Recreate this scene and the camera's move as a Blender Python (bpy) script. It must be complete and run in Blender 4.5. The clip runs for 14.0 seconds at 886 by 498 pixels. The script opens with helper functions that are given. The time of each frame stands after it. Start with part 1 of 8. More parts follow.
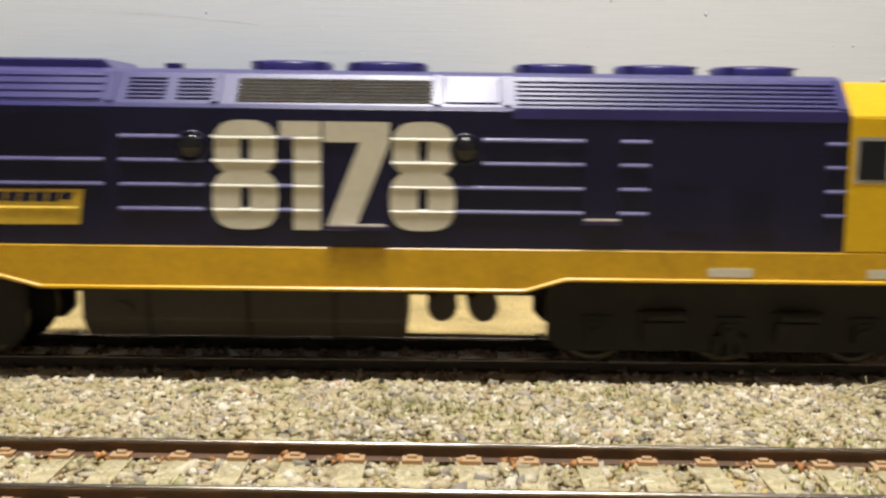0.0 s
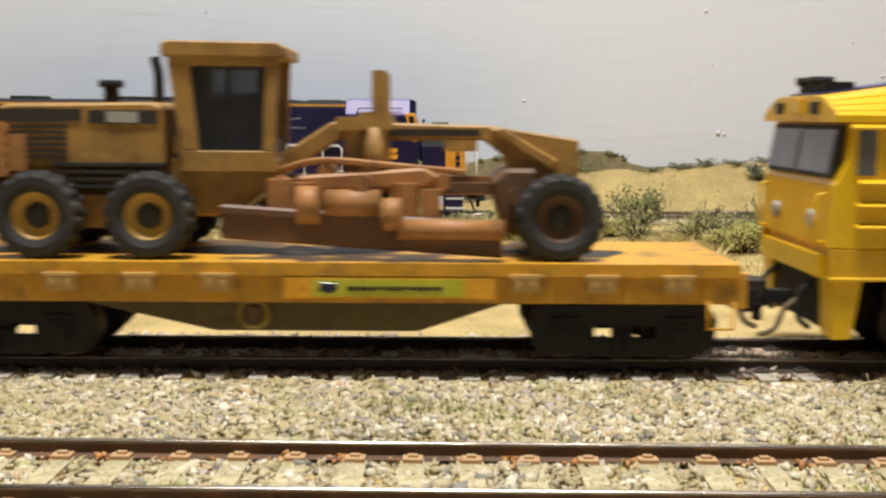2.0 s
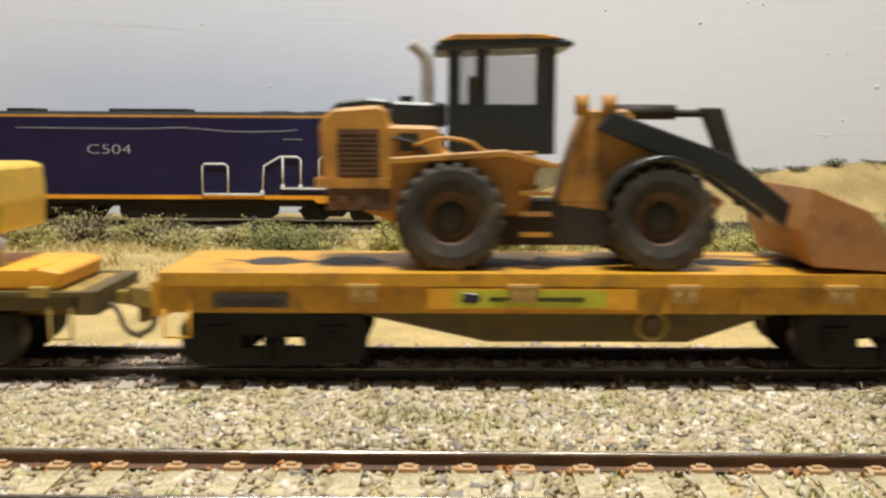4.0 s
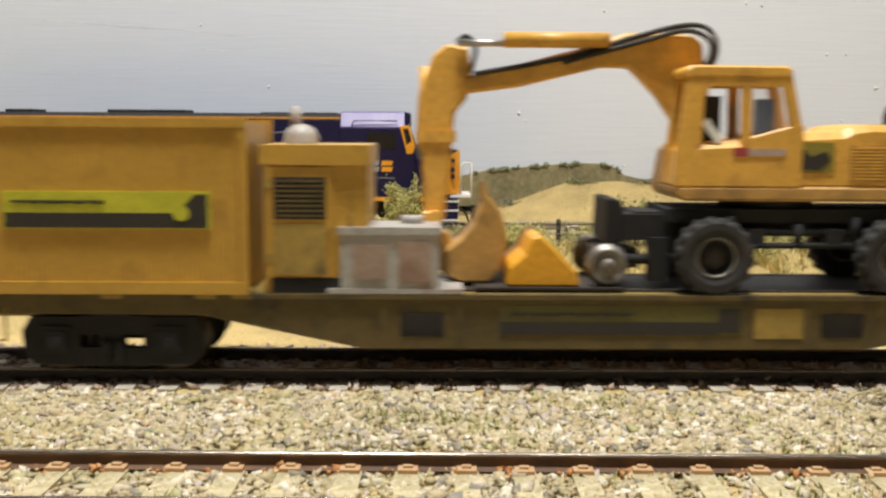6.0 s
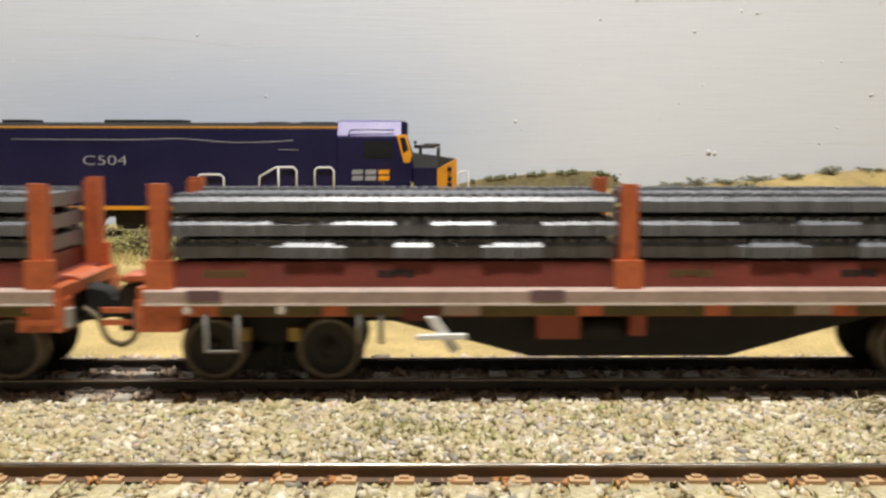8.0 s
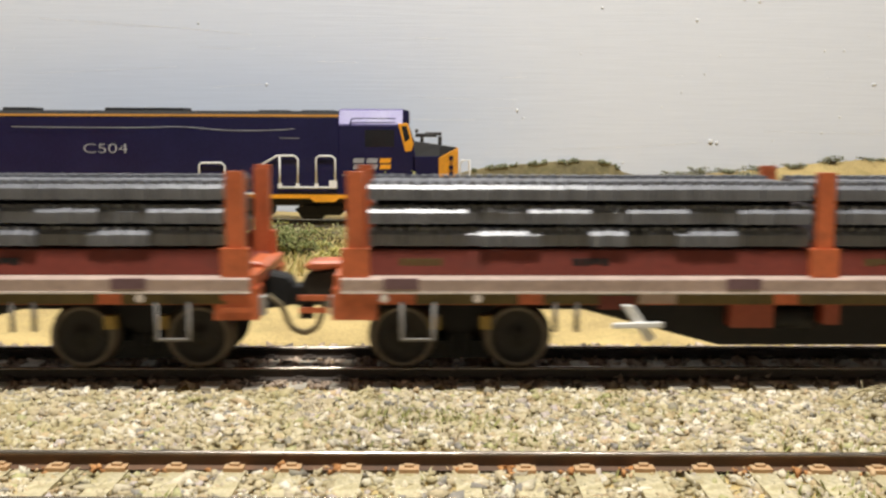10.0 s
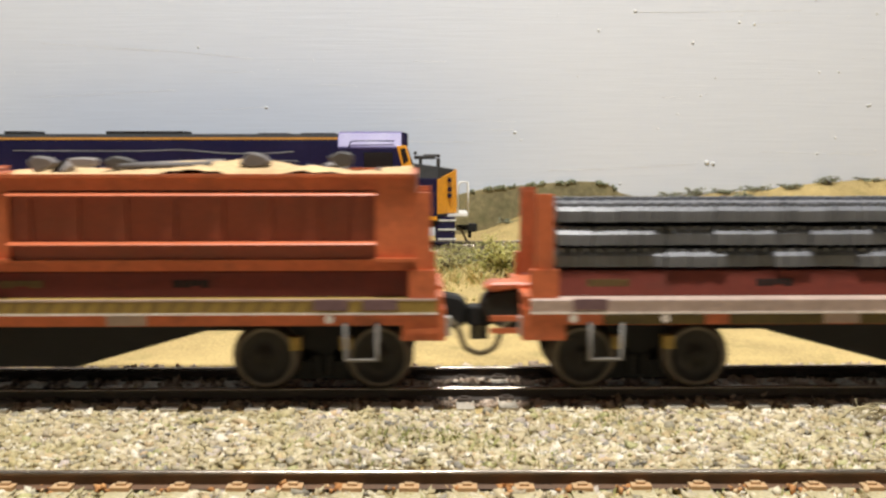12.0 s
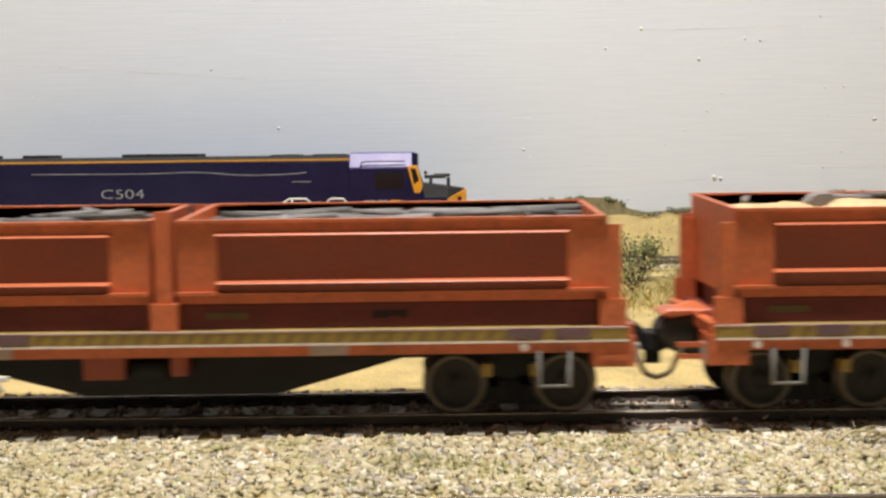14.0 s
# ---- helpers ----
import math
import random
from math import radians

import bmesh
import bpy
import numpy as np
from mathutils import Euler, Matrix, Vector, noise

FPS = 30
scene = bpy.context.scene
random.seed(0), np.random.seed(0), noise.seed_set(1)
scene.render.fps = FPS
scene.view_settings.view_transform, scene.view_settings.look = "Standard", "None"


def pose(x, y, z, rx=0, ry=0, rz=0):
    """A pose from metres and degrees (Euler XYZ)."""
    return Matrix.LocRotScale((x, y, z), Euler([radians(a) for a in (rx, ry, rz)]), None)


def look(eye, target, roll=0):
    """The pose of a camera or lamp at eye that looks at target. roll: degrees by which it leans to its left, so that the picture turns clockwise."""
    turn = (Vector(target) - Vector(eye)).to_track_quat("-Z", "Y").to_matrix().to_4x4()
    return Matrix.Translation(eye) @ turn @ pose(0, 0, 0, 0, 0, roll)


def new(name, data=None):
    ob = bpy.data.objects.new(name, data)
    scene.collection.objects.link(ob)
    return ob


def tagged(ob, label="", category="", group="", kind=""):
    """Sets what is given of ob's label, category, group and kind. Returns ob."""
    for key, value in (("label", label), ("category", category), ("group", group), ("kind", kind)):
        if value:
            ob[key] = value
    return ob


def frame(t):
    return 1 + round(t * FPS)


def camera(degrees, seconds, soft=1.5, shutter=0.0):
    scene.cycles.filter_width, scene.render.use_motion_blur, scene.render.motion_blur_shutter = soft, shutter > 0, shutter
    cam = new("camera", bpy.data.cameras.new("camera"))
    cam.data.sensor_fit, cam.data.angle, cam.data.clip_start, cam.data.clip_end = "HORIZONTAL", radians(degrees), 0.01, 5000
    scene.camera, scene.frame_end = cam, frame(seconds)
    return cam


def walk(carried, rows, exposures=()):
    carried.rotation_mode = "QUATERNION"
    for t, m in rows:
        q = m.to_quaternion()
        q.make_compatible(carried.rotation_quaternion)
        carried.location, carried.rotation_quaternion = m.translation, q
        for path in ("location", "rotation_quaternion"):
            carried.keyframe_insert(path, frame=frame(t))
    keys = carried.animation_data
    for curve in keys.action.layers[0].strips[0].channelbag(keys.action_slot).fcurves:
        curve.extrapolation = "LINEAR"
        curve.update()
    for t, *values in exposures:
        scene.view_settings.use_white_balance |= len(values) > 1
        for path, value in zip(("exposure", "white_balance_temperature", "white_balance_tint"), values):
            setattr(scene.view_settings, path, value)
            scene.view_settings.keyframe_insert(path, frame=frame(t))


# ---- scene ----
cam = camera(46.14, 14.0, 2.5, 0.38)
PATH = [
    (0, (-0.00046, -0.18066, 0.04034), (0.01058, 0.81145, -0.08455), 0.72),
    (0.5, (-0.00029, -0.18073, 0.04038), (0.00978, 0.81129, -0.08534), 0.53),
    (1, (-0.00017, -0.18054, 0.04023), (0.00915, 0.81158, -0.08468), 0.42),
    (1.5, (-0.00023, -0.18057, 0.04026), (0.00973, 0.81157, -0.08453), 0.35),
    (2, (-0.00022, -0.18053, 0.04039), (0.00940, 0.81138, -0.08613), 0.42),
    (4.5, (0.00003, -0.18119, 0.04025), (0.01372, 0.81236, -0.07234), 0.28),
    (5, (-0.00010, -0.18109, 0.04025), (0.01464, 0.81259, -0.07103), 0.30),
    (5.5, (-0.00006, -0.18105, 0.04011), (0.01353, 0.81256, -0.07192), 0.29),
    (6, (-0.00014, -0.18099, 0.04021), (0.01402, 0.81235, -0.07418), 0.33),
    (6.5, (0.00008, -0.18101, 0.04029), (0.01407, 0.81261, -0.07161), 0.19),
    (7, (-0.00003, -0.18122, 0.04027), (0.01594, 0.81298, -0.06608), 0.23),
    (7.5, (0.00011, -0.18142, 0.04044), (0.01616, 0.81285, -0.06525), 0.15),
    (8, (0.00025, -0.18133, 0.04069), (0.01607, 0.81277, -0.06658), 0.06),
    (8.5, (0.00044, -0.18125, 0.04044), (0.01512, 0.81239, -0.07116), -0.08),
    (9, (0.00003, -0.18057, 0.04017), (0.01408, 0.81235, -0.07781), 0.06),
    (11.5, (-0.00062, -0.18165, 0.04077), (0.01709, 0.81249, -0.06586), 0.26),
    (12, (-0.00052, -0.18300, 0.04069), (0.01690, 0.81213, -0.05632), -0.04),
    (12.1, (-0.00052, -0.18300, 0.04069), (0.01590, 0.81213, -0.05532), -0.08),
    (12.2, (0.00120, -0.18530, 0.04380), (0.01190, 0.80980, -0.04640), -0.95),
    (12.3, (0.00173, -0.18632, 0.04547), (0.01050, 0.80930, -0.04020), -1.20),
    (12.4, (0.00173, -0.18632, 0.04547), (0.00930, 0.80930, -0.04810), -1.28),
    (12.5, (0.00173, -0.18632, 0.04547), (0.00908, 0.80930, -0.04768), -1.31),
    (13, (0.00131, -0.18768, 0.04533), (0.00748, 0.80838, -0.04321), -0.89),
    (13.5, (0.00061, -0.18890, 0.04488), (0.00601, 0.80725, -0.04261), -0.86),
    (14, (-0.00017, -0.18900, 0.04510), (0.00604, 0.80706, -0.04336), -0.68),
]
walk(cam, [(t, look(eye, target, roll)) for t, eye, target, roll in PATH], [(0.0, -0.04), (0.5, 0.12), (1.0, -0.02), (1.5, 0.0), (7.0, 0.02), (12.0, 0.09), (14.0, 0.09)])

# ---- light: a lamp over the shelf, a ceiling panel, a dim warm room ----
world = bpy.data.worlds.new("room_air")
scene.world = world
world.use_nodes = True
world.node_tree.nodes["Background"].inputs[0].default_value = (1.0, 0.96, 0.90, 1)
world.node_tree.nodes["Background"].inputs[1].default_value = 0.08


def area(name, eye, target, sx, sy, watts, colour):
    data = bpy.data.lights.new(name, "AREA")
    data.shape, data.size, data.size_y, data.energy, data.color = "RECTANGLE", sx, sy, watts, colour
    ob = new(name, data)
    ob.matrix_world = look(eye, target)
    return ob


area("shelf_lamp", (-0.005, -0.10, 0.70), (-0.005, -0.06, 0), 0.16, 0.06, 7.1, (1.0, 0.97, 0.91))
area("room_lamp", (0.1, -0.30, 1.4), (0.1, -0.28, 0.0), 1.3, 0.025, 4.5, (0.96, 0.97, 1.0))
scene.view_settings.exposure = 0.0

# ---- materials ----
MM = 0.001


def mat(name, colour, rough=0.5, metal=0.0, var=0.18, fine=900, coarse=90, bump=0.15, spec=0.5, dirt=None, dirt_amount=0.0, island=0.0, piece=0.0, coat=0.0):
    m = bpy.data.materials.new(name)
    m.use_nodes = True
    n, l = m.node_tree.nodes, m.node_tree.links
    b = n["Principled BSDF"]
    tc = n.new("ShaderNodeTexCoord")
    n1, n2 = n.new("ShaderNodeTexNoise"), n.new("ShaderNodeTexNoise")
    n1.inputs["Scale"].default_value, n2.inputs["Scale"].default_value = fine, coarse
    n1.inputs["Detail"].default_value, n2.inputs["Detail"].default_value = 4, 5
    l.new(tc.outputs["Object"], n1.inputs["Vector"])
    l.new(tc.outputs["Object"], n2.inputs["Vector"])
    add = n.new("ShaderNodeMath")
    add.operation = "ADD"
    l.new(n1.outputs[0], add.inputs[0])
    l.new(n2.outputs[0], add.inputs[1])
    rng = n.new("ShaderNodeMapRange")
    rng.inputs[1].default_value, rng.inputs[2].default_value = 0.7, 1.3
    rng.inputs[3].default_value, rng.inputs[4].default_value = 1 - var, 1 + var
    l.new(add.outputs[0], rng.inputs[0])
    hsv = n.new("ShaderNodeHueSaturation")
    hsv.inputs["Color"].default_value = (*colour, 1)
    value = rng.outputs[0]
    for amount, node, out in ((island, "ShaderNodeNewGeometry", "Random Per Island"), (piece, "ShaderNodeObjectInfo", "Random")):
        if amount:
            src = n.new(node)
            r2, mul = n.new("ShaderNodeMapRange"), n.new("ShaderNodeMath")
            r2.inputs[3].default_value, r2.inputs[4].default_value = 1 - amount, 1 + amount
            l.new(src.outputs[out], r2.inputs[0])
            mul.operation = "MULTIPLY"
            l.new(value, mul.inputs[0])
            l.new(r2.outputs[0], mul.inputs[1])
            value = mul.outputs[0]
    l.new(value, hsv.inputs["Value"])
    out = hsv.outputs[0]
    if dirt:
        mix = n.new("ShaderNodeMix")
        mix.data_type = "RGBA"
        n3, r3 = n.new("ShaderNodeTexNoise"), n.new("ShaderNodeMapRange")
        n3.inputs["Scale"].default_value, n3.inputs["Detail"].default_value = coarse * 2.3, 8
        l.new(tc.outputs["Object"], n3.inputs["Vector"])
        r3.inputs[1].default_value, r3.inputs[2].default_value = 0.62 - dirt_amount * 0.4, 0.8
        r3.inputs[4].default_value = 0.85
        l.new(n3.outputs[0], r3.inputs[0])
        l.new(r3.outputs[0], mix.inputs["Factor"])
        l.new(out, mix.inputs["A"])
        mix.inputs["B"].default_value = (*dirt, 1)
        out = mix.outputs["Result"]
    l.new(out, b.inputs["Base Color"])
    b.inputs["Roughness"].default_value, b.inputs["Metallic"].default_value = rough, metal
    b.inputs["Specular IOR Level"].default_value = spec
    b.inputs["Coat Weight"].default_value = coat
    rr = n.new("ShaderNodeMapRange")
    rr.inputs[3].default_value, rr.inputs[4].default_value = max(rough - 0.08, 0.02), min(rough + 0.1, 1)
    l.new(n2.outputs[0], rr.inputs[0])
    l.new(rr.outputs[0], b.inputs["Roughness"])
    if bump:
        bp = n.new("ShaderNodeBump")
        bp.inputs["Strength"].default_value, bp.inputs["Distance"].default_value = bump, 0.0003
        l.new(n1.outputs[0], bp.inputs["Height"])
        l.new(bp.outputs[0], b.inputs["Normal"])
    return m


BROWN = (0.09, 0.05, 0.02)
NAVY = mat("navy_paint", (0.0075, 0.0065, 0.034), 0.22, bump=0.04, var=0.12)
# rib colours paler than the navy and cream around them: painted lamp highlights
NAVY_GLINT = mat("worn_navy_rib", (0.12, 0.11, 0.24), 0.28, bump=0.03)
CREAM_GLINT = mat("worn_cream_rib", (0.80, 0.77, 0.68), 0.36, bump=0.03)
# hood navy made lighter: overhead light on roof and steps is in the colour
NAVY_LIT = mat("navy_roof_paint", (0.036, 0.03, 0.16), 0.35, bump=0.04, var=0.12)
LOCO_YELLOW = mat("loco_yellow_paint", (0.80, 0.49, 0.01), 0.3, bump=0.04, var=0.08)
# cab yellow taken darker: shade below the body overhang put into the sill
SHADED_YELLOW = mat("deep_yellow_sill", (0.68, 0.39, 0.012), 0.33, bump=0.04, var=0.14, dirt=(0.50, 0.27, 0.012), dirt_amount=0.12)
CREAM = mat("cream_lettering", (0.72, 0.68, 0.56), 0.5, bump=0.05, var=0.08)
GOLD = mat("gold_lettering", (0.75, 0.50, 0.05), 0.45, bump=0.05)
WAGON_YELLOW = mat("wagon_yellow_paint", (0.60, 0.30, 0.018), 0.5, dirt=(0.16, 0.085, 0.03), dirt_amount=0.27)
DIRTY_YELLOW = mat("weathered_yellow_paint", (0.36, 0.24, 0.05), 0.6, dirt=(0.06, 0.045, 0.025), dirt_amount=0.3)
OLIVE = mat("weathered_olive_sill", (0.115, 0.08, 0.022), 0.65, dirt=(0.03, 0.025, 0.015), dirt_amount=0.3)
# deeper orange-red than the wagon frame, with faint blotches
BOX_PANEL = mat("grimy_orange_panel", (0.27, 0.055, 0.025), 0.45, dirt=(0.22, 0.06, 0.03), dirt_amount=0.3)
FADED_LIME = mat("faded_lime_panel", (0.115, 0.10, 0.022), 0.6, dirt=(0.05, 0.045, 0.02), dirt_amount=0.3)
LIME_DULL = mat("dull_olive_lime", (0.26, 0.21, 0.03), 0.5)
LIME = mat("lime_yellow_panel", (0.5, 0.48, 0.03), 0.45)
CONTAINER = mat("ochre_container_paint", (0.52, 0.30, 0.045), 0.42, var=0.1, dirt=(0.36, 0.20, 0.035), dirt_amount=0.12)
GRADER = mat("ochre_machine_paint", (0.38, 0.21, 0.05), 0.55, dirt=(0.12, 0.06, 0.025), dirt_amount=0.3)
RUSTY = mat("rusty_brown_paint", (0.38, 0.175, 0.055), 0.55, dirt=(0.12, 0.055, 0.03), dirt_amount=0.3)
BLADE = mat("dark_worn_blade", (0.13, 0.06, 0.03), 0.5, dirt=(0.24, 0.11, 0.05), dirt_amount=0.2)
LOADER = mat("loader_orange_paint", (0.50, 0.24, 0.04), 0.5, dirt=(0.12, 0.065, 0.028), dirt_amount=0.36)
CAB_BLACK = mat("glossy_black_cab", (0.022, 0.024, 0.023), 0.3, bump=0.05)
HOSE = mat("dusty_olive_hose", (0.15, 0.115, 0.06), 0.6)
CHEVRON = mat("brown_chevron_paint", (0.19, 0.115, 0.03), 0.5)
# white of wagon stripe edges and reflectors, and of the highlights on locomotive steps
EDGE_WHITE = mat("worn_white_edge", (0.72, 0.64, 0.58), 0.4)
DIGGER = mat("excavator_yellow_paint", (0.72, 0.39, 0.065), 0.42, dirt=(0.4, 0.2, 0.05), dirt_amount=0.2)
DIGGER_WORN = mat("scuffed_bucket_paint", (0.52, 0.29, 0.075), 0.5, dirt=(0.17, 0.10, 0.045), dirt_amount=0.4)
COMPRESSOR = mat("compressor_yellow_paint", (0.66, 0.44, 0.035), 0.45)
SKID = mat("orange_yellow_skid", (0.75, 0.36, 0.02), 0.5)
ORANGE = mat("orange_wagon_paint", (0.55, 0.135, 0.048), 0.42, dirt=(0.26, 0.075, 0.03), dirt_amount=0.2)
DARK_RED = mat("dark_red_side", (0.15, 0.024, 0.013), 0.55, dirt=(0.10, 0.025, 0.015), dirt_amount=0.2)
STRIPE = mat("pale_sill_stripe", (0.42, 0.31, 0.26), 0.5)
HAZARD = mat("ochre_hazard_stripe", (0.29, 0.19, 0.04), 0.5)
BLACK = mat("black_running_gear", (0.010, 0.0095, 0.009), 0.8, bump=0.2, dirt=(0.022, 0.017, 0.012), dirt_amount=0.15)
SOOT = mat("dark_brown_gear", (0.028, 0.023, 0.018), 0.65, bump=0.2)
GLASS_DARK = mat("dark_window", (0.012, 0.012, 0.014), 0.12, bump=0.0, var=0.05)
TYRE = mat("tyre_rubber", (0.022, 0.021, 0.020), 0.75, bump=0.3, dirt=(0.08, 0.06, 0.04), dirt_amount=0.2)
TYRE_DUSTY = mat("dusty_tyre_rubber", (0.035, 0.03, 0.023), 0.85, bump=0.4, dirt=(0.15, 0.11, 0.065), dirt_amount=0.4)
# grey base stands in for pale reflections and the bright view through cab glass
PALE_PANE = mat("hazy_cab_pane", (0.13, 0.13, 0.135), 0.12, bump=0.0, var=0.2)
BRACKET = mat("pale_dusty_bracket", (0.62, 0.40, 0.13), 0.5, dirt=(0.30, 0.17, 0.05), dirt_amount=0.4)
PLATE_DARK = mat("grimy_dark_plate", (0.055, 0.045, 0.035), 0.6, dirt=(0.14, 0.10, 0.04), dirt_amount=0.3)
PLATE = mat("violet_grey_plate", (0.16, 0.09, 0.10), 0.5)
RIM_RUST = mat("dusty_brown_rim", (0.13, 0.065, 0.03), 0.65, dirt=(0.05, 0.035, 0.025), dirt_amount=0.3)
STEP_GREY = mat("grey_wire_step", (0.20, 0.185, 0.165), 0.5, dirt=(0.10, 0.08, 0.06), dirt_amount=0.3)
STEEL = mat("wheel_steel", (0.42, 0.40, 0.37), 0.35, metal=0.9, bump=0.1)
WHEEL = mat("wheel_brown_steel", (0.018, 0.015, 0.012), 0.6, metal=0.2)
WHEEL_RIM = mat("worn_wheel_rim", (0.12, 0.10, 0.08), 0.4, metal=0.6)
RIM_STEEL = mat("dull_guide_wheel_steel", (0.26, 0.24, 0.21), 0.45, metal=0.5, dirt=(0.06, 0.045, 0.03), dirt_amount=0.3)
RED_STRIPE = mat("red_side_stripe", (0.36, 0.05, 0.05), 0.5)
CONCRETE = mat("grey_concrete_load", (0.148, 0.152, 0.168), 0.34, piece=0.15)
WHITE = mat("white_paint", (0.78, 0.77, 0.74), 0.5, var=0.05)
SILVER = mat("silver_grey_paint", (0.40, 0.38, 0.35), 0.45, dirt=(0.25, 0.12, 0.06), dirt_amount=0.2)
PARKED_ORANGE = mat("orange_nose_paint", (0.78, 0.33, 0.02), 0.4)
ROOF_LINE = mat("dull_orange_line", (0.52, 0.25, 0.05), 0.5)
PARKED_NAVY = mat("deep_navy_paint", (0.0095, 0.009, 0.044), 0.22, bump=0.03)
LILAC = mat("lilac_cab_roof", (0.13, 0.10, 0.30), 0.4, bump=0.03)
GREY_LETTER = mat("grey_lettering", (0.30, 0.30, 0.32), 0.5)
RAIL_SIDE = mat("rusty_rail_side", (0.10, 0.05, 0.022), 0.65, dirt=(0.18, 0.08, 0.03), dirt_amount=0.3)
# rail brown darkened to carry the train's shadow over its own track
SHADED_RAIL = mat("oily_dark_rail_side", (0.035, 0.024, 0.016), 0.6, dirt=(0.08, 0.045, 0.025), dirt_amount=0.2)
DUSTY_RAIL = mat("dusty_tan_rail_side", (0.22, 0.16, 0.09), 0.7)
RAIL_TOP = mat("polished_rail_top", (0.36, 0.31, 0.26), 0.24, metal=1.0, bump=0.1, coarse=40)
brush = RAIL_TOP.node_tree.nodes.new("ShaderNodeMapping")
brush.inputs["Scale"].default_value = (0.004, 1, 0.004)
brush_src = [x for x in RAIL_TOP.node_tree.nodes if x.bl_idname == "ShaderNodeTexCoord"][0]
brush_noise = [x for x in RAIL_TOP.node_tree.nodes if x.bl_idname == "ShaderNodeTexNoise"][0]
brush_noise.inputs["Scale"].default_value = 7000
RAIL_TOP.node_tree.links.new(brush_src.outputs["Object"], brush.inputs["Vector"])
RAIL_TOP.node_tree.links.new(brush.outputs[0], brush_noise.inputs["Vector"])
brush_bump = [x for x in RAIL_TOP.node_tree.nodes if x.bl_idname == "ShaderNodeBump"][0]
brush_bump.inputs["Strength"].default_value, brush_bump.inputs["Distance"].default_value = 1.0, 0.00004
CHAIR = mat("rust_orange_chair", (0.44, 0.22, 0.09), 0.85, dirt=(0.50, 0.42, 0.26), dirt_amount=0.6)
SLEEPER = mat("dusty_track_sleeper", (0.52, 0.45, 0.28), 0.8, fine=1500, coarse=260, var=0.35, bump=0.5, dirt=(0.27, 0.22, 0.10), dirt_amount=0.5)
DARK_CHAIR = mat("dark_rail_chair", (0.06, 0.045, 0.035), 0.75)
GREY_SLEEPER = mat("grey_track_sleeper", (0.40, 0.36, 0.29), 0.8, fine=1500, coarse=300, var=0.3, bump=0.4)
STAINED = mat("stained_box_panel", (0.36, 0.26, 0.20), 0.55, dirt=(0.20, 0.10, 0.06), dirt_amount=0.35)
BLUE_SEAT = mat("blue_seat_plastic", (0.03, 0.11, 0.38), 0.5)
SAND = mat("sandy_load", (0.60, 0.42, 0.22), 0.85, bump=0.5, var=0.3)
SCRAP = mat("scrap_load", (0.16, 0.145, 0.14), 0.65, island=0.75)


def stones_material(name, ramp, rough=0.8, patch=None, amount=0.2, calm=0.0):
    mean = [sum(c[i] for _, c in ramp) / len(ramp) for i in range(3)]
    ramp = [(p, tuple(c[i] + (mean[i] - c[i]) * calm for i in range(3))) for p, c in ramp]
    m = mat(name, (1, 1, 1), rough, var=0.2, fine=2500, coarse=50 if patch else 700, bump=0.4, spec=0.3, dirt=patch, dirt_amount=amount)
    n, l = m.node_tree.nodes, m.node_tree.links
    g, r = n.new("ShaderNodeNewGeometry"), n.new("ShaderNodeValToRGB")
    r.color_ramp.interpolation = "CONSTANT"
    while len(r.color_ramp.elements) < len(ramp):
        r.color_ramp.elements.new(0.5)
    for e, (p, c) in zip(r.color_ramp.elements, ramp):
        e.position, e.color = p, (*c, 1)
    l.new(g.outputs["Random Per Island"], r.inputs[0])
    hsv = [x for x in n if x.bl_idname == "ShaderNodeHueSaturation"][0]
    l.new(r.outputs[0], hsv.inputs["Color"])
    return m


BALLAST = stones_material("mixed_ballast_stone", [(0, (0.53, 0.45, 0.28)), (0.2, (0.64, 0.56, 0.40)), (0.38, (0.50, 0.41, 0.25)),
                          (0.60, (0.42, 0.35, 0.24)), (0.70, (0.52, 0.38, 0.22)), (0.76, (0.44, 0.42, 0.20)), (0.80, (0.25, 0.23, 0.20)), (0.87, (0.52, 0.44, 0.40)), (0.91, (0.76, 0.70, 0.57))],
                          patch=(0.33, 0.28, 0.10), amount=0.34, calm=0.10)
# browner and darker mix than the ballast between the tracks
DARK_BALLAST = stones_material("oily_ballast_stone", [(0, (0.42, 0.32, 0.24)), (0.25, (0.52, 0.41, 0.31)), (0.5, (0.30, 0.23, 0.17)), (0.72, (0.15, 0.12, 0.10)), (0.88, (0.60, 0.50, 0.40))])
RUST_FLAKE = stones_material("rust_stained_stone", [(0, (0.52, 0.26, 0.10)), (0.4, (0.44, 0.20, 0.07)), (0.7, (0.58, 0.40, 0.22))])
LEAF = stones_material("sage_leaves", [(0, (0.22, 0.24, 0.09)), (0.3, (0.32, 0.31, 0.13)), (0.6, (0.15, 0.18, 0.06)), (0.85, (0.42, 0.40, 0.20))])
TWIG = mat("brown_twig", (0.10, 0.07, 0.04), 0.8)
STRAW = stones_material("straw_grass", [(0, (0.62, 0.50, 0.22)), (0.35, (0.72, 0.60, 0.30)), (0.7, (0.48, 0.42, 0.16)), (0.9, (0.36, 0.36, 0.12))])
POST = mat("weathered_fence_post", (0.055, 0.04, 0.03), 0.8)
WIRE = mat("grey_fence_wire", (0.22, 0.2, 0.16), 0.6)

# ---- mesh helpers, all in millimetres ----
OX = [0.0, 0.0, 0.0]


def org(x=0.0, y=0.0, z=0.0):
    OX[:] = [x, y, z]


def v3(x, y, z):
    return Vector(((x - OX[0]) * MM, (y - OX[1]) * MM, (z - OX[2]) * MM))


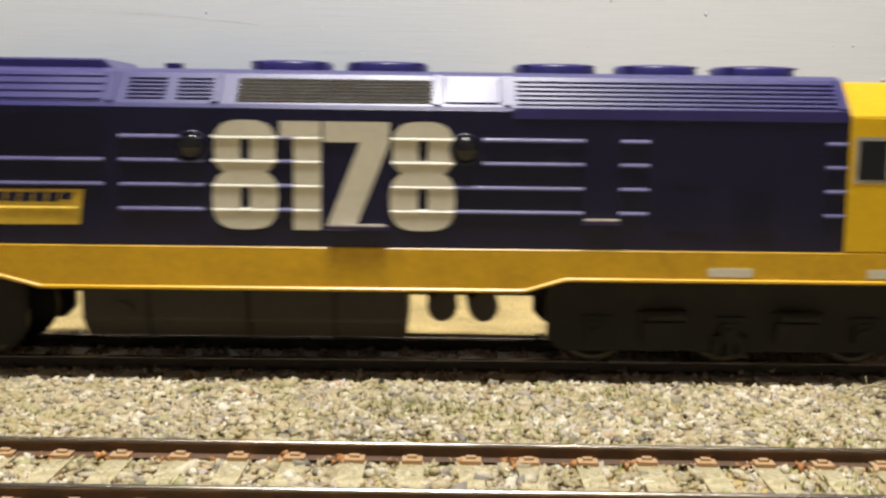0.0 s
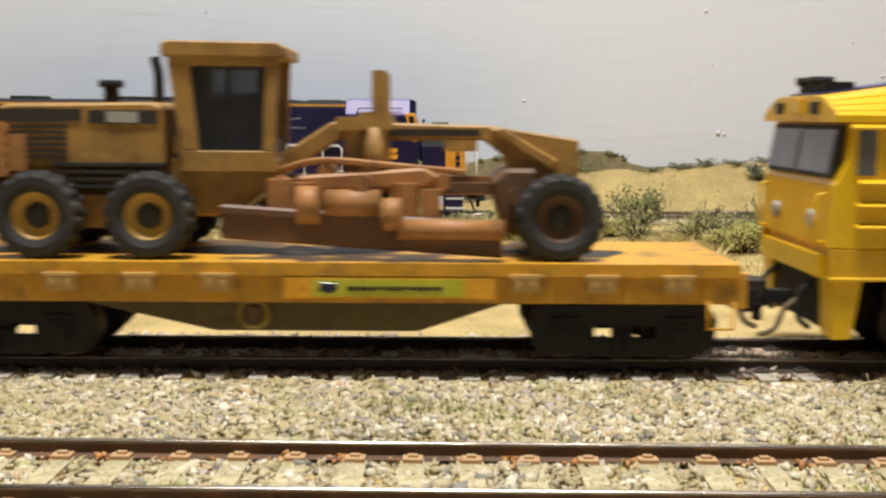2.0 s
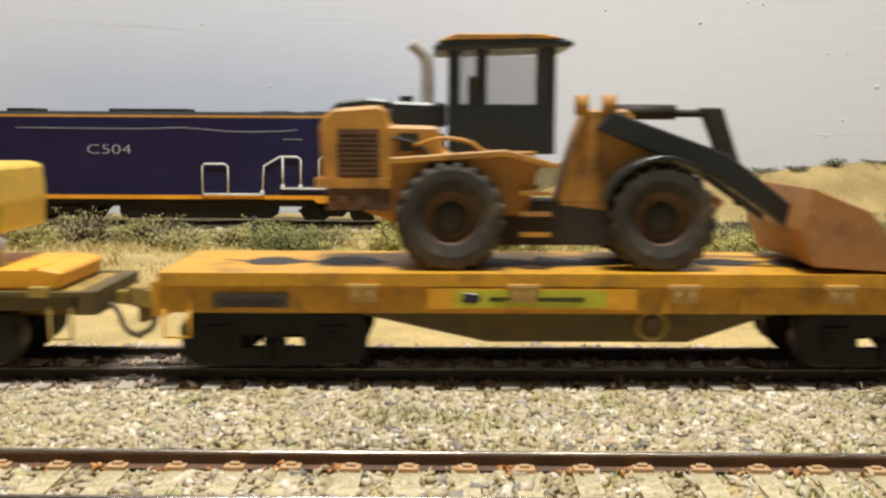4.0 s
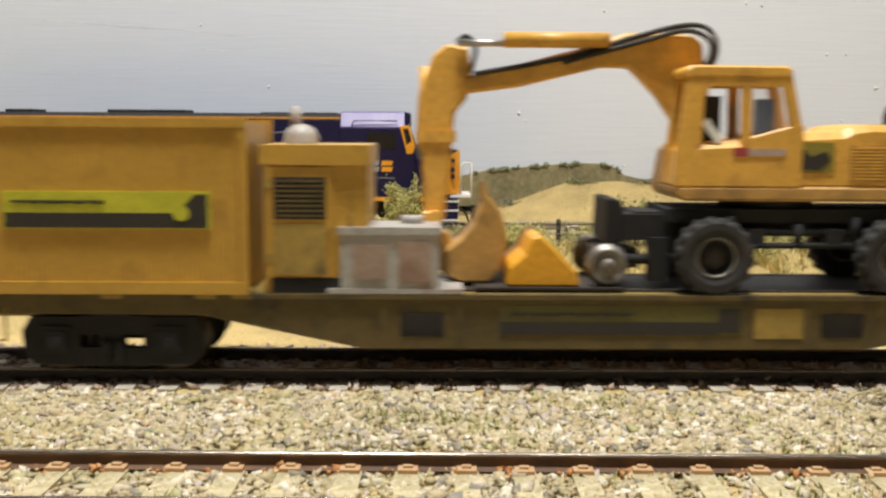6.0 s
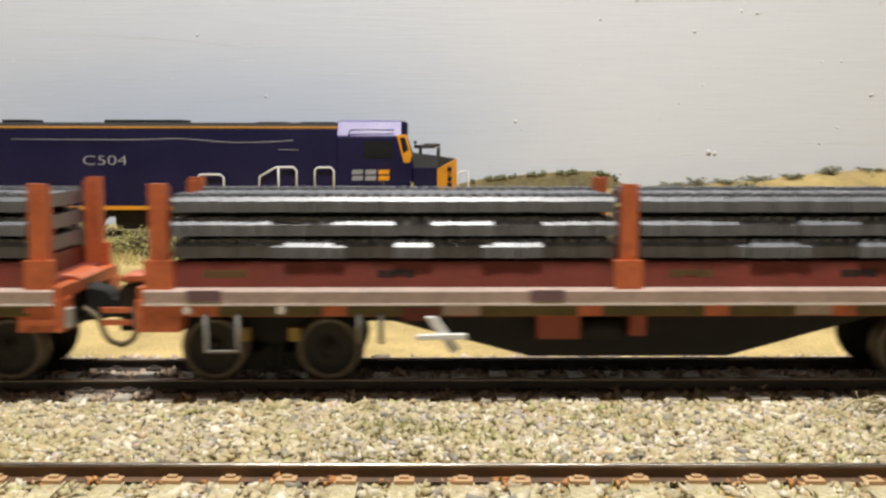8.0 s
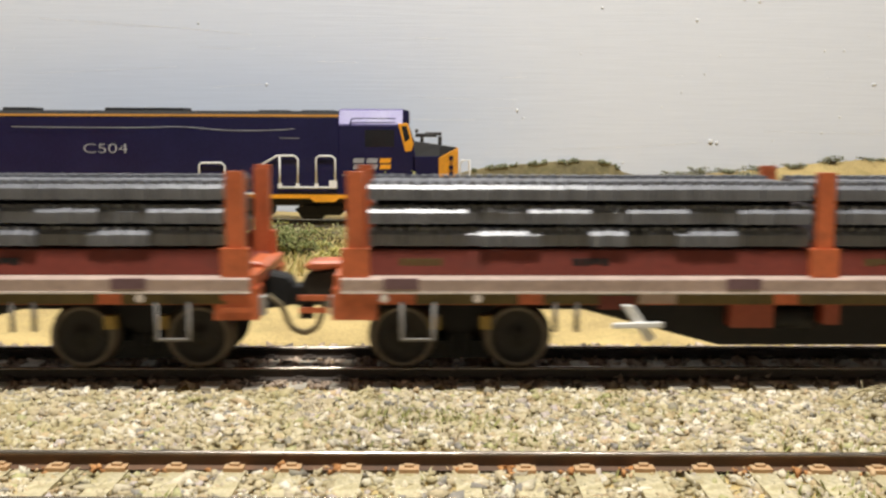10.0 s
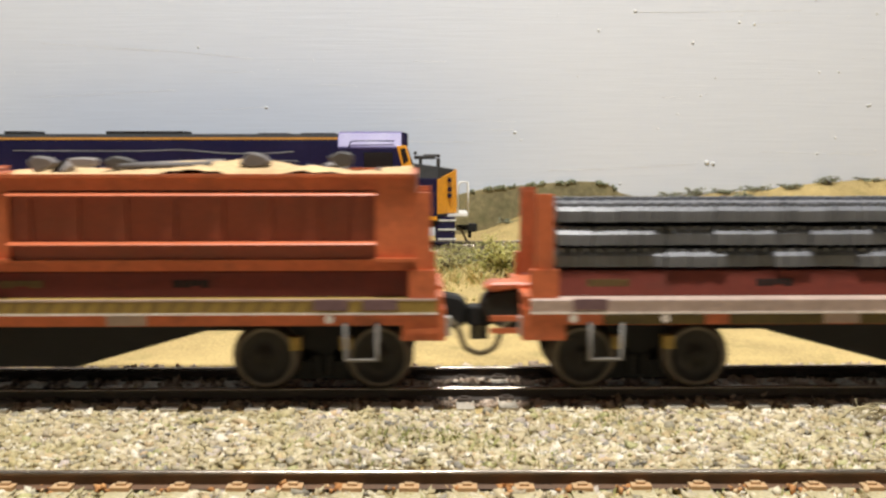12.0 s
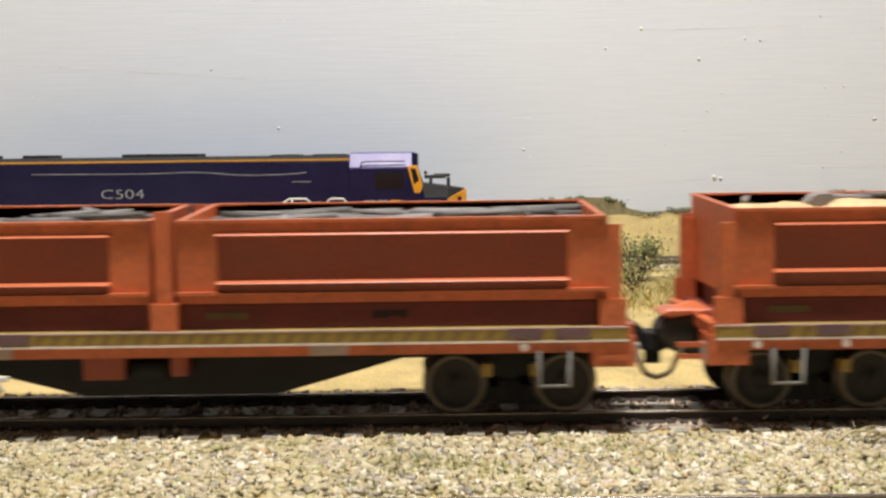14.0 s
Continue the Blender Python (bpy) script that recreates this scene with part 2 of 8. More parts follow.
def merge(bm, tmp, bevel=0.0, seg=1):
    if bevel:
        edges = [e for e in tmp.edges if len(e.link_faces) == 2 and e.calc_face_angle(0) > 0.5]
        bmesh.ops.bevel(tmp, geom=edges, offset=bevel * MM, segments=seg, affect="EDGES", clamp_overlap=True)
    me = bpy.data.meshes.new("tmp")
    tmp.to_mesh(me)
    tmp.free()
    bm.from_mesh(me)
    bpy.data.meshes.remove(me)
    return bm


def box(bm, x0, x1, y0, y1, z0, z1, bevel=0.15):
    tmp = bmesh.new()
    vs = [tmp.verts.new(v3(x, y, z)) for z in (z0, z1) for y in (y0, y1) for x in (x0, x1)]
    for f in ((0, 2, 3, 1), (4, 5, 7, 6), (0, 1, 5, 4), (2, 6, 7, 3), (0, 4, 6, 2), (1, 3, 7, 5)):
        tmp.faces.new([vs[i] for i in f])
    return merge(bm, tmp, bevel)


def prism(bm, pts, a, b, axis="y", bevel=0.15):
    """An outline of (x, z) drawn out along y, or of (y, z) along x, or of (x, y) along z."""
    tmp = bmesh.new()
    put = {"y": lambda p, s: v3(p[0], s, p[1]), "x": lambda p, s: v3(s, p[0], p[1]), "z": lambda p, s: v3(p[0], p[1], s)}[axis]
    lo = [tmp.verts.new(put(p, a)) for p in pts]
    hi = [tmp.verts.new(put(p, b)) for p in pts]
    tmp.faces.new(lo)
    tmp.faces.new(hi[::-1])
    for i in range(len(pts)):
        j = (i + 1) % len(pts)
        tmp.faces.new((lo[j], lo[i], hi[i], hi[j]))
    bmesh.ops.recalc_face_normals(tmp, faces=tmp.faces)
    return merge(bm, tmp, bevel)


def cyl(bm, c, axis, r, length, seg=20, r2=None, bevel=0.0):
    """A cylinder or cone centred on c."""
    tmp = bmesh.new()
    bmesh.ops.create_cone(tmp, cap_ends=True, segments=seg, radius1=r * MM, radius2=(r if r2 is None else r2) * MM, depth=length * MM)
    turn = {"z": Matrix(), "x": Matrix.Rotation(radians(90), 4, "Y"), "y": Matrix.Rotation(radians(-90), 4, "X")}[axis]
    bmesh.ops.transform(tmp, matrix=Matrix.Translation(v3(*c)) @ turn, verts=tmp.verts)
    for f in tmp.faces:
        f.smooth = len(f.verts) == 4
    return merge(bm, tmp, bevel)


def lathe(bm, c, profile, seg=28, axis="y"):
    """A ring of (radius, offset along the axis) pairs turned round the axis through c."""
    tmp = bmesh.new()
    rings = []
    for r, o in profile:
        ring = []
        for i in range(seg):
            a = 2 * math.pi * i / seg
            u, w = r * math.cos(a), r * math.sin(a)
            p = (c[0] + u, c[1] + o, c[2] + w) if axis == "y" else (c[0] + o, c[1] + u, c[2] + w) if axis == "x" else (c[0] + u, c[1] + w, c[2] + o)
            ring.append(tmp.verts.new(v3(*p)))
        rings.append(ring)
    for a, b in zip(rings, rings[1:]):
        for i in range(seg):
            f = tmp.faces.new((a[i], a[(i + 1) % seg], b[(i + 1) % seg], b[i]))
            f.smooth = True
    bmesh.ops.recalc_face_normals(tmp, faces=tmp.faces)
    return merge(bm, tmp)


def tube(bm, pts, r, seg=6):
    tmp = bmesh.new()
    P = [v3(*p) for p in pts]
    rings = []
    for i, p in enumerate(P):
        d = (P[min(i + 1, len(P) - 1)] - P[max(i - 1, 0)]).normalized()
        a = d.orthogonal().normalized() if abs(d.y) > 0.99 else d.cross(Vector((0, 1, 0))).normalized()
        b = d.cross(a)
        rings.append([tmp.verts.new(p + (a * math.cos(t) + b * math.sin(t)) * r * MM) for t in [2 * math.pi * k / seg for k in range(seg)]])
    for a, b in zip(rings, rings[1:]):
        for i in range(seg):
            f = tmp.faces.new((a[i], a[(i + 1) % seg], b[(i + 1) % seg], b[i]))
            f.smooth = True
    tmp.faces.new(rings[0])
    tmp.faces.new(rings[-1])
    bmesh.ops.recalc_face_normals(tmp, faces=tmp.faces)
    return merge(bm, tmp)


def curve_pts(pts, n=6):
    """A smooth line through the points."""
    P = [Vector(p) for p in pts]
    P = [P[0] * 2 - P[1]] + P + [P[-1] * 2 - P[-2]]
    out = []
    for a, b, c, d in zip(P, P[1:], P[2:], P[3:]):
        for k in range(n):
            t = k / n
            out.append(0.5 * ((2 * b) + (c - a) * t + (2 * a - 5 * b + 4 * c - d) * t * t + (3 * b - a - 3 * c + d) * t ** 3))
    return [tuple(p) for p in out + [P[-2]]]


def part(name, bm, material, parent=None, label=""):
    me = bpy.data.meshes.new(name)
    bm.to_mesh(me)
    bm.free()
    me.materials.append(material)
    ob = new(name, me)
    if parent:
        ob.parent = parent
    if label:
        tagged(ob, label)
    return ob


def piece(name, me, parent, x=0, y=0, z=0, rz=0):
    ob = new(name, me)
    ob.parent = parent
    ob.matrix_basis = pose(x * MM, y * MM, z * MM, 0, 0, rz)
    return ob


def thing(name, x, y, z, label, category, group=""):
    """An Empty at the base of a thing; the parts that follow are written in train millimetres round it."""
    ob = new(name)
    ob.empty_display_size = 0.01
    ob.location = (x * MM, y * MM, z * MM)
    org(x, y, z)
    return tagged(ob, label, category, group)


def B():
    return bmesh.new()


RIDERS = []      # things of the moving train, with their place along it
AXLES = []       # wheelsets, with place in their bogie and radius


def rides(ob):
    RIDERS.append((ob, ob.location.copy()))
    return ob

# ---- the setting ----
WALL_Y = 326.0


def ground_height(x, y):
    """Height of the scenery in millimetres: flat under the tracks, hills towards the painted wall."""
    z = -2.8 if y < 20 else -2.8 + 1.2 * min(1, (y - 20) / 60)
    z += 0.7 * noise.noise(Vector((x * 0.03, y * 0.03, 1))) * min(1, max(0, (y - 15) / 40))
    if y > 283:
        k = min(1, (y - 283) / 38)
        k = k * k * (3 - 2 * k)
        top = float(np.interp(x, (14, 30, 66, 110, 150, 222, 420), (0, 2.5, 16, 17, 20.5, 27, 31)))
        z += (top + 1.2 * noise.noise(Vector((x * 0.05, y * 0.05, 4)))) * k
    if 236 < y < 289:
        z -= 1.0
    return z


def ground_sheet(name, xs, ys, material, fine=0.5):
    verts = [(x * MM, y * MM, (ground_height(x, y) + fine * noise.noise(Vector((x * 0.25, y * 0.25, 7)))) * MM) for y in ys for x in xs]
    nx = len(xs)
    faces = [(j * nx + i, j * nx + i + 1, (j + 1) * nx + i + 1, (j + 1) * nx + i) for j in range(len(ys) - 1) for i in range(nx - 1)]
    me = bpy.data.meshes.new(name)
    me.from_pydata(verts, [], faces)
    me.shade_smooth()
    me.materials.append(material)
    return new(name, me)


EARTH = mat("tan_scenic_earth", (0.48, 0.36, 0.155), 0.9, fine=1600, coarse=60, bump=0.8, var=0.3, dirt=(0.30, 0.25, 0.10), dirt_amount=0.12, spec=0.2)
ground = ground_sheet("ground", [x for x in range(-1590, -300, 30)] + [x for x in range(-300, 300, 6)] + [x for x in range(300, 1591, 30)], [y for y in range(-160, 327, 5)], EARTH)
tagged(ground, "sandy tan model scenery ground with low hills", "ground", kind="structure")


def wall_material():
    m = mat("painted_sky_wall", (0.60, 0.61, 0.62), 0.55, fine=60, coarse=9, bump=0.0, var=0.03, spec=0.3)
    n, l = m.node_tree.nodes, m.node_tree.links
    tc = n.new("ShaderNodeTexCoord")
    mp = n.new("ShaderNodeMapping")
    mp.inputs["Scale"].default_value = (5, 1, 160)
    strokes = n.new("ShaderNodeTexNoise")
    strokes.inputs["Scale"].default_value, strokes.inputs["Detail"].default_value = 6, 7
    l.new(tc.outputs["Object"], mp.inputs["Vector"])
    l.new(mp.outputs[0], strokes.inputs["Vector"])
    # soft blue clouds of paint
    mp2 = n.new("ShaderNodeMapping")
    mp2.inputs["Scale"].default_value = (2.2, 1, 5.5)
    mp2.inputs["Location"].default_value = (0.37, 0.0, -0.18)
    clouds = n.new("ShaderNodeTexNoise")
    clouds.inputs["Scale"].default_value, clouds.inputs["Detail"].default_value = 2.2, 2
    l.new(tc.outputs["Object"], mp2.inputs["Vector"])
    l.new(mp2.outputs[0], clouds.inputs["Vector"])
    sep = n.new("ShaderNodeSeparateXYZ")
    l.new(tc.outputs["Object"], sep.inputs[0])
    gx = n.new("ShaderNodeMapRange")
    gx.interpolation_type = "SMOOTHSTEP"
    gx.inputs[1].default_value, gx.inputs[2].default_value = -0.03, 0.10
    gx.inputs[3].default_value, gx.inputs[4].default_value = 1.0, 0.12
    l.new(sep.outputs[0], gx.inputs[0])
    gz = n.new("ShaderNodeMapRange")
    gz.interpolation_type = "SMOOTHSTEP"
    gz.inputs[1].default_value, gz.inputs[2].default_value = 0.03, 0.10
    gz.inputs[3].default_value, gz.inputs[4].default_value = 1.0, 0.25
    l.new(sep.outputs[2], gz.inputs[0])
    a, b2, c = n.new("ShaderNodeMath"), n.new("ShaderNodeMath"), n.new("ShaderNodeMath")
    a.operation = b2.operation = "MULTIPLY"
    l.new(gx.outputs[0], a.inputs[0])
    l.new(gz.outputs[0], a.inputs[1])
    c.operation = "MULTIPLY_ADD"
    l.new(clouds.outputs[0], c.inputs[0])
    c.inputs[1].default_value, c.inputs[2].default_value = 0.9, 0.25
    l.new(a.outputs[0], b2.inputs[0])
    l.new(c.outputs[0], b2.inputs[1])
    mix = n.new("ShaderNodeMix")
    mix.data_type = "RGBA"
    l.new(b2.outputs[0], mix.inputs["Factor"])
    mix.inputs["A"].default_value = (0.745, 0.768, 0.825, 1)
    mix.inputs["B"].default_value = (0.56, 0.635, 0.775, 1)
    streak = n.new("ShaderNodeMapRange")
    streak.inputs[1].default_value, streak.inputs[2].default_value = 0.35, 0.7
    streak.inputs[3].default_value, streak.inputs[4].default_value = 0.975, 1.02
    l.new(strokes.outputs[0], streak.inputs[0])
    hsv = [x for x in n if x.bl_idname == "ShaderNodeHueSaturation"][0]
    l.new(mix.outputs["Result"], hsv.inputs["Color"])
    l.new(streak.outputs[0], hsv.inputs["Value"])
    bp = n.new("ShaderNodeBump")
    bp.inputs["Strength"].default_value, bp.inputs["Distance"].default_value = 0.16, 0.0006
    l.new(strokes.outputs[0], bp.inputs["Height"])
    l.new(bp.outputs[0], n["Principled BSDF"].inputs["Normal"])
    return m


SKY_WALL = wall_material()
FAR_HILL = mat("painted_far_hill", (0.25, 0.215, 0.115), 0.8, fine=500, coarse=50, bump=0.2, var=0.35, dirt=(0.13, 0.13, 0.06), dirt_amount=0.3)
PLASTER = mat("room_plaster", (0.76, 0.73, 0.67), 0.8, fine=40, coarse=5)
CARPET = mat("room_carpet", (0.22, 0.19, 0.16), 0.95, fine=300, coarse=10)
TIMBER = mat("shelf_timber", (0.35, 0.23, 0.12), 0.6, fine=60, coarse=8)
org()
wall = part("wall_north", box(B(), -1600, 1600, WALL_Y, WALL_Y + 60, -1000, 1450, 0), SKY_WALL)
tagged(wall, "grey-blue wall painted as a hazy sky with brush strokes", "wall", kind="structure")
crest = [(14, 17.5), (30, 21.0), (48, 22.4), (62, 23.6), (74, 24.3), (84, 24.0), (91, 22.0), (95, 18.6), (104, 16.5), (130, 18), (130, -3), (14, -3)]
far_hill = part("backdrop_hill", prism(B(), crest, WALL_Y - 1.2, WALL_Y + 0.5, "y", 0.3), FAR_HILL)
tagged(far_hill, "olive-grey far hill painted low on the wall", "backdrop", kind="structure")
# paint nibs on the wall: the larger by place, the rest scattered
nib_rng = random.Random(5)
nibs = [(101.2, 106.2, 0.62), (137.7, 33.3, 0.95), (140.8, 32.7, 0.70), (43.4, 48.1, 0.60), (46.5, 44.4, 0.30), (129.5, 91.2, 0.60), (83.8, 96.9, 0.50), (151.9, 101.0, 0.50), (159.4, 100.1, 0.55), (152.9, 104.3, 0.30), (188.8, 111.5, 0.40), (218.9, 105.2, 0.40), (201.2, 77.2, 0.45), (191.7, 77.0, 0.40), (73.8, 75.1, 0.30), (141.1, 74.3, 0.30), (134.0, 65.8, 0.40), (122.9, 56.9, 0.35), (113.5, 49.8, 0.30), (216.1, 61.0, 0.60), (217.2, 61.3, 0.50), (200.5, 45.4, 0.45), (192.0, 37.7, 0.45), (220.6, 39.0, 0.30), (-109.2, 88.9, 0.45), (-77.1, 60.0, 0.50), (95.2, 22.9, 0.40)]
nibs += [(nib_rng.uniform(-210, 230), nib_rng.uniform(30, 130), nib_rng.uniform(0.12, 0.22)) for _ in range(30)]
bm = B()
for x, z, r in [(a, b, 1.3 * c) for a, b, c in nibs]:
    lathe(bm, (x, WALL_Y, z), [(r * 1.1, 0.05), (r * 0.95, -0.25 * r), (r * 0.6, -0.65 * r), (0.02, -0.85 * r)], 8)
NIB = mat("paint_nib", (0.7, 0.7, 0.7), 0.4)
part("paint_nibs", bm, NIB, wall)
bm = B()
streak_rng = random.Random(8)
for _ in range(14):
    x, z, w = streak_rng.uniform(-230, 220), streak_rng.uniform(35, 135), streak_rng.uniform(8, 60)
    pts = [(x + w * k / 6, WALL_Y, z + 0.25 * streak_rng.uniform(-1, 1) - 0.02 * w * k / 6) for k in range(7)]
    tube(bm, pts, streak_rng.uniform(0.05, 0.10), 5)
# the long brush ridges that stand out most
for run, r in ((((101, 105.6), (130, 105.7), (160, 106.4), (182, 106.6)), 0.1), (((158, 99.8), (168, 100.2), (178, 101.2)), 0.07),
               (((-184, 90.6), (-150, 88.6), (-112, 86.0), (-84, 83.4)), 0.09), (((-186, 65), (-150, 66.6), (-120, 68.4)), 0.06),
               (((-104, 58.6), (-88, 59.6), (-76, 60.2)), 0.06), (((60, 29.6), (100, 30.6), (134, 33)), 0.08)):
    tube(bm, curve_pts([(x, WALL_Y, z) for x, z in run]), r, 5)
part("paint_ridges", bm, NIB, wall)
for name, dims in (("wall_south", (-1600, 1600, -1660, -1600, -1000, 1450)), ("wall_west", (-1660, -1600, -1600, 326, -1000, 1450)),
                   ("wall_east", (1600, 1660, -1600, 326, -1000, 1450))):
    tagged(part(name, box(B(), *dims, 0), PLASTER), "plain cream plastered room wall", "wall", kind="structure")
tagged(part("ceiling", box(B(), -1660, 1660, -1660, 390, 1450, 1500, 0), PLASTER), "plain off-white room ceiling", "ceiling", kind="structure")
tagged(part("floor", box(B(), -1660, 1660, -1660, 390, -1060, -1000, 0), CARPET), "brown carpeted room floor", "floor", kind="structure")
shelf = part("layout_shelf", box(B(), -1592, 1592, -162, 326, -26, -7, 1), TIMBER)
tagged(shelf, "timber shelf that carries the model railway", "shelf", kind="structure")

# ---- loose stones, grass and bushes ----
ICO = bmesh.new()
bmesh.ops.create_icosphere(ICO, subdivisions=1, radius=1)
ICO_V = np.array([v.co[:] for v in ICO.verts])
ICO_F = np.array([[v.index for v in f.verts] for f in ICO.faces])
ICO.free()
# a squat eight-cornered chip for the ballast
CHIP_V = np.array([(x, y, z) for z in (-0.8, 0.8) for y in (-0.8, 0.8) for x in (-0.8, 0.8)], float)
CHIP_F = np.array([(0, 2, 1), (1, 2, 3), (4, 5, 6), (5, 7, 6), (0, 1, 4), (1, 5, 4), (2, 6, 3), (3, 6, 7), (0, 4, 2), (2, 4, 6), (1, 3, 5), (3, 7, 5)])


def soup(name, V, F, material):
    """One mesh from a stack of alike small solids: V (n, k, 3) in millimetres, F (m, 3)."""
    n, k = V.shape[:2]
    F2 = (F[None] + (np.arange(n) * k)[:, None, None]).reshape(-1, F.shape[1])
    me = bpy.data.meshes.new(name)
    me.vertices.add(n * k)
    me.vertices.foreach_set("co", (V.reshape(-1) * MM).astype(np.float32))
    q = F2.shape[1]
    me.loops.add(F2.size)
    me.loops.foreach_set("vertex_index", F2.reshape(-1).astype(np.int32))
    me.polygons.add(len(F2))
    me.polygons.foreach_set("loop_start", (np.arange(len(F2)) * q).astype(np.int32))
    me.polygons.foreach_set("loop_total", np.full(len(F2), q, np.int32))
    me.update(calc_edges=True)
    me.materials.append(material)
    return new(name, me)


def stones(name, pts, size, rng, material, flat=0.8):
    """Broken chips, each with its own skewed shape and turn."""
    n = len(pts)
    V = CHIP_V[None] + 0.42 * rng.standard_normal((n, 8, 3))
    V = V * rng.uniform(0.6, 1.3, (n, 1, 3)) * np.array([1, 1, flat])
    for u, w in ((0, 1), (1, 2)):
        a = rng.uniform(0, 2 * np.pi, n) if u == 0 else rng.uniform(-0.7, 0.7, n)
        c, s = np.cos(a)[:, None], np.sin(a)[:, None]
        V[..., u], V[..., w] = V[..., u] * c - V[..., w] * s, V[..., u] * s + V[..., w] * c
    V = V * (size * rng.lognormal(-0.05, 0.28, (n, 1, 1)))
    return soup(name, V + np.asarray(pts)[:, None, :], CHIP_F, material)


rng = np.random.default_rng(3)
TRACK_TURN = -0.016   # the front track runs slightly askew
FRONT_Y = -62.6


def strip(x0, x1, y0, y1, per_mm2):
    n = int((x1 - x0) * (y1 - y0) * per_mm2)
    return np.stack([rng.uniform(x0, x1, n), rng.uniform(y0, y1, n)], 1)


# ballast between and under the two front tracks
xy = strip(-112, 112, -88, -14.5, 3.6)
edge = -16.4 - 1.0 * np.sin(xy[:, 0] * 0.21) * np.sin(xy[:, 0] * 0.067 + 1)
xy = xy[xy[:, 1] < edge]
inside = np.abs(xy[:, 1] - (FRONT_Y + TRACK_TURN * xy[:, 0])) < 17
keep = ~inside | (rng.uniform(0, 1, len(xy)) < 0.70)
xy, inside = xy[keep], inside[keep]
z = np.where(inside, -2.68, -2.4) + rng.uniform(-0.4, 0.3, len(xy))
near_rail = np.abs(np.abs(xy[:, 1] - (FRONT_Y + TRACK_TURN * xy[:, 0])) - 8.25) < 1.5
z = np.where(near_rail, -2.8, z)
st = stones("ballast", np.column_stack([xy, z]), 0.44, rng, BALLAST)
tagged(st, "cream, tan and grey crushed stone ballast between tracks", "ballast", kind="stuff")
xy = strip(-112, 112, -12.6, 22, 1.9)
z = np.where(xy[:, 1] > 9.2, -3.0, -2.45) + rng.uniform(-0.4, 0.15, len(xy))
st = stones("ballast", np.column_stack([xy, z]), 0.46, rng, DARK_BALLAST)
tagged(st, "darker brown-grey ballast between the rails of the train's track", "ballast", kind="stuff")
xy = np.concatenate([strip(-1580, -112, -88, 22, 0.08), strip(112, 1580, -88, 22, 0.08)])
st = stones("ballast", np.column_stack([xy, np.full(len(xy), -2.7)]), 1.5, rng, BALLAST)
tagged(st, "cream and grey ballast along the tracks", "ballast", kind="stuff")
xy = strip(-230, 260, 238, 287, 0.45)
st = stones("ballast", np.column_stack([xy, np.full(len(xy), -2.6)]), 0.8, rng, BALLAST)
tagged(st, "cream ballast under the back track", "ballast", kind="stuff")

rows_ = [7.27 * k + rng.uniform(-1.2, 1.2) for k in range(-16, 17) for _ in range(26)]
side_ = rng.choice((-8.25, 8.25), len(rows_)) + rng.normal(0, 1.5, len(rows_))
xr_ = np.array(rows_) + 2.6
st = stones("rust_flakes", np.column_stack([xr_, FRONT_Y + TRACK_TURN * xr_ + side_, np.full(len(rows_), -2.0) + rng.uniform(-0.3, 0.15, len(rows_))]), 0.34, rng, RUST_FLAKE)
tagged(st, "rust-orange stained stones along the front rails", "stones", kind="stuff")


# ---- tracks ----
def track(name, y, turn, x0, x1, pitch, sleeper_mat, label, phase=0.0, chair=DARK_CHAIR, rail_paint=RAIL_SIDE):
    t = thing(name, 0, y, 0, label, "railway track")
    t.matrix_basis = pose(0, y * MM, 0, 0, 0, math.degrees(math.atan(turn)))
    org()
    for s in (-8.25, 8.25):
        web = [(s - 1.2, -2.1), (s + 1.2, -2.1), (s + 0.3, -1.75), (s + 0.22, -0.75), (s + 0.45, -0.6), (s + 0.45, -0.42), (s - 0.45, -0.42), (s - 0.45, -0.6), (s - 0.22, -0.75), (s - 0.3, -1.75)]
        rail = part("rail", prism(B(), web, x0, x1, "x", 0), rail_paint, t)
        arc = [(s + 0.47 * math.sin(a), -0.42 + 0.42 * math.cos(a)) for a in [math.pi * (k / 12 - 0.5) for k in range(13)]]
        head = part("rail_head", prism(B(), arc, x0, x1, "x", 0), RAIL_TOP, rail, "worn bright steel running surface")
        for f in head.data.polygons:
            f.use_smooth = len(f.vertices) == 4
    me_s = bpy.data.meshes.new("sleeper")
    bm = box(B(), -1.5, 1.5, -15, 15, -3.6, -2.05, 0.2)
    bm.to_mesh(me_s)
    bm.free()
    me_s.materials.append(sleeper_mat)
    me_c = bpy.data.meshes.new("rail_chair")
    bm = box(B(), -1.25, 1.25, -2.2, 2.2, -2.15, -1.55, 0.3)
    box(bm, -0.6, 0.6, -1.4, -0.6, -1.7, -1.25, 0.15)
    box(bm, -0.6, 0.6, 0.6, 1.4, -1.7, -1.25, 0.15)
    bm.to_mesh(me_c)
    bm.free()
    me_c.materials.append(chair)
    n = int((x1 - x0) / pitch)
    far = []
    for i in range(n):
        x = x0 + phase + i * pitch
        if abs(x) > 330:
            far.append(x)
            continue
        s = piece("sleeper", me_s, t, x, random.uniform(-0.2, 0.2), random.uniform(-0.12, 0.05), random.uniform(-0.8, 0.8))
        for side in (-8.25, 8.25):
            piece("rail_chair", me_c, s, 0, side, 0)
    cube = np.array([(x, y, z) for z in (-3.6, -2.05) for y in (-15, 15) for x in (-1.5, 1.5)], float)
    rest = soup("far_sleepers", cube[None] + np.array([(x, 0, 0) for x in far])[:, None, :], CHIP_F, sleeper_mat)
    rest.parent = t
    return t


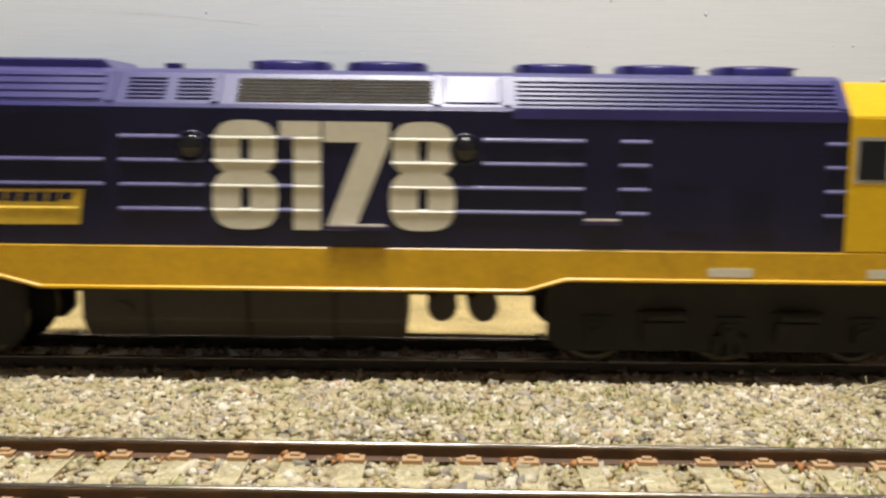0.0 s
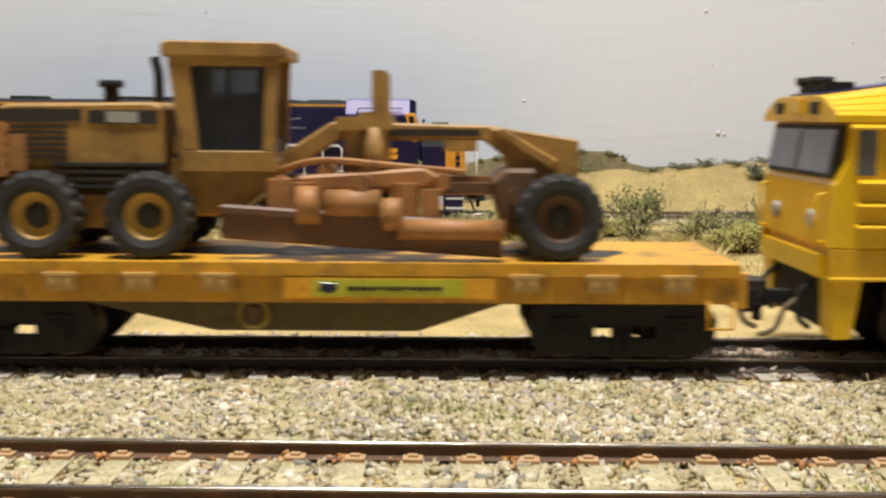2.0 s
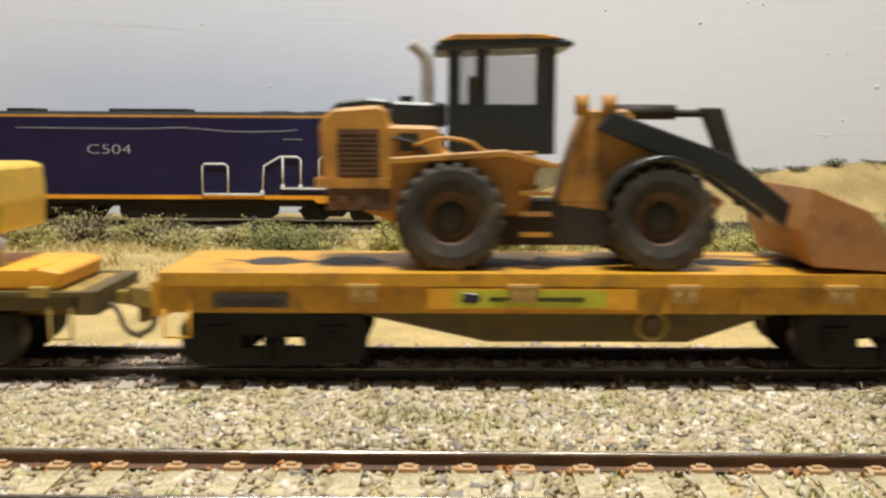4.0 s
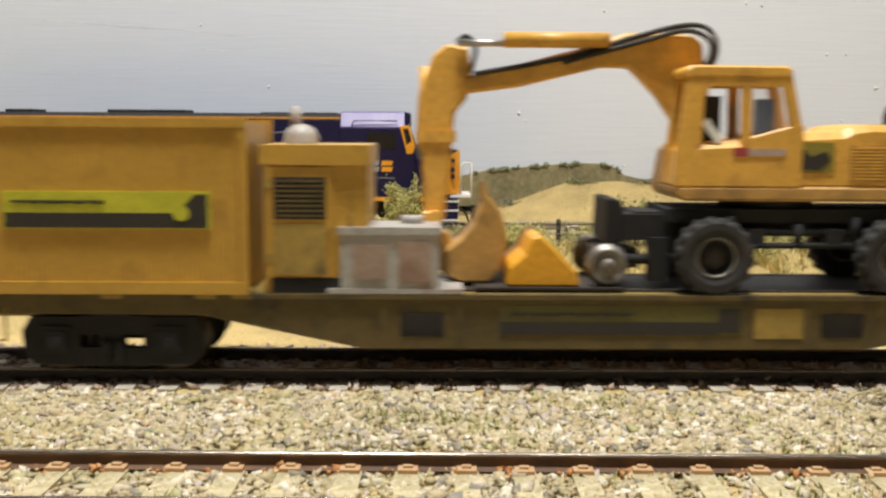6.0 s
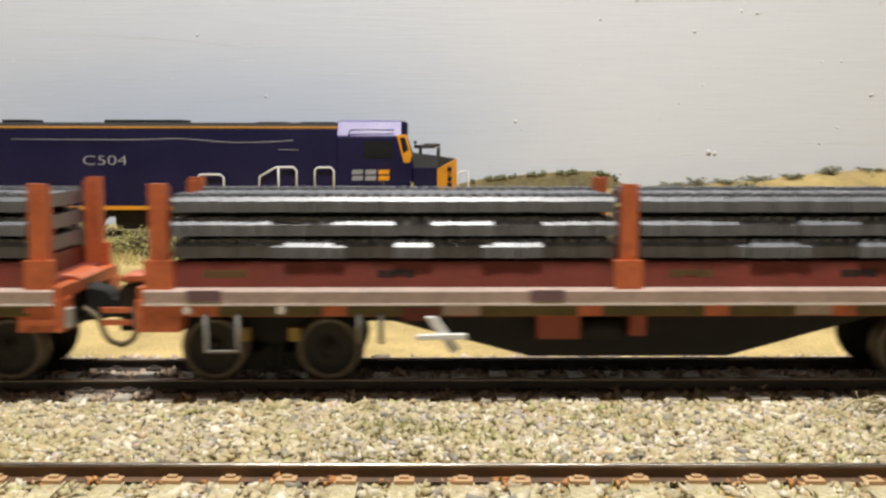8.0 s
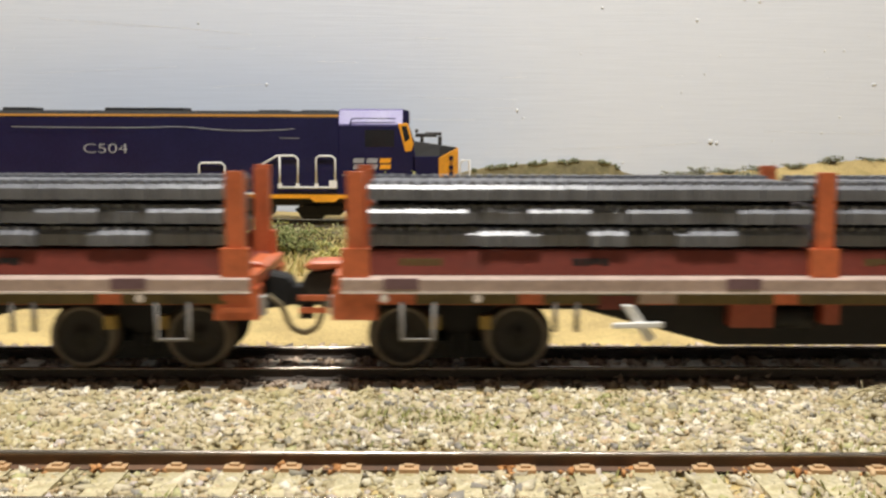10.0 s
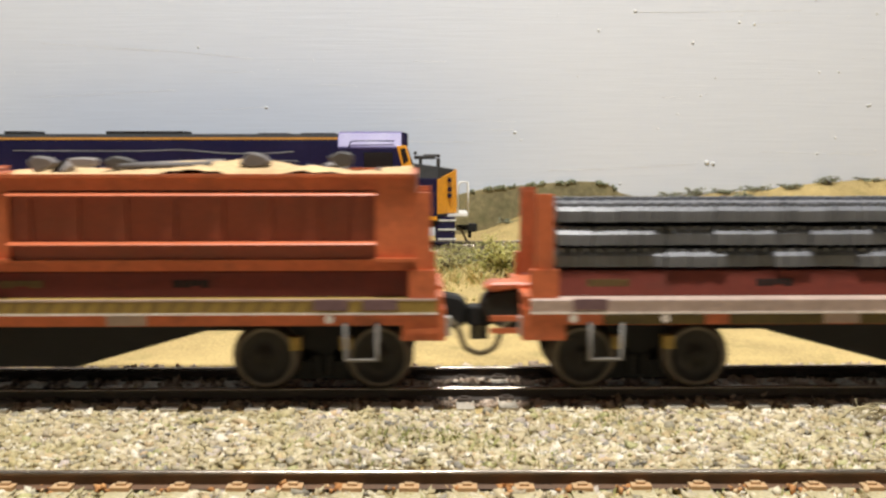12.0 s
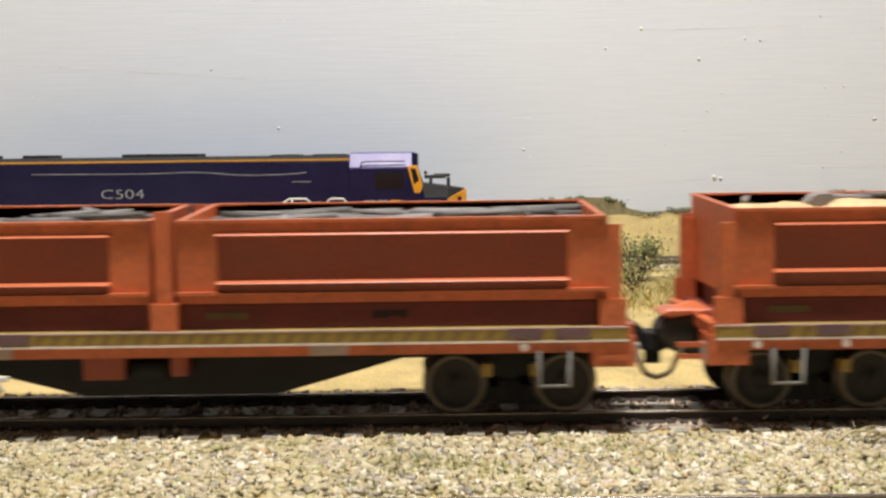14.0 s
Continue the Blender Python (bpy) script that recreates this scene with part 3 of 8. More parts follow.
track("front_track", FRONT_Y, TRACK_TURN, -1585, 1585, 7.27, SLEEPER, "empty model track with dusty sleepers and rusty rails", (3.0 - 500 + 1585) % 7.27, CHAIR)
track("train_track", 0, 0, -1585, 1585, 7.0, GREY_SLEEPER, "model track with grey sleepers that carries the train", (2.2 - 500 + 1585) % 7.0, DARK_CHAIR, SHADED_RAIL)
track("back_track", 262.5, 0, -1585, 1585, 8.0, GREY_SLEEPER, "weathered model track beside the painted wall", 0.0, DARK_CHAIR, DUSTY_RAIL)


# ---- running gear shared by the train ----
def wheelset(parent, x, r, material, y=8.1):
    """Two wheels on an axle, as a part of a bogie; its own space lies on the axle."""
    keep = list(OX)
    org()
    bm = B()
    for s in (-1, 1):
        lathe(bm, (0, 0, 0), [(0.3, s * (y + 1.3)), (1.2, s * (y + 1.3)), (1.4, s * (y + 0.9)), (r * 0.78, s * (y + 0.75)), (r * 0.82, s * (y + 1.25)), (r, s * (y + 1.2)),
                              (r * 1.0, s * (y - 0.6)), (r * 1.09, s * (y - 0.7)), (r * 1.09, s * (y - 1.3)), (0.3, s * (y - 1.2))], 24)
        for k in range(4):
            a = math.pi / 4 + k * math.pi / 2
            cyl(bm, (r * 0.5 * math.cos(a), s * (y + 0.9), r * 0.5 * math.sin(a)), "y", 0.45, 0.3, 8)
    cyl(bm, (0, 0, 0), "y", 0.9, 2 * y, 10)
    ob = part("wheelset", bm, material, parent)
    ob.data.materials.append(WHEEL_RIM)
    for f in ob.data.polygons:
        c = f.center
        if math.hypot(c.x, c.z) > 0.80 * r * MM:
            f.material_index = 1
    org(*keep)
    ob.location = v3(x, 0, r)
    AXLES.append((ob, ob.location.copy(), r))
    return ob


def bogie(parent, x, base, r, half, z_top, material, wheel_mat, side_y=12.0, axles=2):
    """Two deep side frames with springs and axleboxes on wheelsets; two-axle frames have an opening each side of the spring nest."""
    zt, zb = z_top - 0.5, 1.2
    bg = part("bogie", box(B(), x - 3, x + 3, -side_y, side_y, 6.6, z_top, 0.3), material, parent)
    for s in (-1, 1):
        y0, y1 = sorted((s * side_y, s * (side_y - 1.8)))
        bm = B()
        if axles == 2:
            for d in (-1, 1):
                prism(bm, [(x + d * 5.4, zb), (x + d * (half - 2.0), zb + 0.3), (x + d * (half - 0.4), zb + 2.2), (x + d * half, zt - 2.6), (x + d * (half - 1.6), zt), (x + d * 5.4, zt)], y0, y1, "y", 0.2)
            box(bm, x - 5.5, x + 5.5, y0, y1, zb, 4.2, 0.2)
            box(bm, x - 5.5, x + 5.5, y0, y1, 6.4, zt, 0.2)
            box(bm, x - 1.8, x + 1.8, y0, y1, 4.0, 6.6, 0.2)
        else:
            prism(bm, [(x - half + 2, zb + 1.4), (x + half - 2, zb + 1.4), (x + half, zb + 3.4), (x + half, zt - 1.0), (x + half - 3, zt + 0.4), (x - half + 3, zt + 0.4), (x - half, zt - 1.0), (x - half, zb + 3.4)], y0, y1, "y", 0.25)
        part("side_frame", bm, material, bg)
        if axles == 3:
            for dx in (-11, 11):
                part("frame_ledge", box(B(), x + dx - 4.2, x + dx + 4.2, s * side_y - 0.6, s * side_y + 0.6, r + 2.0, r + 3.4, 0.25), material, bg)
        for k in range(axles):
            xa = x + base * (k - (axles - 1) / 2)
            bm = box(B(), xa - 1.6, xa + 1.6, s * side_y - 0.8, s * side_y + 0.8, r - 1.7, r + 1.7, 0.3)
            box(bm, xa - 2.4, xa + 2.4, s * side_y - 0.5, s * side_y + 0.5, r + 1.6, r + 2.6, 0.15)
            cyl(bm, (xa, s * (side_y + 0.9), r), "y", 0.9, 0.6, 10)
            part("axlebox", bm, material, bg)
        for dx in (-1.1, 1.1) if axles == 2 else (-2.2, 0, 2.2):
            part("spring", lathe(B(), (x + dx, s * (side_y + 0.1), 1.9), [(0.7 + 0.22 * (k % 2), 0.5 * k) for k in range(8)], 10, "z"), material, bg)
    for k in range(axles):
        wheelset(bg, x + base * (k - (axles - 1) / 2), r, wheel_mat)
    return bg


def coupler(parent, x, d, z, material=None, hose=True):
    """A knuckle coupler that points along d, with a drooping brake hose."""
    bm = box(B(), min(x, x + d * 6), max(x, x + d * 6), -1.3, 1.3, z - 1.1, z + 1.1, 0.25)
    a, b = x + d * 5, x + d * 9
    prism(bm, [(a, -2.4), (b - d * 1, -2.6), (b, -1.2), (b - d * 1.2, 0.2), (b - d * 0.2, 1.4), (b - d * 1.4, 2.4), (a, 2.2)], z - 1.7, z + 1.7, "z", 0.25)
    box(bm, min(a, a + d * 1.5), max(a, a + d * 1.5), -0.6, 0.6, z - 4.4, z - 1.2, 0.2)
    part("coupler", bm, material or BLACK, parent)
    if hose:
        pts = curve_pts([(x, -4.5, z + 0.4), (x + d * 2.5, -4.8, z - 1.5), (x + d * 4.0, -4.6, z - 5.0), (x + d * 6.4, -3.6, z - 6.4)])
        part("brake_hose", tube(B(), pts, 0.5), HOSE, parent)


def bar_text(parent, name, x0, x1, z0, z1, y, material, n=7, slant=0.0, thick=0.14):
    """A run of unreadable lettering as plain bars."""
    bm = B()
    w = (x1 - x0) / n
    r = random.Random(int(abs(x0) * 10))
    for i in range(n):
        a, b = x0 + i * w, x0 + (i + 0.82) * w
        zb = z0 + (z1 - z0) * r.choice((0, 0, 0.0, 0.25))
        prism(bm, [(a, zb), (b, zb), (b + slant, z1), (a + slant, z1)], y - thick, y + 0.05, "y", 0)
    return part(name, bm, material, parent)


# ---- the locomotive ----
def big_eight(bm, x0, x1, z0, z1, y):
    """A heavy block figure eight, two rounded rings one above the other."""
    def loop(cx, cz, hw, hh, n=28, e=3.0):
        out = []
        for i in range(n):
            a = 2 * math.pi * i / n
            c, s = math.cos(a), math.sin(a)
            out.append((cx + hw * math.copysign(abs(c) ** (2 / e), c), cz + hh * math.copysign(abs(s) ** (2 / e), s)))
        return out
    tmp = bmesh.new()
    cx, zm = (x0 + x1) / 2, (z0 + z1) / 2 + 0.4
    for lo, hi, hw in ((z0, zm + 0.5, (x1 - x0) / 2), (zm - 0.5, z1, (x1 - x0) / 2 - 0.35)):
        hh = (hi - lo) / 2
        outer, inner = loop(cx, lo + hh, hw, hh), loop(cx, lo + hh, 0.75, hh * 0.42, e=5)
        yf = y - (0.14 if lo == z0 else 0.11)
        rings = [[tmp.verts.new(v3(p[0], yy, p[1])) for p in l] for l, yy in ((outer, y + 0.05), (outer, yf), (inner, yf), (inner, y + 0.05))]
        for a, b in zip(rings, rings[1:]):
            for i in range(len(a)):
                j = (i + 1) % len(a)
                tmp.faces.new((a[i], a[j], b[j], b[i]))
    bmesh.ops.recalc_face_normals(tmp, faces=tmp.faces)
    merge(bm, tmp)


def locomotive():
    x0, x1 = -138.4, 90.0
    t = thing("diesel_locomotive", -24.0, 0, 0, "navy and yellow model diesel locomotive with large cream number", "locomotive")
    xb, xr = -114.3, 65.0
    S = 17.5
    # underframe and skirt
    skirt = B()
    for s in (-1, 1):
        y0, y1 = sorted((s * S, s * (S - 1.2)))
        prism(skirt, [(x0, 19.9), (x0, 14.9), (-69.6, 14.9), (-62.2, 13.0), (14.4, 13.0), (20.8, 14.9), (x1, 14.9), (x1, 19.9)], y0, y1, "y", 0.18)
    box(skirt, x0 + 1, x1 - 1, -S + 1.1, S - 1.1, 14.6, 19.7, 0)
    part("skirt", skirt, SHADED_YELLOW, t, "yellow side sill with the overhang's shade in its colour")
    bm = B()
    low = [(x0, 14.9), (-69.6, 14.9), (-62.2, 13.0), (14.4, 13.0), (20.8, 14.9), (x1, 14.9)]
    for s in (-1, 1):
        y0, y1 = sorted((s * (S - 0.5), s * (S + 0.35)))
        prism(bm, [(x, z - 0.1) for x, z in low] + [(x, z + 0.5) for x, z in reversed(low)], y0, y1, "y", 0.2)
    part("sill_bead", bm, LOCO_YELLOW, t)
    # long hood
    prof = [(-S + 0.1, 19.9), (-S + 0.1, 41.6), (-S + 0.6, 42.2), (-12.5, 47.0), (-10.5, 47.7), (0, 48.2), (10.5, 47.7), (12.5, 47.0), (S - 0.6, 42.2), (S - 0.1, 41.6), (S - 0.1, 19.9)]
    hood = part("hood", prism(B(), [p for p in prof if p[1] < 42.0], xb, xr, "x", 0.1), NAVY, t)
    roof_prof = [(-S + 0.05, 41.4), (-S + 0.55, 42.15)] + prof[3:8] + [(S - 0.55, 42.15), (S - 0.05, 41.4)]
    roof = part("roof", prism(B(), roof_prof, xb, xr, "x", 0.1), NAVY_LIT, t, "glossy navy sloping roof with overhead light in its colour")

    def slope(bm, xa, xe, u0, u1, proud, bev=0.12):
        """A flat piece on the camera-side and far roof slopes; u runs from the eave (0) to the ridge (1)."""
        for s in (-1, 1):
            a, b = Vector((-(S - 0.6), 42.2)), Vector((-12.5, 47.0))
            nrm = Vector((-(b.y - a.y), (b.x - a.x))).normalized()
            if nrm.y < 0:
                nrm = -nrm
            q = [a.lerp(b, u0) - nrm * 0.2, a.lerp(b, u1) - nrm * 0.2, a.lerp(b, u1) + nrm * proud, a.lerp(b, u0) + nrm * proud]
            prism(bm, [(-s * p.x if s > 0 else p.x, p.y) for p in q], xa, xe, "x", bev)
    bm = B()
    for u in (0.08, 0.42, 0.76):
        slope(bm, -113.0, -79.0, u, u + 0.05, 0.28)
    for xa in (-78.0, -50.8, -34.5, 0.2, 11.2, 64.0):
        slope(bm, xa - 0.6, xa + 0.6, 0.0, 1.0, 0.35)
    part("roof_rib", bm, NAVY_LIT, roof)
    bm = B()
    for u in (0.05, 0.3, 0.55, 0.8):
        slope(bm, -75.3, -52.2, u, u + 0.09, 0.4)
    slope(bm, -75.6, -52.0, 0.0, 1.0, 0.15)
    part("roof_panel", bm, NAVY_LIT, roof)
    for xa, xe in ((-48.4, -42.4), (-40.6, -34.9)):
        bm = B()
        for k in range(6):
            slope(bm, xa, xe, 0.12 + 0.13 * k, 0.19 + 0.13 * k, 0.3)
        part("roof_vent", bm, NAVY_LIT, roof)
    bm = B()
    slope(bm, -31.2, -0.6, 0.05, 0.85, 0.12)
    part("radiator_grille", bm, BLACK, roof, "dark radiator grille")
    bm = B()
    for k in range(7):
        slope(bm, -31.2, -0.6, 0.07 + 0.115 * k, 0.095 + 0.115 * k, 0.3)
    part("grille_bar", bm, SILVER, roof, "thin silver grille bars")
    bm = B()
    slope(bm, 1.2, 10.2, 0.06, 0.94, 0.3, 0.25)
    part("roof_hatch", bm, NAVY_LIT, roof)
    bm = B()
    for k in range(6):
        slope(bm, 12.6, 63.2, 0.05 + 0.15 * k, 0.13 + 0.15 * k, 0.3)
    part("roof_louvre", bm, NAVY_LIT, roof)
    part("roof_skirt", box(B(), 12.0, 64.6, -S - 0.06, -S + 0.5, 40.4, 42.0, 0.12), NAVY_LIT, roof)
    for xc in (-24.5, -8.3, 20.2, 37.4, 54.1):
        bm = lathe(B(), (xc, 0, 48.0), [(7.0, -0.6), (7.0, 1.0), (6.6, 1.5), (6.0, 1.2), (0.5, 1.1)], 32, "z")
        for k in range(5):
            box(bm, xc - 6.2, xc + 6.2, -5 + 2.5 * k - 0.2, -5 + 2.5 * k + 0.2, 49.0, 49.3, 0)
        part("roof_fan", bm, NAVY_LIT, roof)
    prism_b = prism(B(), [(-74.5, 47.4), (-72.5, 49.3), (-54, 49.3), (-52, 47.4)], -9, 9, "y", 0.3)
    part("exhaust_hatch", prism_b, NAVY_LIT, roof)
    bm = B()
    for xc in (-108, -104, -60, -44):
        box(bm, xc - 1.3, xc + 1.3, -4, -1.5, 47.6, 48.9, 0.3)
    part("roof_lug", bm, NAVY_LIT, roof)
    # side ribs, vents and doors
    zs = (37.0, 33.3, 29.5, 25.7)
    for s in (-1, 1):
        for xa, xe, lv, paint in ((-113.2, -98.0, (0, 1, 2, 3), NAVY_GLINT), (-98.0, -78.6, (0, 1, 2), NAVY_GLINT), (-98.0, -78.6, (3,), CREAM_GLINT), (-75.6, -56, (3,), GOLD), (-75.6, -51.8, (1, 2), NAVY_GLINT),
                                  (-49.4, -36.2, (0, 1, 2, 3), NAVY_GLINT), (-34.8, -24.7, (0, 1, 2, 3), CREAM_GLINT), (-24.6, -22.3, (0, 1, 2, 3), NAVY_GLINT), (-22.2, -18.0, (0, 1, 2, 3), CREAM_GLINT),
                                  (-6.8, 3.0, (0, 1, 2, 3), CREAM_GLINT), (3.2, 7.4, (2, 3), NAVY_GLINT), (7.4, 23.4, (0, 1, 2, 3), NAVY_GLINT), (29.0, 33.6, (0, 1, 2, 3), NAVY_GLINT), (61.4, 64.6, (0, 1, 2, 3), NAVY_GLINT)):
            if s > 0 and paint is not NAVY_GLINT:
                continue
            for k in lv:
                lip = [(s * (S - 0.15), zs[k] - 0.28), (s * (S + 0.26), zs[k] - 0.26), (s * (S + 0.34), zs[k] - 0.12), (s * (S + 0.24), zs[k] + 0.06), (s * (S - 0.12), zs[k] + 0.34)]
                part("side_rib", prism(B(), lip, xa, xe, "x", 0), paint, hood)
    bm = box(B(), -76, -51.6, -S - 0.02, -S + 0.3, 35.4, 41.0, 0.1)
    for k in range(9):
        box(bm, -75.5, -52, -S - 0.14, -S + 0.2, 35.7 + 0.6 * k, 35.95 + 0.6 * k, 0)
    part("side_vent", bm, NAVY, hood, "dark louvred side vent")
    # thin white strips stand in for the lamp's highlight on two steps
    part("step_edge", box(B(), 23.6, 29.0, -S - 0.62, -S - 0.1, 24.55, 24.85, 0.08), EDGE_WHITE, hood, "white highlight painted along the step")
    part("step_edge", box(B(), -16.8, -7.7, -S - 0.95, -S - 0.3, 23.3, 23.62, 0.08), EDGE_WHITE, hood, "white highlight painted along the step")
    part("side_step", box(B(), 23.4, 29.2, -S - 0.45, -S + 0.3, 23.9, 24.7, 0.2), NAVY_LIT, hood)
    bm = box(B(), 36, 44, -S - 0.1, -S + 0.3, 23, 38, 0.1)
    box(bm, 36.8, 43.2, -S - 0.25, -S + 0.2, 30.4, 30.9, 0.1)
    part("side_door", bm, NAVY, hood)
    bm = box(B(), 47, 54, -S - 0.1, -S + 0.3, 22.6, 31, 0.1)
    for k in range(8):
        box(bm, 47.6, 53.4, -S - 0.24, -S - 0.05, 23.2 + 0.9 * k, 23.6 + 0.9 * k, 0)
    part("side_louvre", bm, NAVY, hood)
    for xc in (-103.5, -38.2, 4.7):
        bm = lathe(B(), (xc, -S, 35.5), [(2.5, 0.2), (2.5, -0.3), (2.05, -0.35), (2.0, -0.05)], 24)
        ring = part("porthole", bm, NAVY, hood)
        part("porthole_glass", lathe(B(), (xc, -S, 35.5), [(2.05, 0.1), (2.0, -0.1), (1.5, -0.55), (0.8, -0.85), (0.04, -0.95)], 24), GLASS_DARK, ring)
    # number and lettering
    for xa, xe in ((-34.9, -24.6), (-7.1, 3.2)):
        bm = B()
        big_eight(bm, xa, xe, 22.6, 39.7, -S)
        part("numeral", bm, CREAM, hood, "large cream block numeral")
    bm = B()
    prism(bm, [(-22.2, 22.6), (-17.9, 22.6), (-17.9, 39.6), (-24.3, 39.6), (-24.3, 36.7), (-22.2, 36.7)], -S - 0.14, -S + 0.05, "y", 0)
    part("numeral", bm, CREAM, hood, "large cream block numeral")
    bm = B()
    prism(bm, [(-17.2, 22.6), (-12.6, 22.6), (-7.2, 36.4), (-7.2, 39.6), (-17.5, 39.6), (-17.5, 36.4), (-11.8, 36.4)], -S - 0.14, -S + 0.05, "y", 0)
    part("numeral", bm, CREAM, hood, "large cream block numeral")
    prism_l = prism(B(), [(-98.0, 22.7), (-78.4, 22.7), (-77.8, 28.4), (-97.0, 28.4)], -S - 0.1, -S + 0.05, "y", 0)
    part("white_lettering", prism_l, CREAM, hood, "cream lettering panel")
    bar_text(hood, "lettering_gap", -96.4, -78.6, 23.7, 27.4, -S - 0.06, GREY_LETTER, 9, 0.4)
    prism_l = prism(B(), [(-77.6, 22.9), (-55.8, 23.1), (-55.0, 28.6), (-76.6, 28.5)], -S - 0.1, -S + 0.05, "y", 0)
    part("gold_lettering", prism_l, GOLD, hood, "gold lettering panel")
    bar_text(hood, "lettering_gap", -75.6, -56.6, 26.6, 28.1, -S - 0.06, NAVY, 9, 0.4)
    part("grab_step", box(B(), -17.0, -7.5, -S - 0.8, -S + 0.3, 22.7, 23.5, 0.15), NAVY_LIT, hood, "pale lit step edge")
    # cab
    cab = B()
    outline = [(x0, 19.9), (xb, 19.9), (xb, 40.0), (x0 + 2.6, 40.0), (x0 + 2.0, 34.0), (x0 + 0.2, 30.0)]
    prism(cab, outline, -S, S, "y", 0.25)
    cabo = part("cab", cab, LOCO_YELLOW, t, "bright yellow driver's cab")
    tmp = bmesh.new()
    rows = []
    for i in range(9):
        u = i / 8
        x, zt, zb = x0 - 0.3 + (xb - x0 + 0.3) * u, 44.2 + 3.4 * u, 39.9
        half = [(-S - 0.35, zb), (-S - 0.35, zb + 1.1), (-S + 0.2, zb + 1.6)]
        half += [(-S + 0.2 + (S - 11.7) * v, zb + 1.6 + (zt - 0.3 - zb - 1.6) * v) for v in (0.25, 0.5, 0.75, 1.0)] + [(-8, zt)]
        rows.append([tmp.verts.new(v3(x, y, z)) for y, z in half + [(-y, z) for y, z in reversed(half)]])
    m = len(rows[0])
    for ra, rb in zip(rows, rows[1:]):
        for i in range(m):
            j = (i + 1) % m
            f = tmp.faces.new((ra[i], ra[j], rb[j], rb[i]))
            f.smooth = i in (2, 3, 4, 5, m - 7, m - 6, m - 5, m - 4)
    tmp.faces.new(rows[0])
    tmp.faces.new(rows[-1])
    bmesh.ops.recalc_face_normals(tmp, faces=tmp.faces)
    cab_roof = part("cab_roof", merge(B(), tmp), LOCO_YELLOW, t, "yellow sloping cab roof")
    bm = B()
    for v in (0.1, 0.42, 0.74):
        for s in (-1, 1):
            ends = []
            for u in (0.02, 0.98):
                x, zt = x0 - 0.3 + (xb - x0 + 0.3) * u, 44.2 + 3.4 * u
                ends.append((x, s * (S - 0.2 - (S - 11.7) * v), 41.5 + (zt - 41.8) * v))
            tube(bm, ends, 0.16, 6)
    part("roof_bead", bm, LOCO_YELLOW, cab_roof)
    bm = B()
    for s in (-1, 1):
        prism(bm, [(s * (S - 0.1), 38.7), (s * (S + 0.9), 38.8), (s * (S + 1.0), 39.1), (s * (S + 0.7), 39.4), (s * (S - 0.1), 39.8)], x0 + 2, xb - 0.2, "x", 0)
    part("rain_gutter", bm, LOCO_YELLOW, cab_roof)
    part("cab_roof_top", prism(B(), [(x0 + 1, 44.35), (xb, 47.7), (xb, 47.9), (x0 + 1, 44.7)], -7.8, 7.8, "y", 0), NAVY_LIT, t)
    bm = box(B(), x0 + 2, x0 + 7, -6, 6, 44.4, 46.6, 0.4)
    cyl(bm, (x0 + 2.5, -3, 46.8), "x", 0.8, 4, 10)
    cyl(bm, (x0 + 2.5, 3, 46.8), "x", 0.8, 4, 10)
    box(bm, x0 + 3, x0 + 4, -2, 2, 46.5, 47.6, 0.2)
    part("air_horn", bm, BLACK, t)
    for s in (-1, 1):
        part("number_box", box(B(), x0 - 0.8, x0 + 1.4, s * 8.6 - 1.7, s * 8.6 + 1.7, 41.2, 43.2, 0.25), SOOT, t, "dark number box above the windscreen")
    part("headlight_box", box(B(), x0 - 1.0, x0 + 1.4, -3.0, 3.0, 41.4, 43.6, 0.4), LOCO_YELLOW, t)
    for nm, xa, xe, za, zb in (("window", -134.9, -132.0, 31.6, 39.0), ("window", -129.9, -126.0, 32.0, 37.8)):
        fr = box(B(), xa - 0.5, xe + 0.5, -S - 0.12, -S + 0.4, za - 0.5, zb + 0.5, 0.1)
        f = part(nm, fr, LOCO_YELLOW, cabo)
        part("pane", box(B(), xa, xe, -S - 0.2, -S + 0.2, za, zb, 0.05), PALE_PANE if xa < -134 else GLASS_DARK, f, "glazed cab pane")
    door = part("cab_door", box(B(), -123.4, -116.2, -S - 0.25, -S + 0.4, 20.6, 39.2, 0.2), LOCO_YELLOW, cabo)
    part("pane", box(B(), -121.9, -118.2, -S - 0.32, -S, 32.0, 37.8, 0.05), GLASS_DARK, door, "dark glazed pane")
    bm = tube(B(), [(-124.4, -S - 0.6, 22.5), (-124.4, -S - 0.6, 37.5)], 0.28)
    tube(bm, [(-115.4, -S - 0.6, 22.5), (-115.4, -S - 0.6, 37.5)], 0.28)
    part("handrail", bm, LOCO_YELLOW, cabo)
    bm = B()
    for z in (30.2, 26.6, 23.2):
        prism(bm, [(-S - 0.95, z), (-S - 1.05, z + 0.25), (-S - 0.75, z + 0.5), (-S + 0.2, z + 0.9), (-S + 0.2, z)], -134.8, -124.8, "x", 0)
    box(bm, -124, -116, -S - 1.0, -S + 0.2, 20.2, 21.0, 0.15)
    part("cab_rib", bm, LOCO_YELLOW, cabo)
    screen = part("windscreen_frame", prism(B(), [(x0 - 0.1, 31), (x0 + 1.6, 31), (x0 + 2.6, 39.4), (x0 + 1.2, 39.4)], -15.6, 15.6, "y", 0.2), SOOT, cabo)
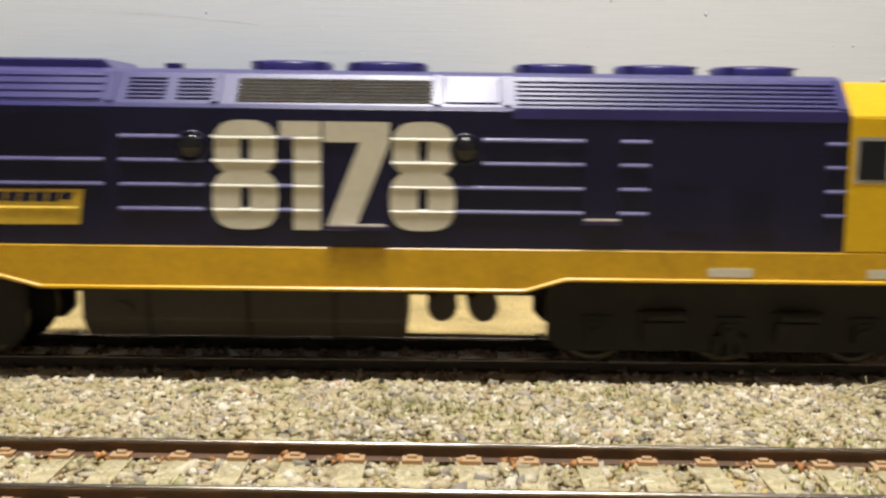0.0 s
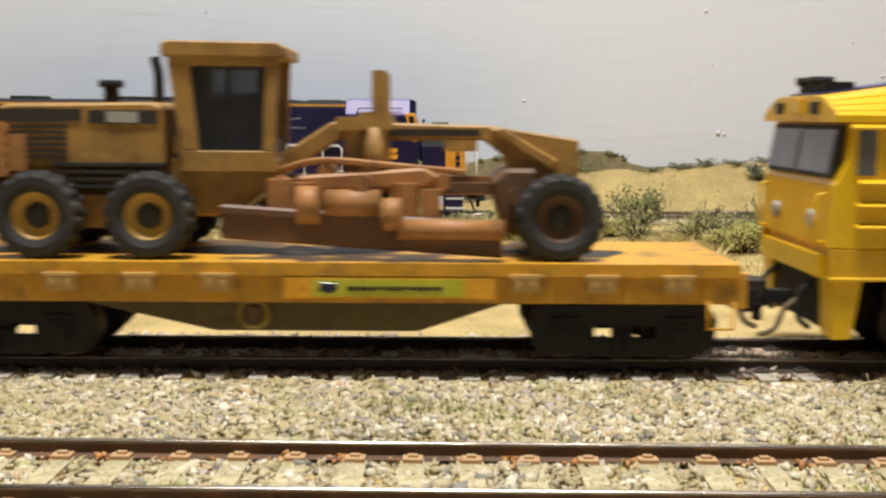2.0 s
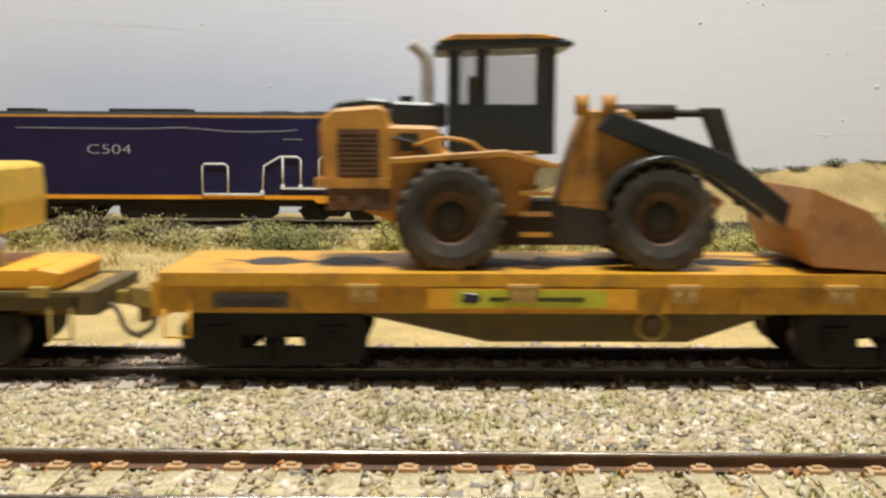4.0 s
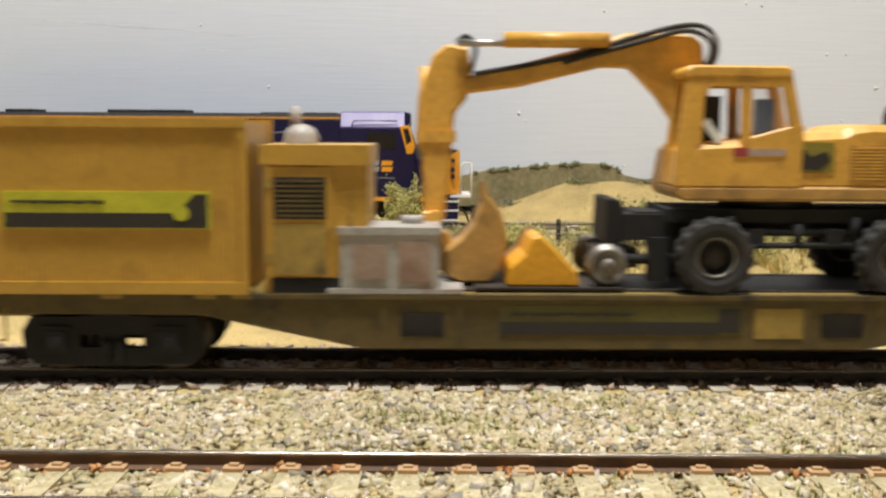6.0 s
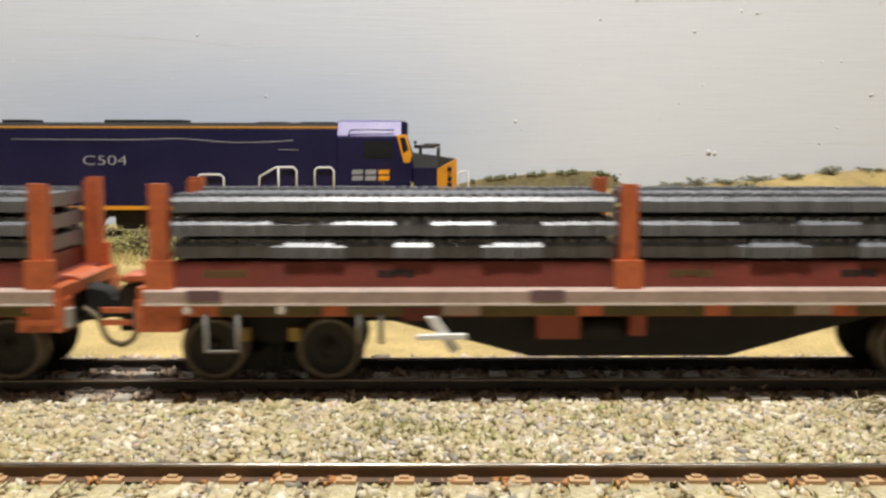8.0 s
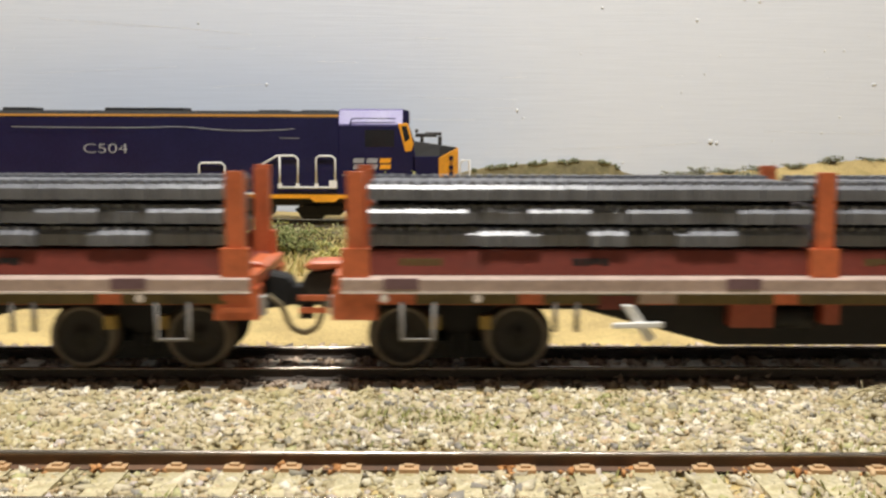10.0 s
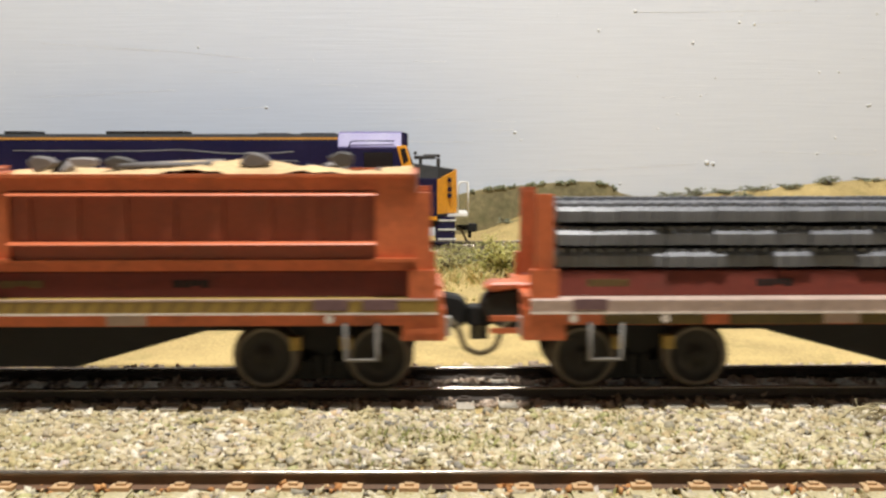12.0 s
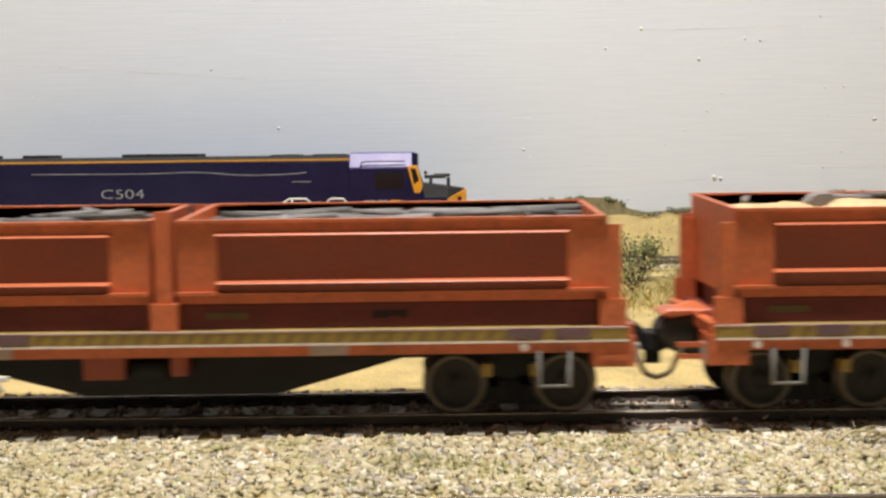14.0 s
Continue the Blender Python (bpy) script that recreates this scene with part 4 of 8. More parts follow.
    for ya, yb in ((-15, -0.6), (0.6, 15)):
        part("windscreen", prism(B(), [(x0 - 0.25, 31.8), (x0 + 1, 31.8), (x0 + 2, 38.7), (x0 + 0.9, 38.7)], ya, yb, "y", 0), PALE_PANE, screen, "windscreen pane with pale reflection in its colour")
    for s in (-1, 1):
        part("handrail", tube(B(), curve_pts([(x0 - 0.2, s * 14.5, 20.6), (x0 - 1.5, s * 14.5, 21.4), (x0 - 1.5, s * 14.5, 27.6), (x0 - 0.1, s * 14.5, 28.6)], 5), 0.3), LOCO_YELLOW, cabo)
        lamp = part("marker_light", lathe(B(), (x0 - 0.1, s * 9, 24), [(1.6, 0.2), (1.6, -0.4), (1.2, -0.6), (0.1, -0.4)], 18, "x"), SILVER, cabo, "silver marker light")
        part("brake_hose", tube(B(), curve_pts([(x0 + 0.6, s * 9, 13.5), (x0 - 1.6, s * 9.2, 11.5), (x0 - 1.8, s * 9.4, 7.6), (x0 + 0.2, s * 9.4, 5.6)]), 0.5, 8), BLACK, t)
    part("buffer_beam", box(B(), x0 - 0.8, x0 + 1.2, -14.5, 14.5, 15.0, 18.6, 0.3), LOCO_YELLOW, t, "yellow buffer beam")
    # rear end
    part("rear_end", prism(B(), [(xr, 19.9), (x1 - 1, 19.9), (x1, 34), (x1 - 2, 41), (xr, 41.4)], -S, S, "y", 0.25), LOCO_YELLOW, t, "yellow rear end panel")
    part("rear_roof", prism(B(), [(-S, 41.3), (-11, 46.9), (11, 46.9), (S, 41.3)], xr + 0.02, x1 - 2.5, "x", 0.15), LOCO_YELLOW, t)
    part("window", box(B(), 66.5, 71.0, -S - 0.15, -S + 0.3, 31.5, 37.6, 0.1), GLASS_DARK, t)
    part("window_frame", box(B(), 65.9, 71.6, -S - 0.08, -S + 0.3, 30.9, 38.2, 0.1), SILVER, t)
    for xa, xe in ((-121.9, -117.5), (-99.6, -91.9), (43.6, 50.6), (69, 74)):
        part("number_board", box(B(), xa, xe, -S - 0.12, -S + 0.2, 15.8, 17.2, 0.05), CREAM, t, "small cream plate")
    # pilot, tank, bogies
    for xa, d in ((x0, 1), (x1, -1)):
        for s in (-1, 1):
            bm = B()
            y0, y1 = sorted((s * (S - 0.4), s * (S - 5.5)))
            prism(bm, [(xa + d * 0.4, 15.2), (xa + d * 5.7, 15.2), (xa + d * 4.2, 5.2), (xa + d * 1.1, 5.2)], y0, y1, "y", 0.2)
            part("pilot", bm, LOCO_YELLOW, t)
        part("pilot_plate", box(B(), min(xa + d * 1.5, xa + d * 3), max(xa + d * 1.5, xa + d * 3), -12, 12, 6, 15, 0.2), BLACK, t)
        coupler(t, xa, -d, 9.5)
    bm = prism(B(), [(-15, 12.8), (-15, 7.5), (-12, 4.2), (12, 4.2), (15, 7.5), (15, 12.8)], -56.8, -4.4, "x", 0.4)
    tank = part("fuel_tank", bm, SOOT, t)
    for xc in (-46, -30, -16):
        part("tank_strap", prism(B(), [(-15.2, 12.6), (-15.2, 7.4), (-12.1, 4.0), (12.1, 4.0), (15.2, 7.4), (15.2, 12.6)], xc - 0.3, xc + 0.3, "x", 0), BLACK, tank)
    part("filler_cap", cyl(B(), (-50, -15.2, 9), "y", 1.4, 0.6, 12), SOOT, tank)
    bm = box(B(), -70, 26, -6, 6, 10.5, 15, 0.3)
    part("underframe", bm, BLACK, t)
    for xa in (1.4, 8.2):
        part("air_tank", cyl(B(), (xa, 0, 9.6), "y", 2.5, 25, 18, bevel=0.3), SOOT, t, "dark hanging air tank")
    part("pipe", tube(B(), [(-4.4, -12.6, 4.9), (17.5, -12.6, 4.7)], 0.28, 6), SOOT, t)
    for xc, xs in ((-96.8, 1), (48.7, 1)):
        bogie(t, xc, 22.0, 5.9, 30, 14.5, BLACK, WHEEL, 13.0, 3)
        for k in (-1, 1):
            for s in (-1, 1):
                bm = B()
                box(bm, xc + k * 11 - 3.4, xc + k * 11 + 3.4, s * 13.2 - 0.9, s * 13.2 + 0.9, 4.6, 7.6, 0.4)
                cyl(bm, (xc + k * 11, s * 14.0, 8.8), "x", 0.9, 6.5, 10)
                part("brake_cylinder", bm, BLACK, t)
    return rides(t)


locomotive()


# ---- flat wagons with machines ----
def flat_wagon(xc, label, brackets, sign, number, brake):
    t = thing("flat_wagon", xc, 0, 0, label, "flat wagon", "yellow flat wagons")
    org(0, 0, 0)
    H, S = 69.2, 15.5
    bm = box(B(), -H, H, -S, S, 14.9, 17.0, 0.3)
    deck = part("deck", bm, WAGON_YELLOW, t, "scuffed yellow deck")
    bm = B()
    r = random.Random(2)
    for _ in range(9):
        x = r.uniform(-55, 50)
        pts = [(x + r.uniform(6, 12) * math.cos(a) * r.uniform(0.6, 1), r.uniform(-3, 3) + 6 * math.sin(a) * r.uniform(0.6, 1)) for a in [k * math.pi / 5 for k in range(10)]]
        prism(bm, pts, 16.95, 17.03 + 0.01 * r.random(), "z", 0)
    part("deck_patch", bm, SOOT, deck, "worn dark deck patches")
    bm = B()
    for s in (-1, 1):
        y0, y1 = sorted((s * (S - 0.7), s * (S - 1.6)))
        prism(bm, [(-H + 1, 14.9), (-H + 1, 10.4), (H - 1, 10.4), (H - 1, 14.9)], y0, y1, "y", 0.15)
        for k in range(11):
            x = -H + 5 + k * (2 * H - 10) / 10
            y2, y3 = sorted((s * (S - 0.7), s * (S - 0.35)))
            box(bm, x - 0.5, x + 0.5, y2, y3, 10.5, 14.9, 0.08)
    part("side_sill", bm, WAGON_YELLOW, t)
    bm = B()
    for s in (-1, 1):
        y0, y1 = sorted((s * (S - 3.2), s * (S - 4.4)))
        prism(bm, [(-H + 3, 13), (-H + 3, 10), (-37, 9.8), (-16, 5.2), (17.3, 5.2), (31, 9.8), (H - 3, 10), (H - 3, 13)], y0, y1, "y", 0.2)
    box(bm, -H + 1, H - 1, -4, 4, 9.5, 14.5, 0.2)
    part("underframe", bm, OLIVE, t)
    me = bpy.data.meshes.new("deck_bracket")
    org()
    bm = box(B(), -2.2, 2.2, -0.7, 0.3, -1.2, 1.4, 0.2)
    cyl(bm, (-1.1, -0.8, 0.3), "y", 0.6, 0.5, 10)
    cyl(bm, (1.1, -0.8, 0.3), "y", 0.6, 0.5, 10)
    box(bm, -2.6, 2.6, -1.0, 0.2, 1.2, 1.7, 0.1)
    bm.to_mesh(me)
    bm.free()
    me.materials.append(BRACKET)
    for x in brackets:
        piece("deck_bracket", me, t, x, -S + 0.2, 13.6)
    backing = part("sign_backing", box(B(), sign - 4.5, sign + 29.5, -S - 0.01, -S + 1, 11.2, 14.6, 0.1), SKID, t, "raised yellow panel behind the sign")
    plate = part("sign_panel", box(B(), sign, sign + 24.5, -S - 0.09, -S + 1, 11.5, 14.4, 0.1), LIME, t, "lime yellow sign panel")
    bar_text(plate, "lettering", sign + 5.6, sign + 21.0, 12.5, 13.2, -S - 0.08, BLACK, 17)
    part("sign_mark", prism(B(), [(sign + 1.0, 12.4), (sign + 3.0, 12.1), (sign + 4.2, 12.6), (sign + 4.0, 13.7), (sign + 1.4, 13.9)], -S - 0.16, -S + 1, "y", 0.1), NAVY, plate)
    plate = part("number_panel", box(B(), number, number + 12.0, -S - 0.03, -S + 1, 11.4, 13.6, 0.1), PLATE_DARK, t, "dark number panel")
    bar_text(plate, "lettering", number + 0.8, number + 11.2, 12.2, 12.8, -S - 0.05, SOOT, 12)
    part("handbrake_wheel", lathe(B(), (brake, -S + 2.0, 8.3), [(2.3, 0), (2.7, -0.4), (2.3, -0.8), (1.9, -0.4), (2.3, 0)], 20), DIRTY_YELLOW, t)
    part("brake_hub", cyl(B(), (brake, -S + 2.0, 8.3), "y", 1.3, 1.0, 14), RIM_RUST, t)
    for s in (-1, 1):
        bogie(t, s * 51.0, 19, 5.2, 15.5, 10.5, BLACK, WHEEL, 12.5)
        part("headstock", box(B(), s * H - 1.2, s * H + 1.2, -S + 0.5, S - 0.5, 9.8, 15.5, 0.3), WAGON_YELLOW, t)
        coupler(t, s * H, s, 11.0, DIRTY_YELLOW if s < 0 and xc < -300 else SOOT)
        bm = tube(B(), [(s * (H - 5), -S, 11), (s * (H - 5), -S, 6.5), (s * (H - 1), -S, 6.5), (s * (H - 1), -S, 11)], 0.3)
        part("step", bm, WAGON_YELLOW, t)
    return rides(t)


flat_wagon(-221.0, "weathered yellow flat wagon carrying a road grader", (-39.9, -27.3, -15, 34.5, 46.8, 59.1), 0.2, -65.2, -9.5)
flat_wagon(-376.9, "weathered yellow flat wagon carrying a wheel loader", (-36.2, -10.4, 15.6, 41.0), -21.4, -60.3, 10.9)


def tyre_wheel(parent, name, x, y, z, r, w, rim_mat, lugs=18, hub=0.55, ring=None, tyre_mat=None):
    keep = list(OX)
    org()
    h = w / 2
    seg = 4 * lugs
    tmp = bmesh.new()
    rings = []
    for k, (q, o) in enumerate(((hub, -0.75), (0.72, -1.0), (0.90, -0.98), (0.97, -0.82), (1.0, -0.66), (1.0, -0.06), (1.0, 0.06), (1.0, 0.66), (0.97, 0.82), (0.90, 0.98), (0.72, 1.0), (hub, 0.75))):
        loop = []
        for i in range(seg):
            a = 2 * math.pi * i / seg
            up = (i // 2 + (k > 5)) % 2
            rr = r * q * ((1.035 if up else 0.965) if 3 <= k <= 8 else 1.0)
            loop.append(tmp.verts.new(v3(rr * math.cos(a), o * h, rr * math.sin(a))))
        rings.append(loop)
    for ra, rb in zip(rings, rings[1:]):
        for i in range(seg):
            tmp.faces.new((ra[i], ra[(i + 1) % seg], rb[(i + 1) % seg], rb[i]))
    bmesh.ops.recalc_face_normals(tmp, faces=tmp.faces)
    bm = merge(B(), tmp)
    tyre = part(name, bm, tyre_mat or TYRE, parent)
    bm = lathe(B(), (0, 0, 0), [(0.1, -h * 0.35), (r * 0.2, -h * 0.45), (r * 0.24, -h * 0.25), (r * 0.45, -h * 0.2), (r * hub * 0.96, -h * 0.62), (r * hub * 1.06, -h * 0.78), (r * hub * 1.06, h * 0.78), (0.1, h * 0.4)], 24)
    for k in range(6):
        a = k * math.pi / 3
        cyl(bm, (r * 0.33 * math.cos(a), -h * 0.26, r * 0.33 * math.sin(a)), "y", 0.05 * r, 0.3, 6)
    part("rim", bm, rim_mat, tyre)
    bm = lathe(B(), (0, 0, 0), [(0.05, -h * 0.5), (r * 0.22, -h * 0.5), (r * 0.3, -h * 0.32), (r * 0.33, -h * 0.2)], 20)
    part("hub", bm, SOOT, tyre, "dark greasy hub")
    if ring:
        part("rim_ring", lathe(B(), (0, 0, 0), [(r * hub * 0.95, -h * 0.78), (r * hub * 1.01, -h * 0.9), (r * hub * 1.07, -h * 0.8)], 28), ring, tyre, "bright worn rim edge")
    org(*keep)
    tyre.location = v3(x, y, z)
    return tyre


def grader():
    t = thing("road_grader", -229, 0, 17, "weathered ochre motor grader with a long blade", "grader")
    W = 13.2
    for x in (-265.6, -247.5):
        for s in (-1, 1):
            tyre_wheel(t, "wheel", x, s * (W - 2), 24.0, 7.0, 5.0, CONTAINER)
    for s in (-1, 1):
        tyre_wheel(t, "wheel", -180.7, s * (W - 2), 24.0, 7.0, 5.0, RIM_RUST)
    bm = B()
    for s in (-1, 1):
        box(bm, -268, -245, s * 6 - 1, s * 6 + 1, 21.5, 27, 0.4)
    box(bm, -273, -238, -5, 5, 26, 32, 0.4)
    part("tandem_frame", bm, GRADER, t)
    eng = part("engine_hood", prism(B(), [(-274, 31.5), (-246, 31.5), (-246, 41.6), (-248, 42.4), (-272, 42.0), (-274, 41)], -7, 7, "y", 0.5), GRADER, t)
    bm = B()
    for k in range(7):
        box(bm, -272, -262, -7.25, -6.8, 33 + 1.0 * k, 33.5 + 1.0 * k, 0.05)
    box(bm, -274.2, -259.5, -7.2, -6.8, 39.2, 41.2, 0.1)
    box(bm, -258.5, -247, -7.2, -6.8, 38.8, 41.0, 0.1)
    part("hood_vent", bm, SOOT, eng)
    part("hood_light_panel", box(B(), -255.4, -250.2, -7.3, -6.8, 39.0, 40.8, 0.1), SILVER, eng)
    bm = B()
    for k in range(4):
        box(bm, -264, -246, -8.2, -6.5, 28.2 + 1.2 * k, 28.8 + 1.2 * k, 0.1)
    part("side_step", bm, SOOT, t)
    bm = box(B(), -278.5, -274, -7, 7, 23, 39.5, 0.4)
    for k in range(5):
        for x in (-276.6, -272.6):
            cyl(bm, (x, -6.5, 31 + 1.7 * k), "y", 1.1, 3, 10)
    box(bm, -271.4, -268.6, -8, -5, 31, 37, 0.5)
    part("radiator", bm, RUSTY, t)
    bm = B()
    for s in (-1, 1):
        prism(bm, [(-279, 22), (-284, 21), (-290.4, 24), (-288, 31), (-283, 33.5), (-278, 31), (-279, 28), (-283, 29), (-284.5, 26)], s * 4 - 1.2, s * 4 + 1.2, "y", 0.5)
        cyl(bm, (-281, s * 4, 32.3), "y", 1.7, 3.4, 12)
        cyl(bm, (-286, s * 4, 24), "y", 1.6, 3.4, 12)
    box(bm, -291, -287, -9, 9, 20.5, 23.5, 0.5)
    part("ripper", bm, RUSTY, t, "rusty brown rear ripper")
    bm = cyl(B(), (-256.6, 0, 43.5), "z", 1.3, 5, 14)
    cyl(bm, (-256.6, 0, 45.5), "z", 2.1, 1.2, 14)
    part("air_cleaner", bm, BLACK, t)
    bm = tube(B(), curve_pts([(-249, 2, 42), (-249, 2, 47), (-249.6, 2, 50.2)]), 0.9, 10)
    part("exhaust", bm, BLACK, t)
    # cab
    bm = B()
    cab = part("cab", box(bm, -243.6, -228, -7, 7, 32.6, 34.0, 0.2), GRADER, t)
    for s in (-1, 1):
        y0, y1 = sorted((s * 8.0, s * 7.0))
        for nm, pts in (("rear_post", [(-243, 34.5), (-240.2, 34.5), (-241.4, 48.3), (-244.9, 48.3)]), ("front_post", [(-229.6, 34.5), (-227.6, 34.5), (-227, 48.3), (-229.0, 48.3)]),
                        ("lower_panel", [(-243.2, 31), (-227.4, 31), (-227.6, 34.5), (-243, 34.5)]), ("header", [(-245, 48.3), (-226.9, 48.3), (-226.9, 50), (-245, 50)])):
            part(nm, prism(B(), pts, y0, y1, "y", 0.15), GRADER, cab)
    part("rear_wall", box(B(), -244.4, -241.6, -7, 7, 34, 37, 0.2), GRADER, cab)
    part("dash", box(B(), -230, -228.2, -7, 7, 34, 36.4, 0.2), SOOT, cab)
    part("cab_roof", prism(B(), [(-246, 49.8), (-225.6, 49.6), (-225.6, 51.4), (-227, 52.2), (-245, 52.4), (-246, 51.8)], -8.6, 8.6, "y", 0.3), GRADER, cab)
    bm = B()
    for s in (-1, 1):
        prism(bm, [(-241.2, 34.3), (-229, 34.3), (-228.6, 48.6), (-242.6, 48.6)], s * 7.5 - 0.1, s * 7.5 + 0.1, "y", 0)
        for xx in ((-238.8, -237.6),):
            box(bm, xx[0], xx[1], s * 7.5 - 0.3, s * 7.5 + 0.3, 34.3, 48.5, 0.1)
        box(bm, -237.6, -229.2, s * 7.5 - 0.3, s * 7.5 + 0.3, 42.6, 44, 0.1)
    glass = mat("cab_glass", (0.03, 0.03, 0.03), 0.1, var=0.02, bump=0)
    glass.node_tree.nodes["Principled BSDF"].inputs["Alpha"].default_value = 0.5
    part("cab_window", bm, glass, cab, "dark tinted cab glazing")
    bm = box(B(), -240.5, -236, -3, 3, 33, 42.5, 0.6)
    box(bm, -241.6, -239.2, -7.2, -6.6, 34, 48.6, 0.1)
    box(bm, -230.4, -228.8, -7.2, -6.6, 34, 48.6, 0.1)
    box(bm, -233, -230.5, -2, 2, 33, 40, 0.4)
    part("seat", bm, SOOT, cab)
    part("rear_frame", prism(B(), [(-245, 33.2), (-227.2, 33.2), (-226.4, 30.6), (-234.4, 23.6), (-241.4, 23.4), (-245.4, 28)], -6.6, 6.6, "y", 0.4), GRADER, t, "deep ochre frame under the cab")
    bm = prism(B(), [(-192.0, 29.6), (-189.4, 31.8), (-184.2, 31.8), (-184.2, 20.8), (-189.2, 20.8), (-190.6, 25)], -8.2, 8.2, "y", 0.6)
    box(bm, -201.6, -191, -6.4, -4.6, 27.6, 29.4, 0.3)
    cyl(bm, (-187.6, -8.4, 27.2), "y", 1.6, 1.4, 12)
    part("front_fork", bm, RIM_RUST, t, "brown steering fork behind the front wheel")
    # main frame
    bm = prism(B(), [(-228, 30.5), (-227, 34), (-219, 39.2), (-213, 40.6), (-209, 39.2), (-192, 38.9), (-176.6, 36.6), (-176.6, 28), (-187, 28.4), (-189.5, 33.8), (-193, 36.4), (-209, 36.2), (-213, 37.5), (-218, 36.0), (-224, 32)], -2.6, 2.6, "y", 0.35)
    frame_part = part("main_frame", bm, GRADER, t)
    part("frame_recess", box(B(), -209, -193.5, -2.75, -2.4, 37.1, 38.2, 0.1), SOOT, frame_part)
    bm = prism(B(), [(-192, 38.2), (-189.8, 38.6), (-180.2, 33.0), (-181.5, 31.4)], -3.6, -2.2, "y", 0.3)
    box(bm, -199.5, -194, -3, 3, 34.5, 36.4, 0.4)
    part("frame_brace", bm, GRADER, t)
    part("front_axle", box(B(), -183, -178.5, -9, 9, 22, 27.5, 0.5), SOOT, t)
    for y in (-7.0, 7.0):
        part("lift_link", box(B(), -216.2, -213.6, y * 0.8 - 1.0, y * 0.8 + 1.0, 29.4, 39.4, 0.45), GRADER, t)
        bm = box(B(), -211.6, -209.2, y - 1.1, y + 1.1, 30, 47.8, 0.5)
        cyl(bm, (-211.2, y, 34), "z", 1.9, 9, 14)
        box(bm, -213.6, -208.8, y - 1.7, y + 1.7, 38.2, 41.0, 0.4)
        part("lift_cylinder", bm, GRADER, t)
    part("lift_yoke", box(B(), -217.4, -208.4, -8.6, 8.6, 38.0, 40.2, 0.5), GRADER, t, "ochre yoke across the frame")
    # drawbar, circle and blade
    bm = box(B(), -232, -188, -2, 2, 27, 30.2, 0.4)
    cyl(bm, (-215, 0, 28.5), "z", 8.5, 2.2, 28)
    prism(bm, [(-224, 30.5), (-203, 32), (-200, 30.5), (-203, 28.5), (-224, 28)], -9.5, -6.5, "y", 0.5)
    cyl(bm, (-223, -9.5, 25), "z", 2.2, 9, 12)
    cyl(bm, (-206, -9.5, 25), "z", 2.2, 9, 12)
    box(bm, -217, -212.5, -11, -8, 23, 27.2, 0.5)
    for x, z in ((-227, 29), (-219, 31), (-200, 29.5), (-212, 31.5)):
        cyl(bm, (x, -6.2, z), "y", 1.5, 5.5, 12)
    tube(bm, curve_pts([(-228, -6, 31), (-220, -8.5, 33), (-208, -8.5, 32.2), (-196, -5, 31)]), 0.6)
    box(bm, -228.5, -224.5, -10.8, -7, 20.5, 30, 0.6)
    box(bm, -203.5, -200.2, -10.8, -7, 19.5, 28.5, 0.6)
    part("blade_carrier", bm, RUSTY, t, "rusty red-brown blade carrier")
    bm = prism(B(), [(-236, 26.0), (-190, 23.2), (-190, 17.4), (-236, 20.4)], -12.2, -10.8, "y", 0.35)
    prism(bm, [(-236, 25.8), (-190, 23.0), (-190, 21.8), (-236, 24.6)], -12.7, -12.0, "y", 0.15)
    box(bm, -207, -190.4, -13.4, -12, 19.6, 21.2, 0.2)
    cyl(bm, (-199, -12.9, 22.6), "x", 1.1, 18, 12)
    part("blade", bm, BLADE, t, "dark worn grader blade")
    bm = cyl(B(), (-198.5, -13.4, 22.2), "x", 1.7, 17, 14)
    cyl(bm, (-214.5, -12.6, 26.4), "x", 2.2, 9, 14)
    cyl(bm, (-208, -13.2, 24.6), "x", 2.7, 3.2, 16)
    cyl(bm, (-221.5, -12.8, 26.0), "x", 3.1, 3.6, 16)
    cyl(bm, (-213, -11.6, 29.6), "y", 1.4, 4, 12)
    part("blade_shift_ram", bm, RUSTY, t, "orange-brown blade shift ram with thick collars")
    return rides(t)


